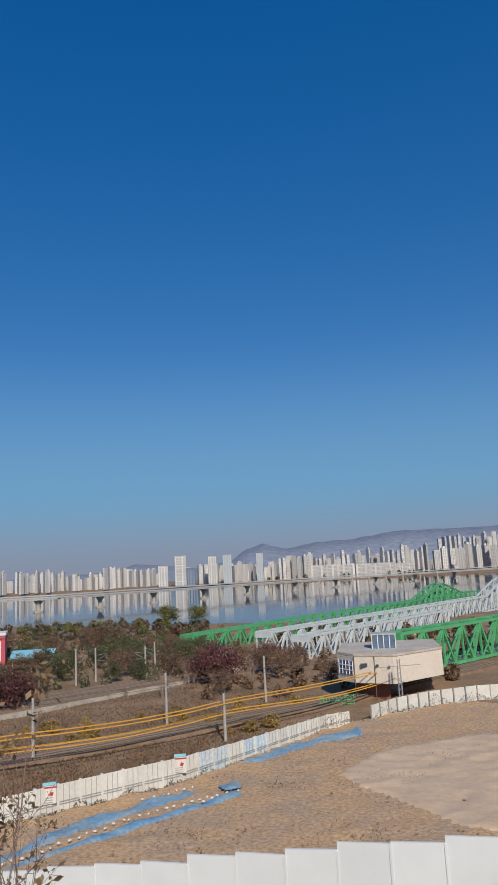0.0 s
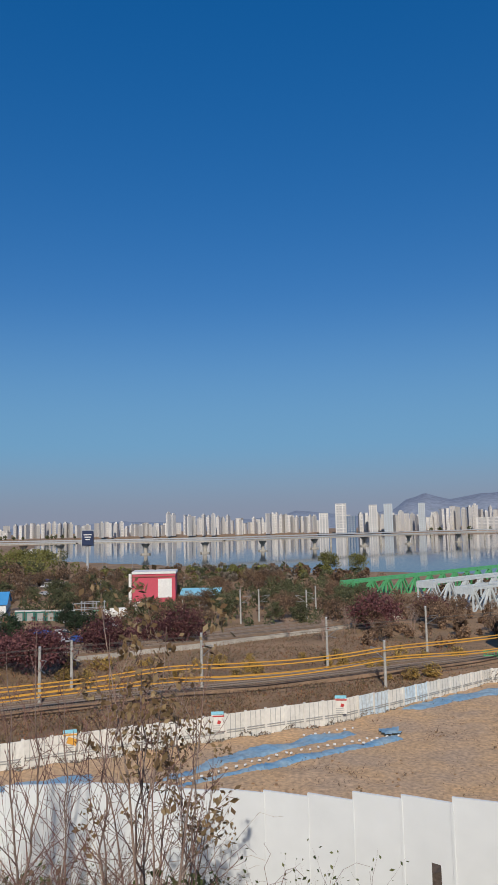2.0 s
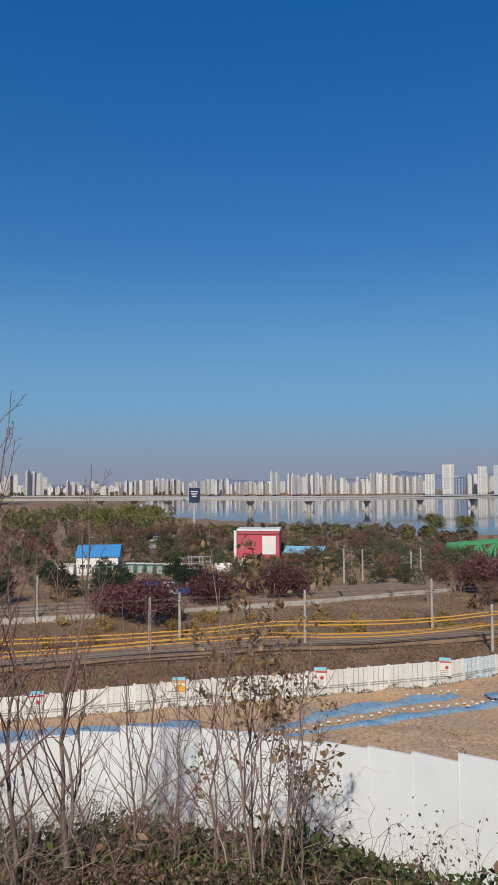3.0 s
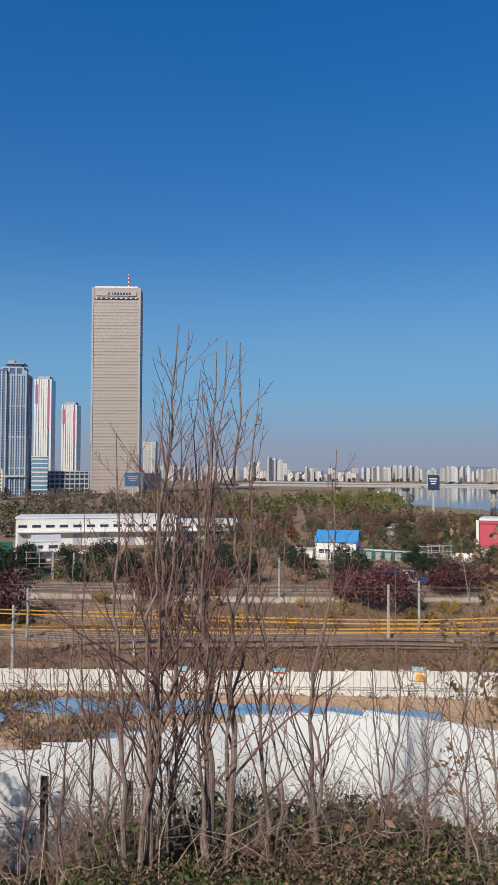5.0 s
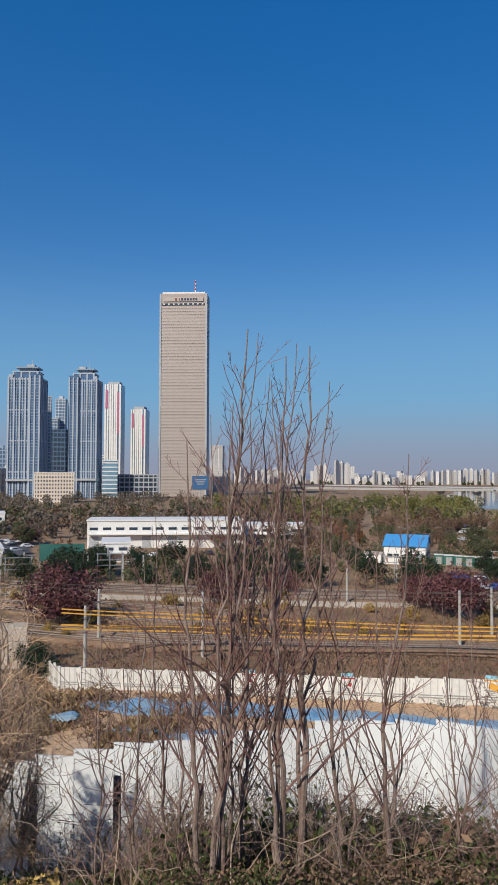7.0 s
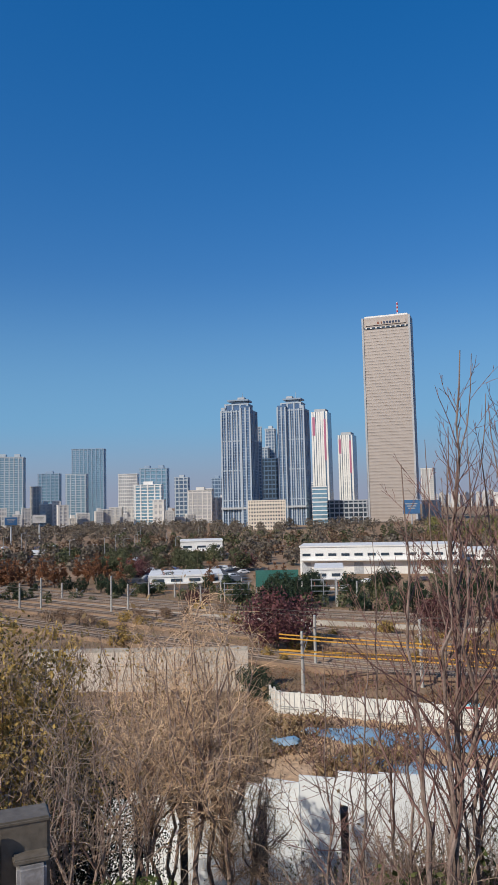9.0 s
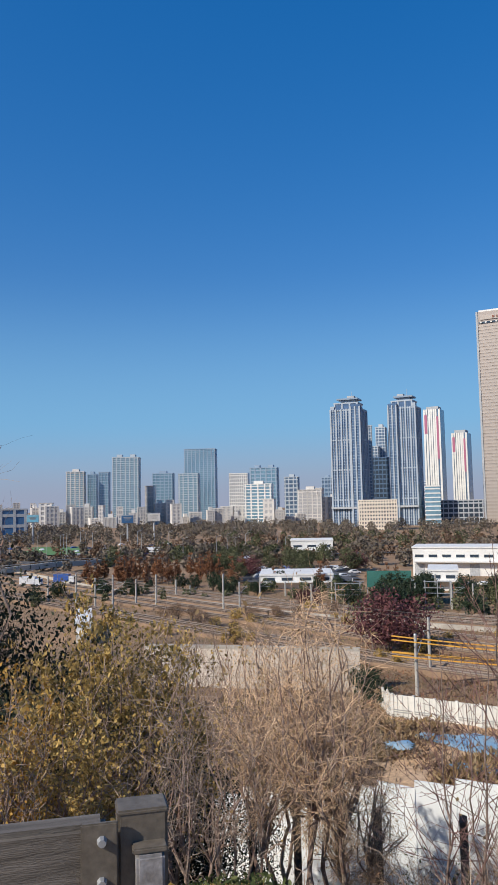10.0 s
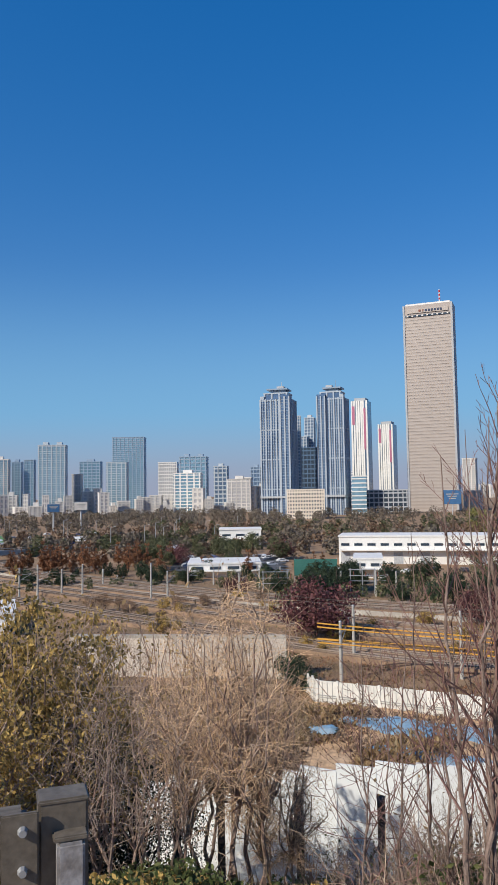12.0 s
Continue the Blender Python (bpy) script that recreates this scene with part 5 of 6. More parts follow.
def gantry(az, d, yaw):
    p = P(az, d)
    ob = thing("substation_gantry", "grey steel switchgear gantry with insulators", "gantry", (p.x, p.y, 0), "switchgear gantries", yaw=yaw)
    for x in (-3, 0, 3):
        part("column", Mesh().beam((x, 0, -0.4), (x, 0, 6.5), 0.22), M["steel"], ob)
        part("insulator", Mesh().tube([(x + 0.8, 0, 4.7), (x + 0.8, 0, 5.7)], [0.12, 0.09], 6), M["brick_red"], ob)
    for z in (3.4, 4.7, 6.2):
        part("cross_beam", Mesh().beam((-3.4, 0, z), (3.4, 0, z), 0.18), M["steel"], ob)


for az, d, yaw in ((24.6, 205, 20), (24.0, 209, 20), (32.3, 186, 30), (54.0, 190, 50), (60.6, 186, 60), (31.5, 186, 30)):
    gantry(az, d, yaw)


def street_lamp():
    ob = thing("street_lamp", "tall thin grey street lamp", "lamp post", group="street lamps")
    part("mast", Mesh().tube([(0, 0, -0.3), (0, 0, 11)], [0.16, 0.1], 6), M["steel"], ob)
    part("arm", Mesh().beam((0, 0, 11), (1.6, 0, 11.4), 0.1), M["steel"], ob)
    part("lamp_head", Mesh().box((1.9, 0, 11.4), (0.8, 0.3, 0.18)), M["grey_wall"], ob)
    return ob


r5 = np.random.default_rng(33)
lamp = None
for k in range(34):
    a, d = float(r5.uniform(63, 88)), float(r5.uniform(330, 520))
    if k > 26:
        a, d = float(r5.uniform(6, 30)), float(r5.uniform(390, 440))
    p = P(a, d)
    m = pose(p.x, p.y, max(0, ground_z(p.x, p.y)), 0, 0, a)
    if lamp is None:
        lamp = street_lamp()
        lamp.matrix_basis = m
    else:
        copy_thing(lamp, m)
M["turf"] = material("green_turf", (0.09, 0.20, 0.06), 0.95, (0.12, 0.22, 0.08), 0.05, 0.6)
draped("sports_field", pl((84.6, 425), (80.4, 420), (80.4, 505), (84.6, 510)), M["turf"], "green turf sports field", "field", 0.5, 8.0, 0.1)
draped("riverside_road", pl((92, 380), (64, 372), (50, 396), (50, 404), (64, 382), (92, 392)), M["asphalt"], "grey riverside road", "road", 0.5, 4.0, 0.05)
draped("yard_apron", pl((69, 248), (60, 246), (60, 302), (69, 304)), M["asphalt"], "grey asphalt parking apron", "road", 0.5, 4.0, 0.05)
draped("bank_road", pl((34, 372), (22, 372), (6, 385), (6, 391), (22, 380), (34, 380)), M["concrete"], "pale concrete riverside lane", "road", 0.5, 3.0, 0.05)


# ---- trees and shrubs ----
def crown_points(rng, n, clumps, rx, rz, zc, shape):
    cs = []
    while len(cs) < clumps:
        p = rng.uniform(-1, 1, 3)
        r = np.linalg.norm(p)
        if r > 1 or r < 0.35:
            continue
        if shape == "cone" and np.hypot(p[0], p[1]) > (1 - (p[2] + 1) / 2) * 0.95 + 0.08:
            continue
        if shape == "dome" and p[2] < -0.75:
            continue
        cs.append(p * (rx, rx, rz) * rng.uniform(0.85, 1.1) + (0, 0, zc))
    cs = np.array(cs)
    idx = rng.integers(0, clumps, n)
    spread = rx * (0.16 if shape != "cone" else 0.1)
    return cs, cs[idx] + rng.normal(size=(n, 3)) * (spread, spread, spread * 0.75)


def tree(name, label, h, rx, leaf, n, size, seed, shape="dome", base=0.25, bark="dark_bark", clumps=46, trunk=0.16):
    rng = np.random.default_rng(seed)
    ob = thing(name, label, "tree")
    z0 = h * base
    cs, pts = crown_points(rng, n, clumps, rx, (h - z0) / 2, z0 + (h - z0) / 2, shape)
    me = Mesh()
    lean = rng.uniform(-0.3, 0.3, 2)
    me.tube([(0, 0, -0.4), (lean[0] * 0.4, lean[1] * 0.4, h * 0.3), (lean[0], lean[1], h * 0.62), (lean[0], lean[1], h * 0.9)], [trunk * 1.3, trunk, trunk * 0.65, trunk * 0.15], 6)
    for c in cs[:: 2]:
        s = Vector((lean[0] * 0.5, lean[1] * 0.5, min(h * 0.65, max(h * 0.15, c[2] - rx * 0.5))))
        m = s.lerp(Vector(c), 0.55) + Vector((0, 0, -0.12 * rx * rng.random()))
        me.tube([s, m, Vector(c)], [trunk * 0.45, trunk * 0.28, trunk * 0.08], 4)
    part("trunk", me, M[bark], ob)
    tagged(part("crown", Mesh().leaves(pts, size * rng.uniform(0.6, 1.3, n), rng), M[leaf], ob), kind="stuff")
    return ob


def grow(me, p, d, length, r, rng, depth, bend=0.12, up=0.12, kids=(3, 5), angle=38, tips=None, shrink=0.62, sides=5):
    """A branch with its side branches, each thinner than the last."""
    n = max(3, int(length / 0.16)) if depth > 1 else 3
    n = min(n, 9)
    path, rad = [Vector(p)], [r]
    d = Vector(d).normalized()
    for k in range(n):
        d = (d + Vector(rng.normal(size=3)) * bend + Vector((0, 0, up))).normalized()
        path.append(path[-1] + d * (length / n))
        rad.append(r * (1 - 0.82 * (k + 1) / n))
    me.tube(path, rad, sides if depth > 1 else 3)
    if tips is not None:
        tips.append((path[-1], path[-2], depth))
    if depth == 0:
        return
    for k in range(int(rng.integers(kids[0], kids[1] + 1))):
        t = rng.uniform(0.22, 0.95)
        i = min(int(t * n), n - 1)
        q = path[i].lerp(path[i + 1], t * n - i)
        axis = (path[i + 1] - path[i]).normalized()
        side = axis.cross(Vector(rng.normal(size=3))).normalized()
        a = radians(angle * rng.uniform(0.7, 1.3))
        grow(me, q, axis * math.cos(a) + side * math.sin(a), length * shrink * (1.15 - t * 0.6) * rng.uniform(0.7, 1.2), rad[i] * 0.6, rng, depth - 1, bend, up, kids, angle, tips, shrink, sides)


def bare_tree(name, label, h, r, seed, stems=1, spread=0.25, depth=3, bark="bark", angle=34, kids=(4, 6), category="tree", leaf=None, leaf_n=0, leaf_s=0.04, up=0.1, bend=0.1, shrink=0.55):
    rng = np.random.default_rng(seed)
    ob = thing(name, label, category)
    tips = []
    for k in range(stems):
        me = Mesh()
        a = rng.uniform(0, 2 * math.pi)
        d = Vector((math.cos(a) * spread, math.sin(a) * spread, 1))
        grow(me, (math.cos(a) * 0.06 * stems ** 0.5, math.sin(a) * 0.06 * stems ** 0.5, -0.25), d, h * rng.uniform(0.72, 1.0), r * rng.uniform(0.7, 1.1), rng, depth, bend, up, kids, angle, tips, shrink)
        part("stem" if stems > 1 else "trunk", me, M[bark], ob)
    if leaf:
        c, s = [], []
        for _ in range(leaf_n):
            t, b, dp = tips[int(rng.integers(0, len(tips)))]
            c.append(np.array(t.lerp(b, rng.random() * 1.4)) + rng.normal(size=3) * leaf_s * 1.2)
            s.append(leaf_s * rng.uniform(0.6, 1.4))
        tagged(part("foliage", Mesh().leaves(c, s, rng, -0.6), M[leaf], ob), kind="stuff")
    return ob


PLANTED = {}


def plant(key, maker, az, d, scale=1.0, yaw=None, z=None, tall=1.0):
    p = near(az, d) if d < 16 else P(az, d)
    r = random.Random(hash((round(az * 10), round(d * 10))) & 0xffff)
    m = pose(p.x, p.y, (ground_z(p.x, p.y) - 0.05) if z is None else z, 0, 0, r.uniform(0, 360) if yaw is None else yaw) @ Matrix.Diagonal((scale, scale, scale * tall, 1))
    if key not in PLANTED:
        PLANTED[key] = maker()
        PLANTED[key].matrix_basis = m
        return PLANTED[key]
    keep = PLANTED[key].scale.copy()
    PLANTED[key].scale = (1, 1, 1)
    ob = copy_thing(PLANTED[key], m)
    PLANTED[key].scale = keep
    return ob


MAROON = [lambda s=s: tree("maroon_tree", "round maroon-leaved tree beside the railway", 8.0, 5.6, "l_maroon", 4200, 0.26, s, base=0.12, clumps=80) for s in (1, 2)]
GREEN = [lambda s=s: tree("green_tree", "dull green broadleaf tree in the yard", 7.0, 3.4, "l_green", 1700, 0.26, s, base=0.15) for s in (3, 4)]
PINE = [lambda s=s: tree("pine_tree", "dark green pine tree by the tracks", 7.5, 2.7, "l_pine", 1700, 0.24, s, base=0.12) for s in (5, 6)]
BROWN = [lambda s=s: tree("brown_tree", "thin brown autumn tree", 7.5, 3.2, "l_brown", 1100, 0.22, s, base=0.2) for s in (7, 8)]
RUST = [lambda s=s: tree("rust_conifer", "slender rust-brown conifer in a row", 11.0, 2.2, "l_rust", 1500, 0.26, s, "cone", 0.06) for s in (9, 10)]
WILLOW = [lambda s=s: tree("willow_tree", "yellow-green willow on the river bank", 11.0, 6.0, "l_willow", 2200, 0.4, s, base=0.12) for s in (11,)]
OLIVE = [lambda s=s: tree("shrub", "low olive-green shrub near the tracks", 3.0, 2.0, "l_olive", 700, 0.2, s, base=0.02, clumps=24) for s in (12,)]
rt = np.random.default_rng(21)


def scatter(makers, tag, n, az, d, sc, tall=1.0):
    for k in range(n):
        i = int(rt.integers(0, len(makers)))
        plant(tag + str(i), makers[i], float(rt.uniform(*az)), float(rt.uniform(*d)), float(rt.uniform(*sc)), tall=tall)


for az, d, s in ((57.6, 134, 1.22), (17.6, 168, 1.02), (27.9, 141, 1.1), (23.2, 160, 0.95), (2.9, 188, 1.12), (20.4, 172, 0.7), (30.6, 150, 0.8), (45.5, 152, 0.85), (63.5, 190, 0.6), (-1.2, 205, 0.8), (41, 160, 0.7), (68, 270, 0.9), (60, 290, 0.9)):
    plant("maroon" + str(int(d) % 2), MAROON[int(d) % 2], az, d, s)
scatter(PINE, "pine", 34, (44, 61), (172, 212), (0.7, 1.1))
scatter(PINE, "pine", 26, (61, 84), (212, 235), (0.45, 0.8))
scatter(PINE, "pine", 26, (24, 45), (170, 215), (0.6, 1.0))
scatter(GREEN, "green", 34, (3, 24), (188, 262), (0.7, 1.05))
scatter(BROWN, "brown", 34, (3, 26), (190, 330), (0.7, 1.1))
scatter(GREEN, "green", 22, (20, 45), (225, 340), (0.8, 1.2))
scatter(BROWN, "brown", 34, (22, 46), (230, 400), (0.8, 1.4))
scatter(BROWN, "brown", 14, (-6, 6), (165, 230), (0.5, 0.9))
scatter(BROWN, "brown", 12, (-3, 6), (190, 225), (0.6, 1.0))
scatter(RUST, "rust", 34, (67.5, 81), (250, 275), (0.75, 1.1))
scatter(RUST, "rust", 5, (57, 67), (220, 240), (0.6, 0.9))
scatter(RUST, "rust", 5, (34, 38), (255, 290), (0.9, 1.2))
scatter(GREEN, "green", 20, (60, 72), (255, 330), (0.8, 1.3))
for az, d, s in ((59.3, 101, 0.62), (58.7, 99, 0.5), (58.1, 98, 0.4), (59.8, 103, 0.6)):
    plant("pine0", PINE[0], az, d, s)
scatter(OLIVE, "shrub", 40, (-4, 28), (128, 150), (0.35, 0.8))
scatter(OLIVE, "shrub", 34, (30, 60), (120, 155), (0.4, 0.9))
scatter(OLIVE, "shrub", 14, (60, 82), (140, 185), (0.5, 1.2))
scatter(BROWN, "brown", 10, (60, 75), (150, 180), (0.35, 0.6))
for az, d, s in ((6.2, 400, 1.0), (4.0, 405, 0.9), (29.5, 560, 1.1), (27.5, 590, 1.0), (31, 520, 1.0)):
    plant("willow0", WILLOW[0], az, d, s)
for k in range(14):
    plant("bare_yard", lambda: bare_tree("bare_tree", "leafless grey-brown tree by the tracks", 8.0, 0.16, 31, 1, 0.1, 3, "bark", 40, (5, 7)), float(rt.uniform(0, 11)), float(rt.uniform(165, 200)), float(rt.uniform(0.7, 1.1)))


def woods(name, label, leaf, areas, size, per, seed):
    """Far woods as one mass: a clump of twigs and leaves for every tree."""
    rng = np.random.default_rng(seed)
    c = []
    for n, az, d, h in areas:
        for _ in range(n):
            a, dd = rng.uniform(*az), math.sqrt(rng.uniform(d[0] ** 2, d[1] ** 2))
            p = P(a, dd)
            if ground_z(p.x, p.y) < -0.5:
                continue
            hh = rng.uniform(*h)
            q = rng.normal(size=(per, 3))
            q /= np.linalg.norm(q, axis=1)[:, None]
            q *= rng.uniform(0.5, 1.0, (per, 1)) ** 0.5
            c.append(q * (hh * 0.42, hh * 0.42, hh * 0.5) + (p.x, p.y, hh * 0.5))
    c = np.concatenate(c)
    tagged(part(name, Mesh().leaves(c, size * rng.uniform(0.5, 1.4, len(c)), rng), M[leaf]), label, "trees", kind="stuff")


woods("bare_woods", "grey-brown leafless riverside woods in front of the city", "l_wood", [(300, (56, 92), (560, 900), (7, 11)), (330, (40, 92), (430, 820), (6, 10)), (120, (58, 92), (300, 430), (4, 7)), (60, (40, 60), (300, 420), (5, 9)), (60, (8, 30), (330, 420), (3, 6))], 0.75, 130, 41)
woods("green_woods", "dull green riverside woods", "l_green", [(120, (26, 45), (420, 700), (5, 9)), (60, (45, 70), (380, 600), (5, 9)), (36, (62, 80), (330, 420), (4, 8)), (60, (4, 25), (330, 440), (3, 5))], 0.7, 120, 42)
woods("pale_woods", "yellow-green and grey riverside willows and scrub", "l_willow", [(150, (25, 46), (380, 760), (6, 11)), (50, (6, 24), (350, 420), (3, 6))], 0.7, 120, 47)
woods("brown_woods", "reddish brown autumn woods", "l_brown", [(90, (28, 58), (330, 520), (5, 9)), (70, (58, 90), (300, 520), (5, 8)), (60, (3, 26), (300, 430), (3, 6)), (40, (-22, -2), (175, 330), (3, 6))], 0.7, 120, 43)
woods("yard_thicket", "dull green and brown thicket between the yard buildings", "l_green", [(190, (3, 26), (182, 330), (2.5, 5)), (160, (20, 46), (176, 340), (2.5, 5)), (60, (44, 62), (165, 215), (2.5, 5)), (40, (61, 84), (205, 232), (2, 3.5))], 0.36, 110, 45)
woods("brown_thicket", "brown leafless thicket between the yard buildings", "l_brown", [(110, (2, 26), (185, 340), (2.5, 5)), (90, (20, 46), (175, 360), (2.5, 5)), (50, (58, 82), (235, 300), (2.5, 5)), (50, (-10, 4), (160, 215), (1.5, 3))], 0.36, 100, 46)
woods("far_bank_trees", "dark trees along the far river bank", "l_green", [(150, (-22, 40), (2010, 2080), (6, 12))], 2.4, 50, 44)


# ---- near white hoarding at the foot of the slope ----
def near_hoarding():
    ob = thing("white_hoarding", "bright white steel hoarding stepping down the foot of the slope", "fence")
    az, panels = -32.0, 0
    prev = near(az, fence_d(az))
    while az < 96:
        d = fence_d(az)
        step = math.degrees(0.6 / d)
        a2 = az + step
        q = near(a2, fence_d(a2))
        for _ in range(3):
            a2 = az + (a2 - az) * 0.6 / (q - prev).length
            q = near(a2, fence_d(a2))
        m = (prev + q) / 2
        zt = fence_top((az + a2) / 2) + 0.02 * math.sin(panels * 2.3)
        yaw = math.degrees(math.atan2(q.y - prev.y, q.x - prev.x))
        pn = part("panel", Mesh().box((m.x, m.y, zt - 1.35), (0.598, 0.035, 2.7), yaw).box((prev.x, prev.y, zt - 1.35), (0.03, 0.055, 2.69), yaw), M["panel"], ob)
        if panels % 4 == 0:
            n = Vector((m.x, m.y, 0)).normalized() * 0.12
            part("fence_post", Mesh().beam((prev.x + n.x, prev.y + n.y, zt - 2.8), (prev.x + n.x, prev.y + n.y, zt - 0.1), 0.06), M["steel"], ob)
        prev, az, panels = q, a2, panels + 1


near_hoarding()


# ---- slope vegetation ----
def kinked(a, b, n, wob, rng, sag=0.0):
    """A path from a to b that wanders a little, as wood grows."""
    a, b = Vector(a), Vector(b)
    ln, out, off = (b - a).length, [], Vector((0, 0, 0))
    for k in range(n + 1):
        t = k / n
        off = off * 0.75 + Vector(rng.normal(size=3)) * wob * ln / n
        out.append(a.lerp(b, t) + off * math.sin(math.pi * min(1, t * 1.05)) + Vector((0, 0, -sag * ln * 4 * t * (1 - t))))
    return out


def side_shoots(me, path, rad, rng, count, reach, t0, t1, lean, depth, sides=4):
    """Ascending shoots along a stem, longest low down, each with shoots of its own."""
    n = len(path) - 1
    turn = rng.uniform(0, 6.28)
    for k in range(count):
        t = t0 + (t1 - t0) * (k + rng.uniform(0.1, 0.9)) / count
        i = min(int(t * n), n - 1)
        q, axis = path[i].lerp(path[i + 1], t * n - i), (path[i + 1] - path[i]).normalized()
        turn += 2.4 + rng.normal() * 0.5
        flat = axis.cross(Vector((math.cos(turn), math.sin(turn), 0.1))).normalized()
        a = radians(lean * rng.uniform(0.65, 1.25))
        ln = reach * (1.1 - 0.85 * (t - t0) / (t1 - t0)) * rng.uniform(0.45, 1.15)
        d = axis * math.cos(a) + flat * math.sin(a)
        pts, r0 = [q], max(0.0022, (rad[0] + (rad[-1] - rad[0]) * t) * 0.48)
        for j in range(5):
            d = (d + Vector(rng.normal(size=3)) * 0.085 + Vector((0, 0, 0.07))).normalized()
            pts.append(pts[-1] + d * ln / 5)
        rr = [r0 + (0.0015 - r0) * j / 5 for j in range(6)]
        me.tube(pts, rr, sides)
        if depth:
            side_shoots(me, pts, rr, rng, int(rng.integers(3, 6)), ln * 0.42, 0.25, 0.95, lean, depth - 1, 3)


def sapling(stems, seed, label="leafless multi-stemmed sapling with grey-brown bark on the slope", lean=37):
    """Slender upright stems from one foot: (foot azimuth, distance, tip azimuth, tip elevation, radius, shoots)."""
    rng = np.random.default_rng(seed)
    foot = near(stems[0][0], stems[0][1])
    base = Vector((foot.x, foot.y, ground_z(foot.x, foot.y)))
    ob = thing("sapling", label, "tree", tuple(base), "saplings on the slope")
    for a0, d, a1, e1, r, shoots in stems:
        p, q = near(a0, d), near(a1, d)
        p.z, q.z = ground_z(p.x, p.y) - 0.2, Z(e1, d)
        path = kinked(p - base, q - base, 16, 0.16, rng)
        rad = [r * (1 - 0.86 * (k / 16) ** 0.9) for k in range(17)]
        st = part("stem", Mesh().tube(path, rad, 7), M["sapling_bark"], ob)
        me = Mesh()
        side_shoots(me, path, rad, rng, int(shoots * 1.35), (q.z - p.z) * 0.32 * lean / 36, 0.2, 0.93, lean, 1)
        tagged(part("side_growth", me, M["twig"], st), kind="stuff")
    return ob


def crowned_shrub(name, label, trunks, trunk_h, crown, limbs, twigs, twig_len, wood, seed, leaf=None, leaves=0, leaf_s=0.03, trunk_r=0.035, droop=0.0, hollow=0.25):
    """A few trunks, limbs that fan out into a crown (half width, height from, to), and fine crossing twigs along every limb."""
    rng = np.random.default_rng(seed)
    ob = thing(name, label, "shrub")
    rx, z0, z1 = crown
    heads = []
    for k in range(trunks):
        a = 2 * math.pi * (k + rng.uniform(0, 0.7)) / trunks
        tip = Vector((math.cos(a) * rx * 0.28, math.sin(a) * rx * 0.28, trunk_h * rng.uniform(0.85, 1.2)))
        path = kinked((math.cos(a) * 0.1, math.sin(a) * 0.1, -0.25), tip, 7, 0.3, rng)
        part("trunk", Mesh().tube(path, [trunk_r * (1.1 - 0.07 * j) * rng.uniform(0.9, 1.1) for j in range(8)], 6), M["bark"], ob)
        heads.append(tip)
    wood_me, twig_me, cs, ss = Mesh(), Mesh(), [], []
    for k in range(limbs):
        u = rng.normal(size=3)
        u = u / np.linalg.norm(u) * rng.uniform(hollow, 1) ** 0.5
        end = Vector((u[0] * rx, u[1] * rx, (z0 + z1) / 2 + u[2] * (z1 - z0) / 2))
        thick = 1.0 if leaves < 1 else float(rng.choice([0.15, 0.7, 1.6]))
        head = min(heads, key=lambda q: (q.xy - end.xy).length + rng.random() * 0.3)
        path = kinked(head, end, 7, 0.35, rng, -0.06)
        wood_me.tube(path, [trunk_r * (0.5 - 0.058 * j) for j in range(8)], 4)
        for j in range(twigs):
            t = rng.uniform(0.3, 1.0)
            i = min(int(t * 7), 6)
            q = path[i].lerp(path[i + 1], t * 7 - i)
            d = (Vector(rng.normal(size=3)) + (path[-1] - path[-3]).normalized() * 0.8).normalized()
            ln, pts = twig_len * rng.uniform(0.4, 1.3), [q]
            for m in range(3):
                d = (d + Vector(rng.normal(size=3)) * 0.28 + Vector((0, 0, -droop))).normalized()
                pts.append(pts[-1] + d * ln / 3)
            r = rng.uniform(0.0022, 0.0042)
            twig_me.tube(pts, [r, r * 0.85, r * 0.65, r * 0.4], 3)
            for m in range(int(rng.poisson(leaves * thick)) if leaves else 0):
                cs.append(np.array(pts[int(rng.integers(1, 4))]) + rng.normal(size=3) * leaf_s * 1.3)
                ss.append(leaf_s * rng.uniform(0.55, 1.35))
    tagged(part("branchwork", wood_me, M["bark"], ob), kind="stuff")
    tagged(part("twig_mass", twig_me, M[wood], ob), kind="stuff")
    if leaf and cs:
        tagged(part("foliage", Mesh().leaves(cs, ss, rng, -0.3), M[leaf], ob), kind="stuff")
    return ob


DRYSAP = lambda: bare_tree("leafy_sapling", "thin sapling with curled tan leaves still hanging", 4.4, 0.022, 66, 3, 0.1, 3, "bark", 32, (4, 6), up=0.07, bend=0.06, shrink=0.36, leaf="l_dry", leaf_n=420, leaf_s=0.046)
BUSH = [lambda s=s: bare_tree("bare_shrub", "tangled leafless brown shrub with a few withered leaves", 2.6, 0.02, s, 7, 0.34, 2, "bark", 42, (6, 9), "shrub", "l_dry", 60, 0.028, up=0.05, bend=0.12, shrink=0.5) for s in (55, 56)]
TAN = [lambda s=s: crowned_shrub("tan_shrub", "dense tan twiggy shrub on bare trunks with dry seed leaves", 4, 1.35, (0.95, 1.15, 4.3), 72, 28, 0.42, "reed", s, "l_dry", 0.35, 0.02, 0.034, 0.06) for s in (57, 58)]
GREYBUSH = [lambda s=s: crowned_shrub("bare_shrub", "tangled leafless grey-brown shrub with arching twigs", 5, 0.7, (1.15, 0.5, 3.3), 26, 8, 0.6, "grey_twig", s, "l_dry", 0.3, 0.03, 0.026, 0.10, 0.1) for s in (91, 92)]
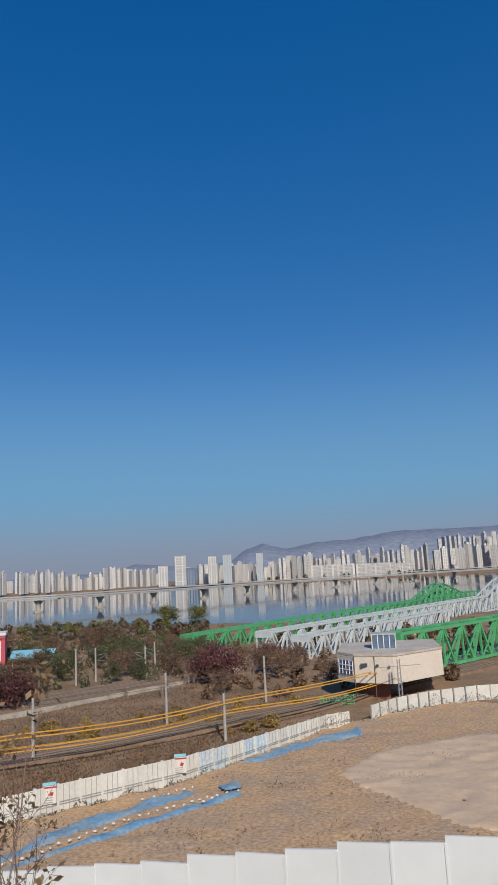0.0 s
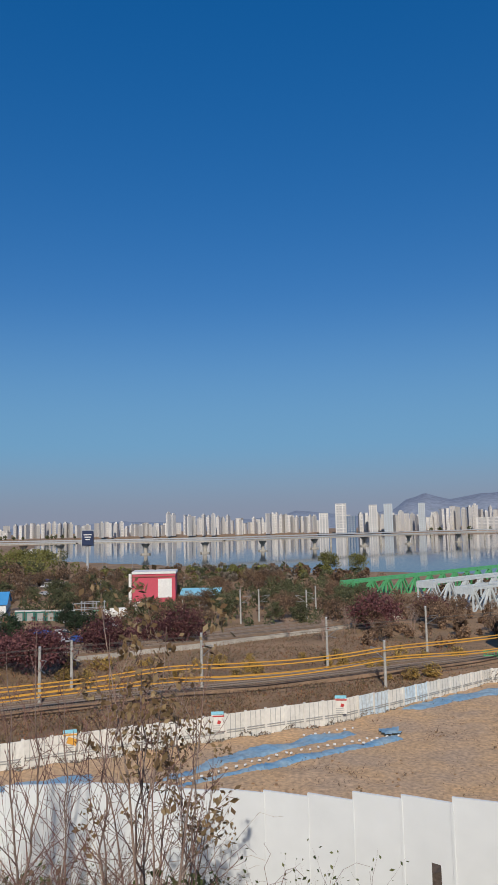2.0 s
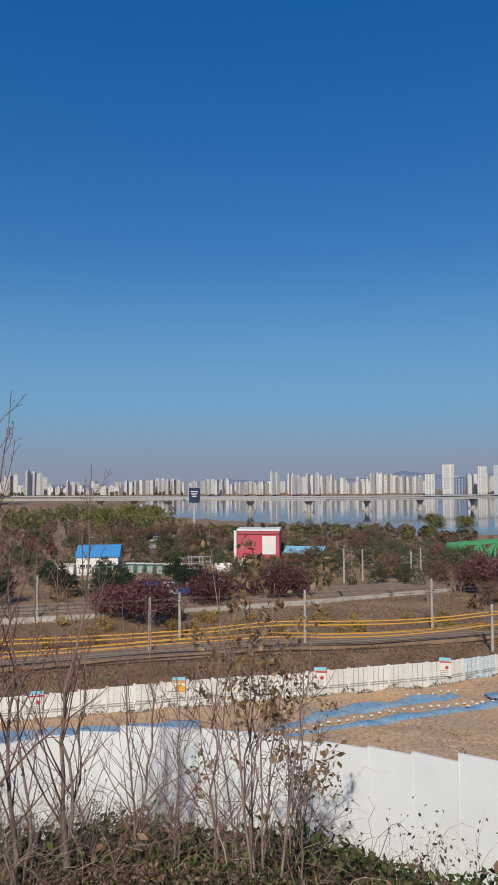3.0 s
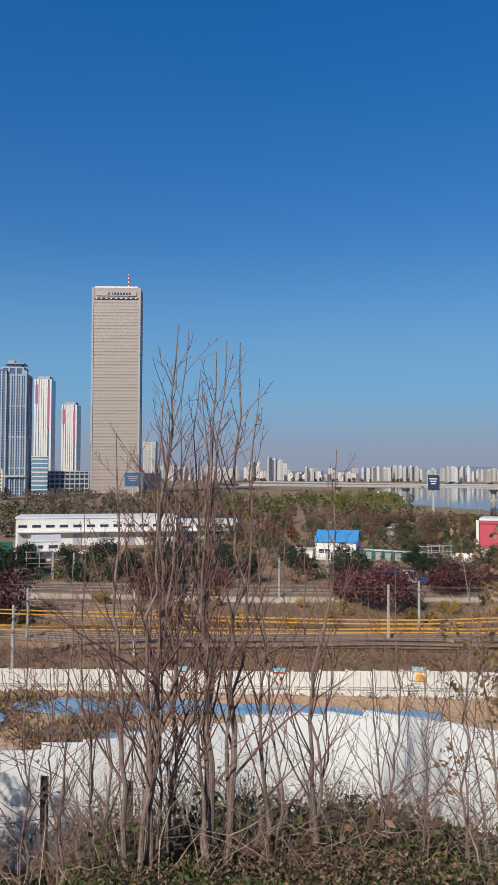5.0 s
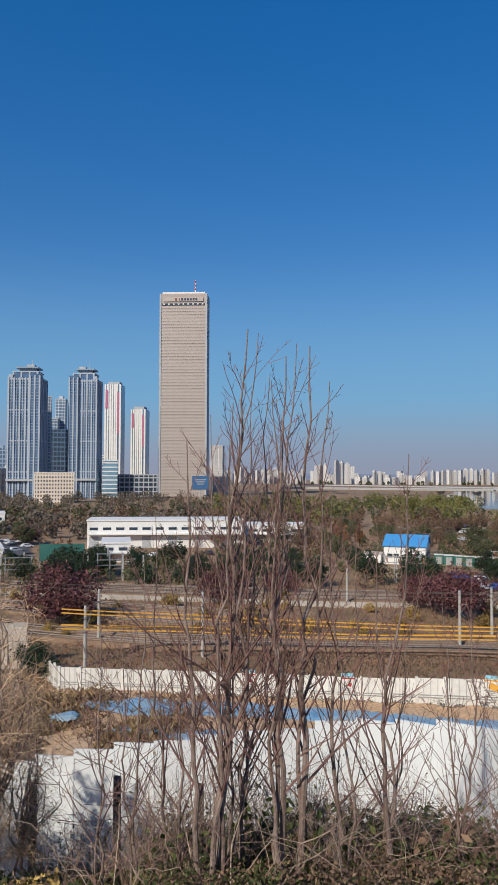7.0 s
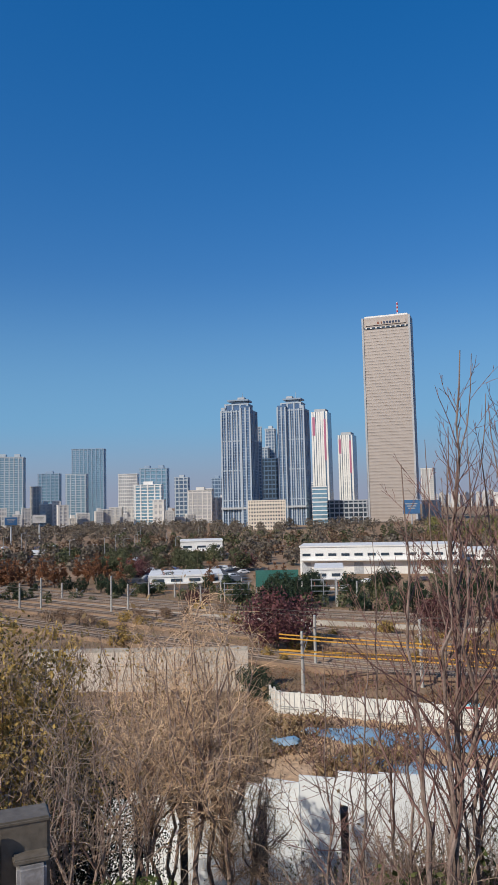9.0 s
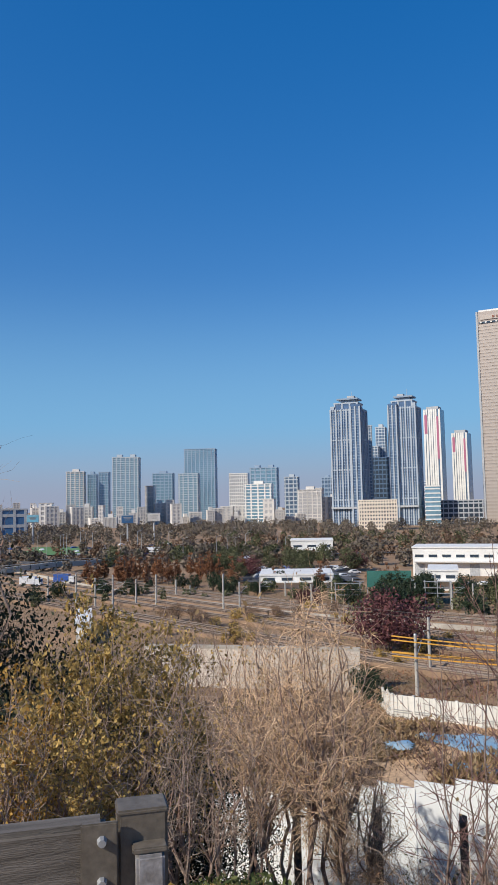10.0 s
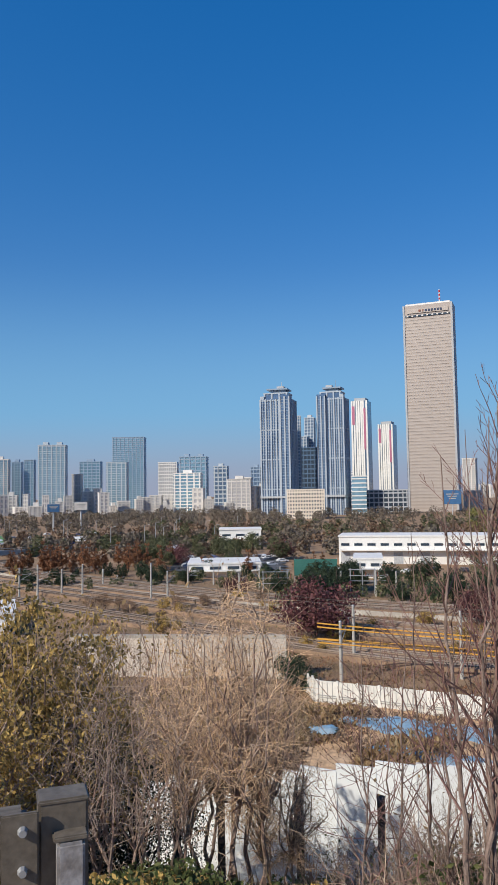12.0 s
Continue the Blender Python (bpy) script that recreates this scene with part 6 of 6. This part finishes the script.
LEAFY = [lambda s=s: crowned_shrub("leafy_shrub", "sprawling shrub with olive and yellow leaves", 4, 0.75, (1.05, 0.35, 2.5), 40, 10, 0.28, "grey_twig", s, "l_olive", 14.0, 0.025, 0.026, 0.02, 0.2) for s in (59, 60)]
SPARSE = [lambda s=s: bare_tree("straggly_shrub", "straggly shrub with thinning olive and yellow leaves behind the hoarding", 4.2, 0.026, s, 7, 0.42, 3, "bark", 46, (4, 6), "shrub", "l_olive", 6500, 0.034, up=0.03, bend=0.17, shrink=0.58) for s in (67, 68)]
EVER = [lambda: tree("evergreen_shrub", "dark glossy evergreen bush on the slope, also filling shaded gaps between shrubs", 4.0, 2.0, "l_dark", 16000, 0.034, 61, base=0.02, clumps=90, trunk=0.06)]
sapling([(46.0, 5.2, 43.5, 10.9, 0.030, 20), (46.6, 5.2, 48.1, 2.6, 0.024, 15), (45.4, 5.2, 42.7, 10.6, 0.018, 15), (46.2, 5.1, 44.6, 5.3, 0.022, 14), (45.7, 5.3, 46.3, 4.4, 0.015, 12)], 51)
sapling([(40.9, 5.3, 40.6, 8.8, 0.026, 17), (41.2, 5.3, 39.8, 9.8, 0.020, 16), (40.7, 5.2, 41.7, 7.0, 0.018, 13)], 52)
sapling([(39.6, 5.3, 38.8, 9.6, 0.030, 15), (39.4, 5.3, 37.3, 6.9, 0.019, 12)], 53)
sapling([(44.6, 5.5, 43.2, 6.2, 0.018, 15), (44.2, 5.5, 41.8, 7.6, 0.018, 15), (44.8, 5.5, 45.2, 1.5, 0.014, 13)], 93)
sapling([(36.6, 5.4, 37.2, -1.8, 0.020, 15), (36.2, 5.4, 35.3, -4.0, 0.014, 12)], 54)
sapling([(33.4, 5.5, 31.6, 1.4, 0.021, 16), (33.2, 5.5, 33.9, -3.5, 0.016, 12), (33.7, 5.6, 30.4, -5.5, 0.012, 11)], 94)
sapling([(49.2, 5.6, 50.4, -3.2, 0.016, 14), (49.0, 5.6, 47.3, -1.6, 0.015, 13)], 95)
sapling([(28.2, 5.8, 27.4, -7.5, 0.014, 14), (28.4, 5.8, 29.4, -8.5, 0.012, 12)], 96)
sapling([(43.4, 5.8, 42.2, -1.0, 0.014, 14), (43.2, 5.8, 44.4, -4.0, 0.012, 12)], 97)
for k, (az, e, r) in enumerate(((16.4, -10.5, 0.011), (19.8, -8.2, 0.013), (22.8, -8.0, 0.012), (25.5, -10.5, 0.010), (54.0, -9.5, 0.012), (51.6, -6.5, 0.013))):
    sapling([(az, 5.5, az + 0.5 * math.sin(k * 2.1), e, r, 13), (az + 0.3, 5.5, az + 1.4 * math.cos(k * 1.3), e - 3.0, r * 0.8, 11)], 110 + k, "young leafless sapling with thin brown stems", 52)
for az, d, s, t in ((19.0, 5.2, 0.6, 1.0), (20.2, 5.6, 0.55, 0.9), (18.0, 6.0, 0.5, 0.85)):
    plant("drysap", DRYSAP, az, d, s, tall=t)
for k, (az, d, s, t) in enumerate(((46, 6.6, 0.8, 0.7), (51, 6.8, 0.8, 0.6), (55, 7.4, 0.55, 0.5), (35, 7.0, 0.7, 0.55), (40, 7.4, 0.7, 0.5), (73.5, 14.6, 1.9, 1.25), (70.5, 14.2, 1.9, 1.25), (77, 14.8, 1.9, 1.25), (68, 13.9, 1.7, 1.35), (66, 13.7, 1.6, 1.3), (30, 6.6, 0.5, 0.5), (38, 6.4, 0.55, 0.45), (44, 6.3, 0.5, 0.45), (24, 6.6, 0.45, 0.45), (75, 15.6, 2.0, 1.25),
                                   (48, 8.2, 0.6, 0.5), (53, 8.6, 0.6, 0.5), (33, 6.2, 0.45, 0.5))):
    plant("bush" + str(k % 2), BUSH[k % 2], az, d, s, tall=t)
for k, (az, d, s, t) in enumerate(((63.2, 6.4, 0.70, 1.0), (66.2, 6.8, 0.68, 0.95), (60.8, 6.8, 0.52, 0.85))):
    plant("tan" + str(k % 2), TAN[k % 2], az, d, s, tall=t)
for k, (az, d, s, t) in enumerate(((69.6, 6.2, 0.66, 1.0), (72.6, 6.0, 0.66, 1.05), (57.4, 6.8, 0.46, 0.8), (75.0, 6.6, 0.70, 1.1))):
    plant("greybush" + str(k % 2), GREYBUSH[k % 2], az, d, s, tall=t)
for k, (az, d, s, t) in enumerate(((81.2, 6.6, 0.84, 1.05), (84.4, 6.2, 0.84, 0.92), (83.0, 7.6, 1.0, 1.0), (88.2, 7.6, 0.95, 0.92), (92, 6.6, 0.9, 1.0), (78.4, 8.0, 1.0, 1.42), (75.4, 8.6, 0.8, 1.45), (80.6, 8.2, 0.95, 1.3))):
    plant("leafy" + str(k % 2), LEAFY[k % 2], az, d, s, tall=t)
for k, (az, d, s, t) in enumerate(((80.6, 15.2, 1.3, 0.95), (77.0, 15.9, 1.3, 1.0), (83.0, 15.4, 1.3, 0.95))):
    plant("sparse" + str(k % 2), SPARSE[k % 2], az, d, s * 1.06, tall=t * 1.03)
ORANGE = lambda: crowned_shrub("orange_shrub", "shrub with bright orange-yellow leaves", 4, 0.8, (0.7, 0.5, 2.2), 36, 16, 0.3, "grey_twig", 63, "l_orange", 5.5, 0.021, 0.022)
for k in range(9):
    plant("bush" + str(k % 2), BUSH[k % 2], 27 + k * 3.0, 5.9 + 0.5 * math.sin(k * 1.7), 0.42, tall=0.8)
for az, d, s, t in ((86.9, 5.9, 0.85, 1.12), (89.6, 6.2, 0.8, 1.0)):
    plant("orange", ORANGE, az, d, s, tall=t)
# the five nearer bushes are added, standing in for shade between the shrubs
for az, d, s, t in ((88.6, 17.0, 1.5, 1.3), (92.5, 16.6, 1.5, 1.3), (96.5, 16.6, 1.6, 1.3), (79.2, 9.4, 0.6, 1.0), (83.0, 8.8, 0.6, 1.05), (75.0, 9.6, 0.52, 1.0), (71.8, 8.8, 0.42, 0.95), (87.8, 9.0, 0.6, 1.1)):
    plant("ever", EVER[0], az, d, s, tall=t)
for az, d, s in ((90.6, 15.2, 1.0), (94.0, 15.6, 1.05)):
    plant("tall_bare", lambda: crowned_shrub("bare_tree", "tall leafless tree with a spray of fine grey twigs", 2, 3.4, (1.5, 3.2, 10.2), 60, 12, 0.8, "grey_twig", 64, trunk_r=0.075, droop=-0.08), az, d, s)
for k, (az, d, s, t) in enumerate(((37.4, 5.7, 0.36, 1.0), (42.2, 5.9, 0.38, 1.0), (47.4, 5.8, 0.40, 1.05), (33.0, 5.9, 0.32, 1.0), (50.6, 6.4, 0.36, 1.0), (21.0, 5.7, 0.30, 1.0))):
    plant("greybush" + str(k % 2), GREYBUSH[k % 2], az, d, s, tall=t)


def ground_cover(name, label, leaf, n, az, d, hmax, size, seed, lean):
    rng = np.random.default_rng(seed)
    c, s = [], []
    while len(c) < n:
        a, dd = rng.uniform(*az), math.sqrt(rng.uniform(d[0] ** 2, d[1] ** 2))
        if dd > fence_d(min(max(a, -40), 100)) - 0.15:
            continue
        p = P(a, dd)
        w = 0.5 + 0.5 * noise.noise(Vector((p.x * 0.9, p.y * 0.9, seed)))
        z = ground_z(p.x, p.y) + hmax * (w if a < 52 else w * 0.55) * rng.random() ** 1.3
        c.append(np.array((p.x, p.y, z)))
        s.append(size * rng.uniform(0.5, 1.5))
    me = Mesh()
    if lean:
        for q, k in zip(c, s):
            d1 = np.array((rng.normal() * 0.35, rng.normal() * 0.35, 1.0))
            e1 = np.array((math.cos(q[0] * 50), math.sin(q[0] * 50), 0)) * k * 0.07
            i = len(me.v)
            me.v += [tuple(q - e1), tuple(q + e1), tuple(q + d1 * k + e1 * 0.2)]
            me.f.append((i, i + 1, i + 2))
    else:
        me.leaves(c, s, rng)
    tagged(part(name, me, M[leaf]), label, "undergrowth", kind="stuff")


def canes(name, label, mat, n, az, d, length, seed):
    """Dead arching canes and fallen twigs lying through the undergrowth."""
    rng = np.random.default_rng(seed)
    me = Mesh()
    for _ in range(n):
        a, dd = rng.uniform(*az), rng.uniform(*d)
        if dd > fence_d(a) - 0.5:
            continue
        p, t, ln = near(a, dd), rng.uniform(0, 6.28), rng.uniform(*length)
        p.z = ground_z(p.x, p.y)
        reach, rise = ln * rng.uniform(0.25, 0.85), ln * rng.uniform(0.25, 0.8)
        path = []
        for k in range(7):
            u = k / 6
            path.append(p + Vector((math.cos(t) * reach * u, math.sin(t) * reach * u, rise * (1.9 * u - 1.25 * u * u))) + Vector(rng.normal(size=3)) * 0.02 * ln)
        r = rng.uniform(0.0025, 0.006)
        me.tube(path, [r * (1 - 0.11 * k) for k in range(7)], 3)
    tagged(part(name, me, M[mat]), label, "undergrowth", kind="stuff")


canes("dead_canes", "pale dead canes arching out of the undergrowth", "cane", 560, (14, 55), (5.0, 9.4), (0.5, 1.5), 98)
canes("low_canes", "short pale dead canes among the weeds", "cane", 160, (55, 84), (5.0, 9.0), (0.3, 0.7), 100)
canes("bramble_stems", "dark red-brown bramble stems arching over the slope", "twig", 380, (10, 54), (5.0, 9.4), (0.5, 1.6), 99)
ground_cover("dry_grass", "dry tan grass on the slope", "l_grass", 24000, (-25, 95), (5.6, 13), 0.4, 0.13, 71, True)
ground_cover("ivy_undergrowth", "dark green ivy and bramble leaves covering the slope", "l_ivy", 44000, (-25, 62), (5.6, 11), 0.9, 0.035, 72, False)
ground_cover("withered_undergrowth", "withered brown undergrowth on the slope", "l_brown", 16000, (-25, 95), (5.6, 13), 0.75, 0.035, 73, False)
ground_cover("low_litter", "low dead stems and dry grass on the upper slope", "l_brown", 24000, (-5, 70), (4.2, 6.4), 0.35, 0.014, 76, False)
ground_cover("low_weeds", "low green weeds on the upper slope", "l_ivy", 24000, (-5, 70), (4.2, 6.4), 0.4, 0.016, 77, False)
ground_cover("olive_undergrowth", "olive green weeds on the slope", "l_olive", 12000, (60, 95), (5.4, 12), 0.5, 0.035, 74, False)
ground_cover("green_weeds", "green and olive weeds below the guard rail", "l_ivy", 16000, (58, 82), (4.6, 6.8), 0.75, 0.02, 78, False)
ground_cover("yellowing_weeds", "yellowing weeds below the guard rail", "l_olive", 9000, (58, 82), (4.6, 6.8), 0.75, 0.02, 79, False)
for k in range(46):
    az, d = float(rt.uniform(-14, 60)), float(rt.uniform(5.6, 8.2))
    plant("weed", lambda: bare_tree("weed_stalk", "thin weed stalk with small dark green leaves", 0.95, 0.006, 75, 4, 0.3, 1, "twig", 40, (4, 6), "weed", "l_ivy", 70, 0.017, bend=0.15), az, d, float(rt.uniform(0.7, 1.25)))

for az, el, d, h in ((59.1, -21.9, 8.0, 1.2), (71.5, -20.5, 8.6, 0.9), (53.1, -21.9, 8.0, 0.9), (-0.4, -23.5, 7.2, 0.7), (68.3, -21.5, 8.4, 0.8), (65.0, -21.2, 8.5, 0.8), (47.0, -22.6, 7.8, 0.8)):
    p = near(az, d)
    top = Z(el, d)
    ob = thing("fence_stake", "dark weathered timber stake standing on the slope", "stake", (p.x, p.y, top - h), "stakes", yaw=az)
    me = Mesh().box((0, 0, (h - 0.7) / 2), (0.09, 0.09, h + 0.7))
    me.v[-4:] = [(x * 0.9, y * 0.9, z + 0.02 * i) for i, (x, y, z) in enumerate(me.v[-4:])]
    part("shaft", me, M["stake"], ob)


# ---- railing beside the camera ----
def railing():
    top = 25.35
    at = near(77.1, 1.68)
    ob = thing("guard_rail", "weathered timber and steel guard rail beside the path", "railing", (at.x, at.y, 24.35), yaw=81.1)

    def bevel_box(c, s, b):
        bm = bmesh.new()
        bmesh.ops.create_cube(bm, size=1)
        bmesh.ops.scale(bm, vec=s, verts=bm.verts)
        bmesh.ops.translate(bm, vec=c, verts=bm.verts)
        bmesh.ops.bevel(bm, geom=bm.edges[:], offset=b, segments=2, affect="EDGES")
        me = bpy.data.meshes.new("bar")
        bm.to_mesh(me)
        bm.free()
        return me
    h = top - 24.35
    part("post", bevel_box((0, 0, h / 2 - 0.1), (0.105, 0.075, h + 0.2), 0.006), M["post_paint"], ob, "worn dark painted steel post")
    part("post_cap", bevel_box((0, 0, h - 0.004), (0.109, 0.079, 0.012), 0.004), M["post_paint"], ob)
    part("front_channel", bevel_box((0.012, -0.062, h / 2 - 0.16), (0.058, 0.04, h + 0.17), 0.006), M["bracket"], ob, "worn grey steel channel")
    part("channel_lip", bevel_box((0.012, -0.05, h - 0.068), (0.072, 0.05, 0.012), 0.003), M["post_paint"], ob)
    part("bracket", bevel_box((-0.09, -0.052, h - 0.085), (0.075, 0.012, 0.15), 0.003), M["post_paint"], ob, "dark worn steel bracket plate")
    for z in (-0.045, -0.125):
        part("bolt", Mesh().tube([(-0.085, -0.058, h + z), (-0.085, -0.072, h + z)], [0.011, 0.008], 8), M["steel"], ob)
    part("rail", bevel_box((-0.95, -0.01, h - 0.082), (1.75, 0.07, 0.13), 0.012), M["wood_rail"], ob, "weathered grey timber rail")
    part("far_post", bevel_box((-1.86, 0, h / 2 - 0.1), (0.105, 0.075, h + 0.2), 0.006), M["post_paint"], ob)


railing()


# ---- yard brush, vines and small rubble ----
def low_brush(name, label, leaf, n, areas, hmax, size, seed):
    rng = np.random.default_rng(seed)
    me = Mesh()
    for share, az, d in areas:
        for _ in range(int(n * share)):
            a, dd = rng.uniform(*az), rng.uniform(*d)
            p = P(a, dd)
            w = noise.noise(Vector((p.x * 0.12, p.y * 0.12, seed)))
            if w < -0.25 or ground_z(p.x, p.y) < -0.4:
                continue
            z = ground_z(p.x, p.y) + hmax * (0.4 + w) * rng.random()
            q = np.array((p.x, p.y, z))
            d1 = np.array((rng.normal() * 0.6, rng.normal() * 0.6, 0.9)) * size * rng.uniform(0.5, 1.5)
            t = rng.uniform(0, 6.28)
            e1 = np.array((math.cos(t), math.sin(t), 0)) * size * 0.35
            i = len(me.v)
            me.v += [tuple(q - e1), tuple(q + e1), tuple(q + d1)]
            me.f.append((i, i + 1, i + 2))
    tagged(part(name, me, M[leaf]), label, "undergrowth", kind="stuff")


low_brush("yard_brush", "dry brown brush and weeds along the railway", "l_brown", 46000, [(0.4, (-8, 60), (93, 128)), (0.35, (0, 60), (125, 190)), (0.25, (58, 88), (95, 240))], 0.5, 0.28, 81)
low_brush("yard_grass", "dry tan grass along the railway", "l_grass", 40000, [(0.5, (-8, 60), (93, 135)), (0.3, (0, 60), (130, 200)), (0.2, (58, 88), (95, 240))], 0.4, 0.26, 82)
low_brush("yard_weeds", "dull green weeds along the railway", "l_green", 16000, [(0.6, (-5, 60), (120, 200)), (0.4, (60, 88), (120, 240))], 0.5, 0.25, 83)
low_brush("site_weeds", "sparse dry weeds and rubble on the earth site", "l_dry", 9000, [(0.6, (-22, 12), (55, 92)), (0.4, (12, 58), (55, 84))], 0.9, 0.15, 84)
low_brush("site_scrub", "brown tufts along the edge of the bare earth", "l_brown", 9000, [(0.5, (-16, 6), (92, 124)), (0.5, (-9, 20), (76, 96))], 0.9, 0.16, 92)
low_brush("hoarding_weeds", "dark dry vines and weeds at the foot of the hoarding", "l_grass", 12000, [(1.0, (30, 58), (78, 90))], 0.8, 0.2, 85)


low_brush("dry_reeds", "tangled dry tan reeds and creepers on the damp edge of the site", "l_dry", 16000, [(0.6, (48, 61), (58, 82)), (0.4, (54, 64), (40, 90))], 1.6, 0.5, 88)
low_brush("dark_scrub", "dark brown scrub among the dry reeds", "l_brown", 9000, [(1.0, (47, 62), (56, 88))], 1.2, 0.4, 89)
low_brush("embankment_scrub", "rust and brown scrub on the railway banks", "l_rust", 14000, [(0.6, (-4, 60), (126, 175)), (0.4, (0, 60), (96, 125))], 0.8, 0.3, 90)


def hoarding_vines():
    rng = np.random.default_rng(86)
    c, s = [], []
    base = [(58.6, 100), (57.6, 92.5), (53, 90.3), (44.6, 87.5), (35, 86.5), (26.9, 87.3), (17.5, 91), (11.3, 95), (5.65, 100), (1.1, 109), (-5.2, 127), (-7.6, 132), (-8.4, 133), (-10.3, 140), (-12.6, 146), (-16, 152), (-22, 158)]
    for _ in range(6500):
        a = rng.uniform(-22, 58)
        w = noise.noise(Vector((a * 0.9, 0, 2)))
        thick = 0.5 + 1.1 * w
        if a < -8:
            thick = 0.9 + 2.0 * noise.noise(Vector((a * 0.8, 0, 5)))
        elif a < -4.5:
            thick = 2.2
        if thick < 0.1:
            continue
        d = lerp_table(-a, [(-x, y) for x, y in base]) - rng.uniform(0.15, 0.7)
        p = P(a, d)
        c.append(np.array((p.x, p.y, 0.2 + thick * rng.random() ** 1.2)))
        s.append(rng.uniform(0.06, 0.16))
    tagged(part("dry_vines", Mesh().leaves(c, s, rng), M["l_wood"]), "brown withered vines hanging over the hoarding foot", "vines", kind="stuff")


hoarding_vines()


def clods():
    """Small stones and earth clods on the site."""
    rng = np.random.default_rng(87)
    me = Mesh()
    for _ in range(1600):
        a, d = rng.uniform(-22, 20), rng.uniform(55, 100)
        if noise.noise(Vector((a * 0.3, d * 0.1, 7))) < 0.02 or d > lerp_table(a, [(-22, 120), (0, 98), (12, 86), (20, 80)]):
            continue
        p, r = P(a, d), rng.uniform(0.04, 0.14)
        me.box((p.x, p.y, ground_z(p.x, p.y) + 0.42 + r * 0.3), (r * 2, r * 1.5, r * 1.2), rng.uniform(0, 90), rng.uniform(-20, 20), rng.uniform(-20, 20))
    tagged(part("earth_clods", me, M["soil"]), "scattered stones and clods on the bare earth", "stones", kind="stuff")


clods()
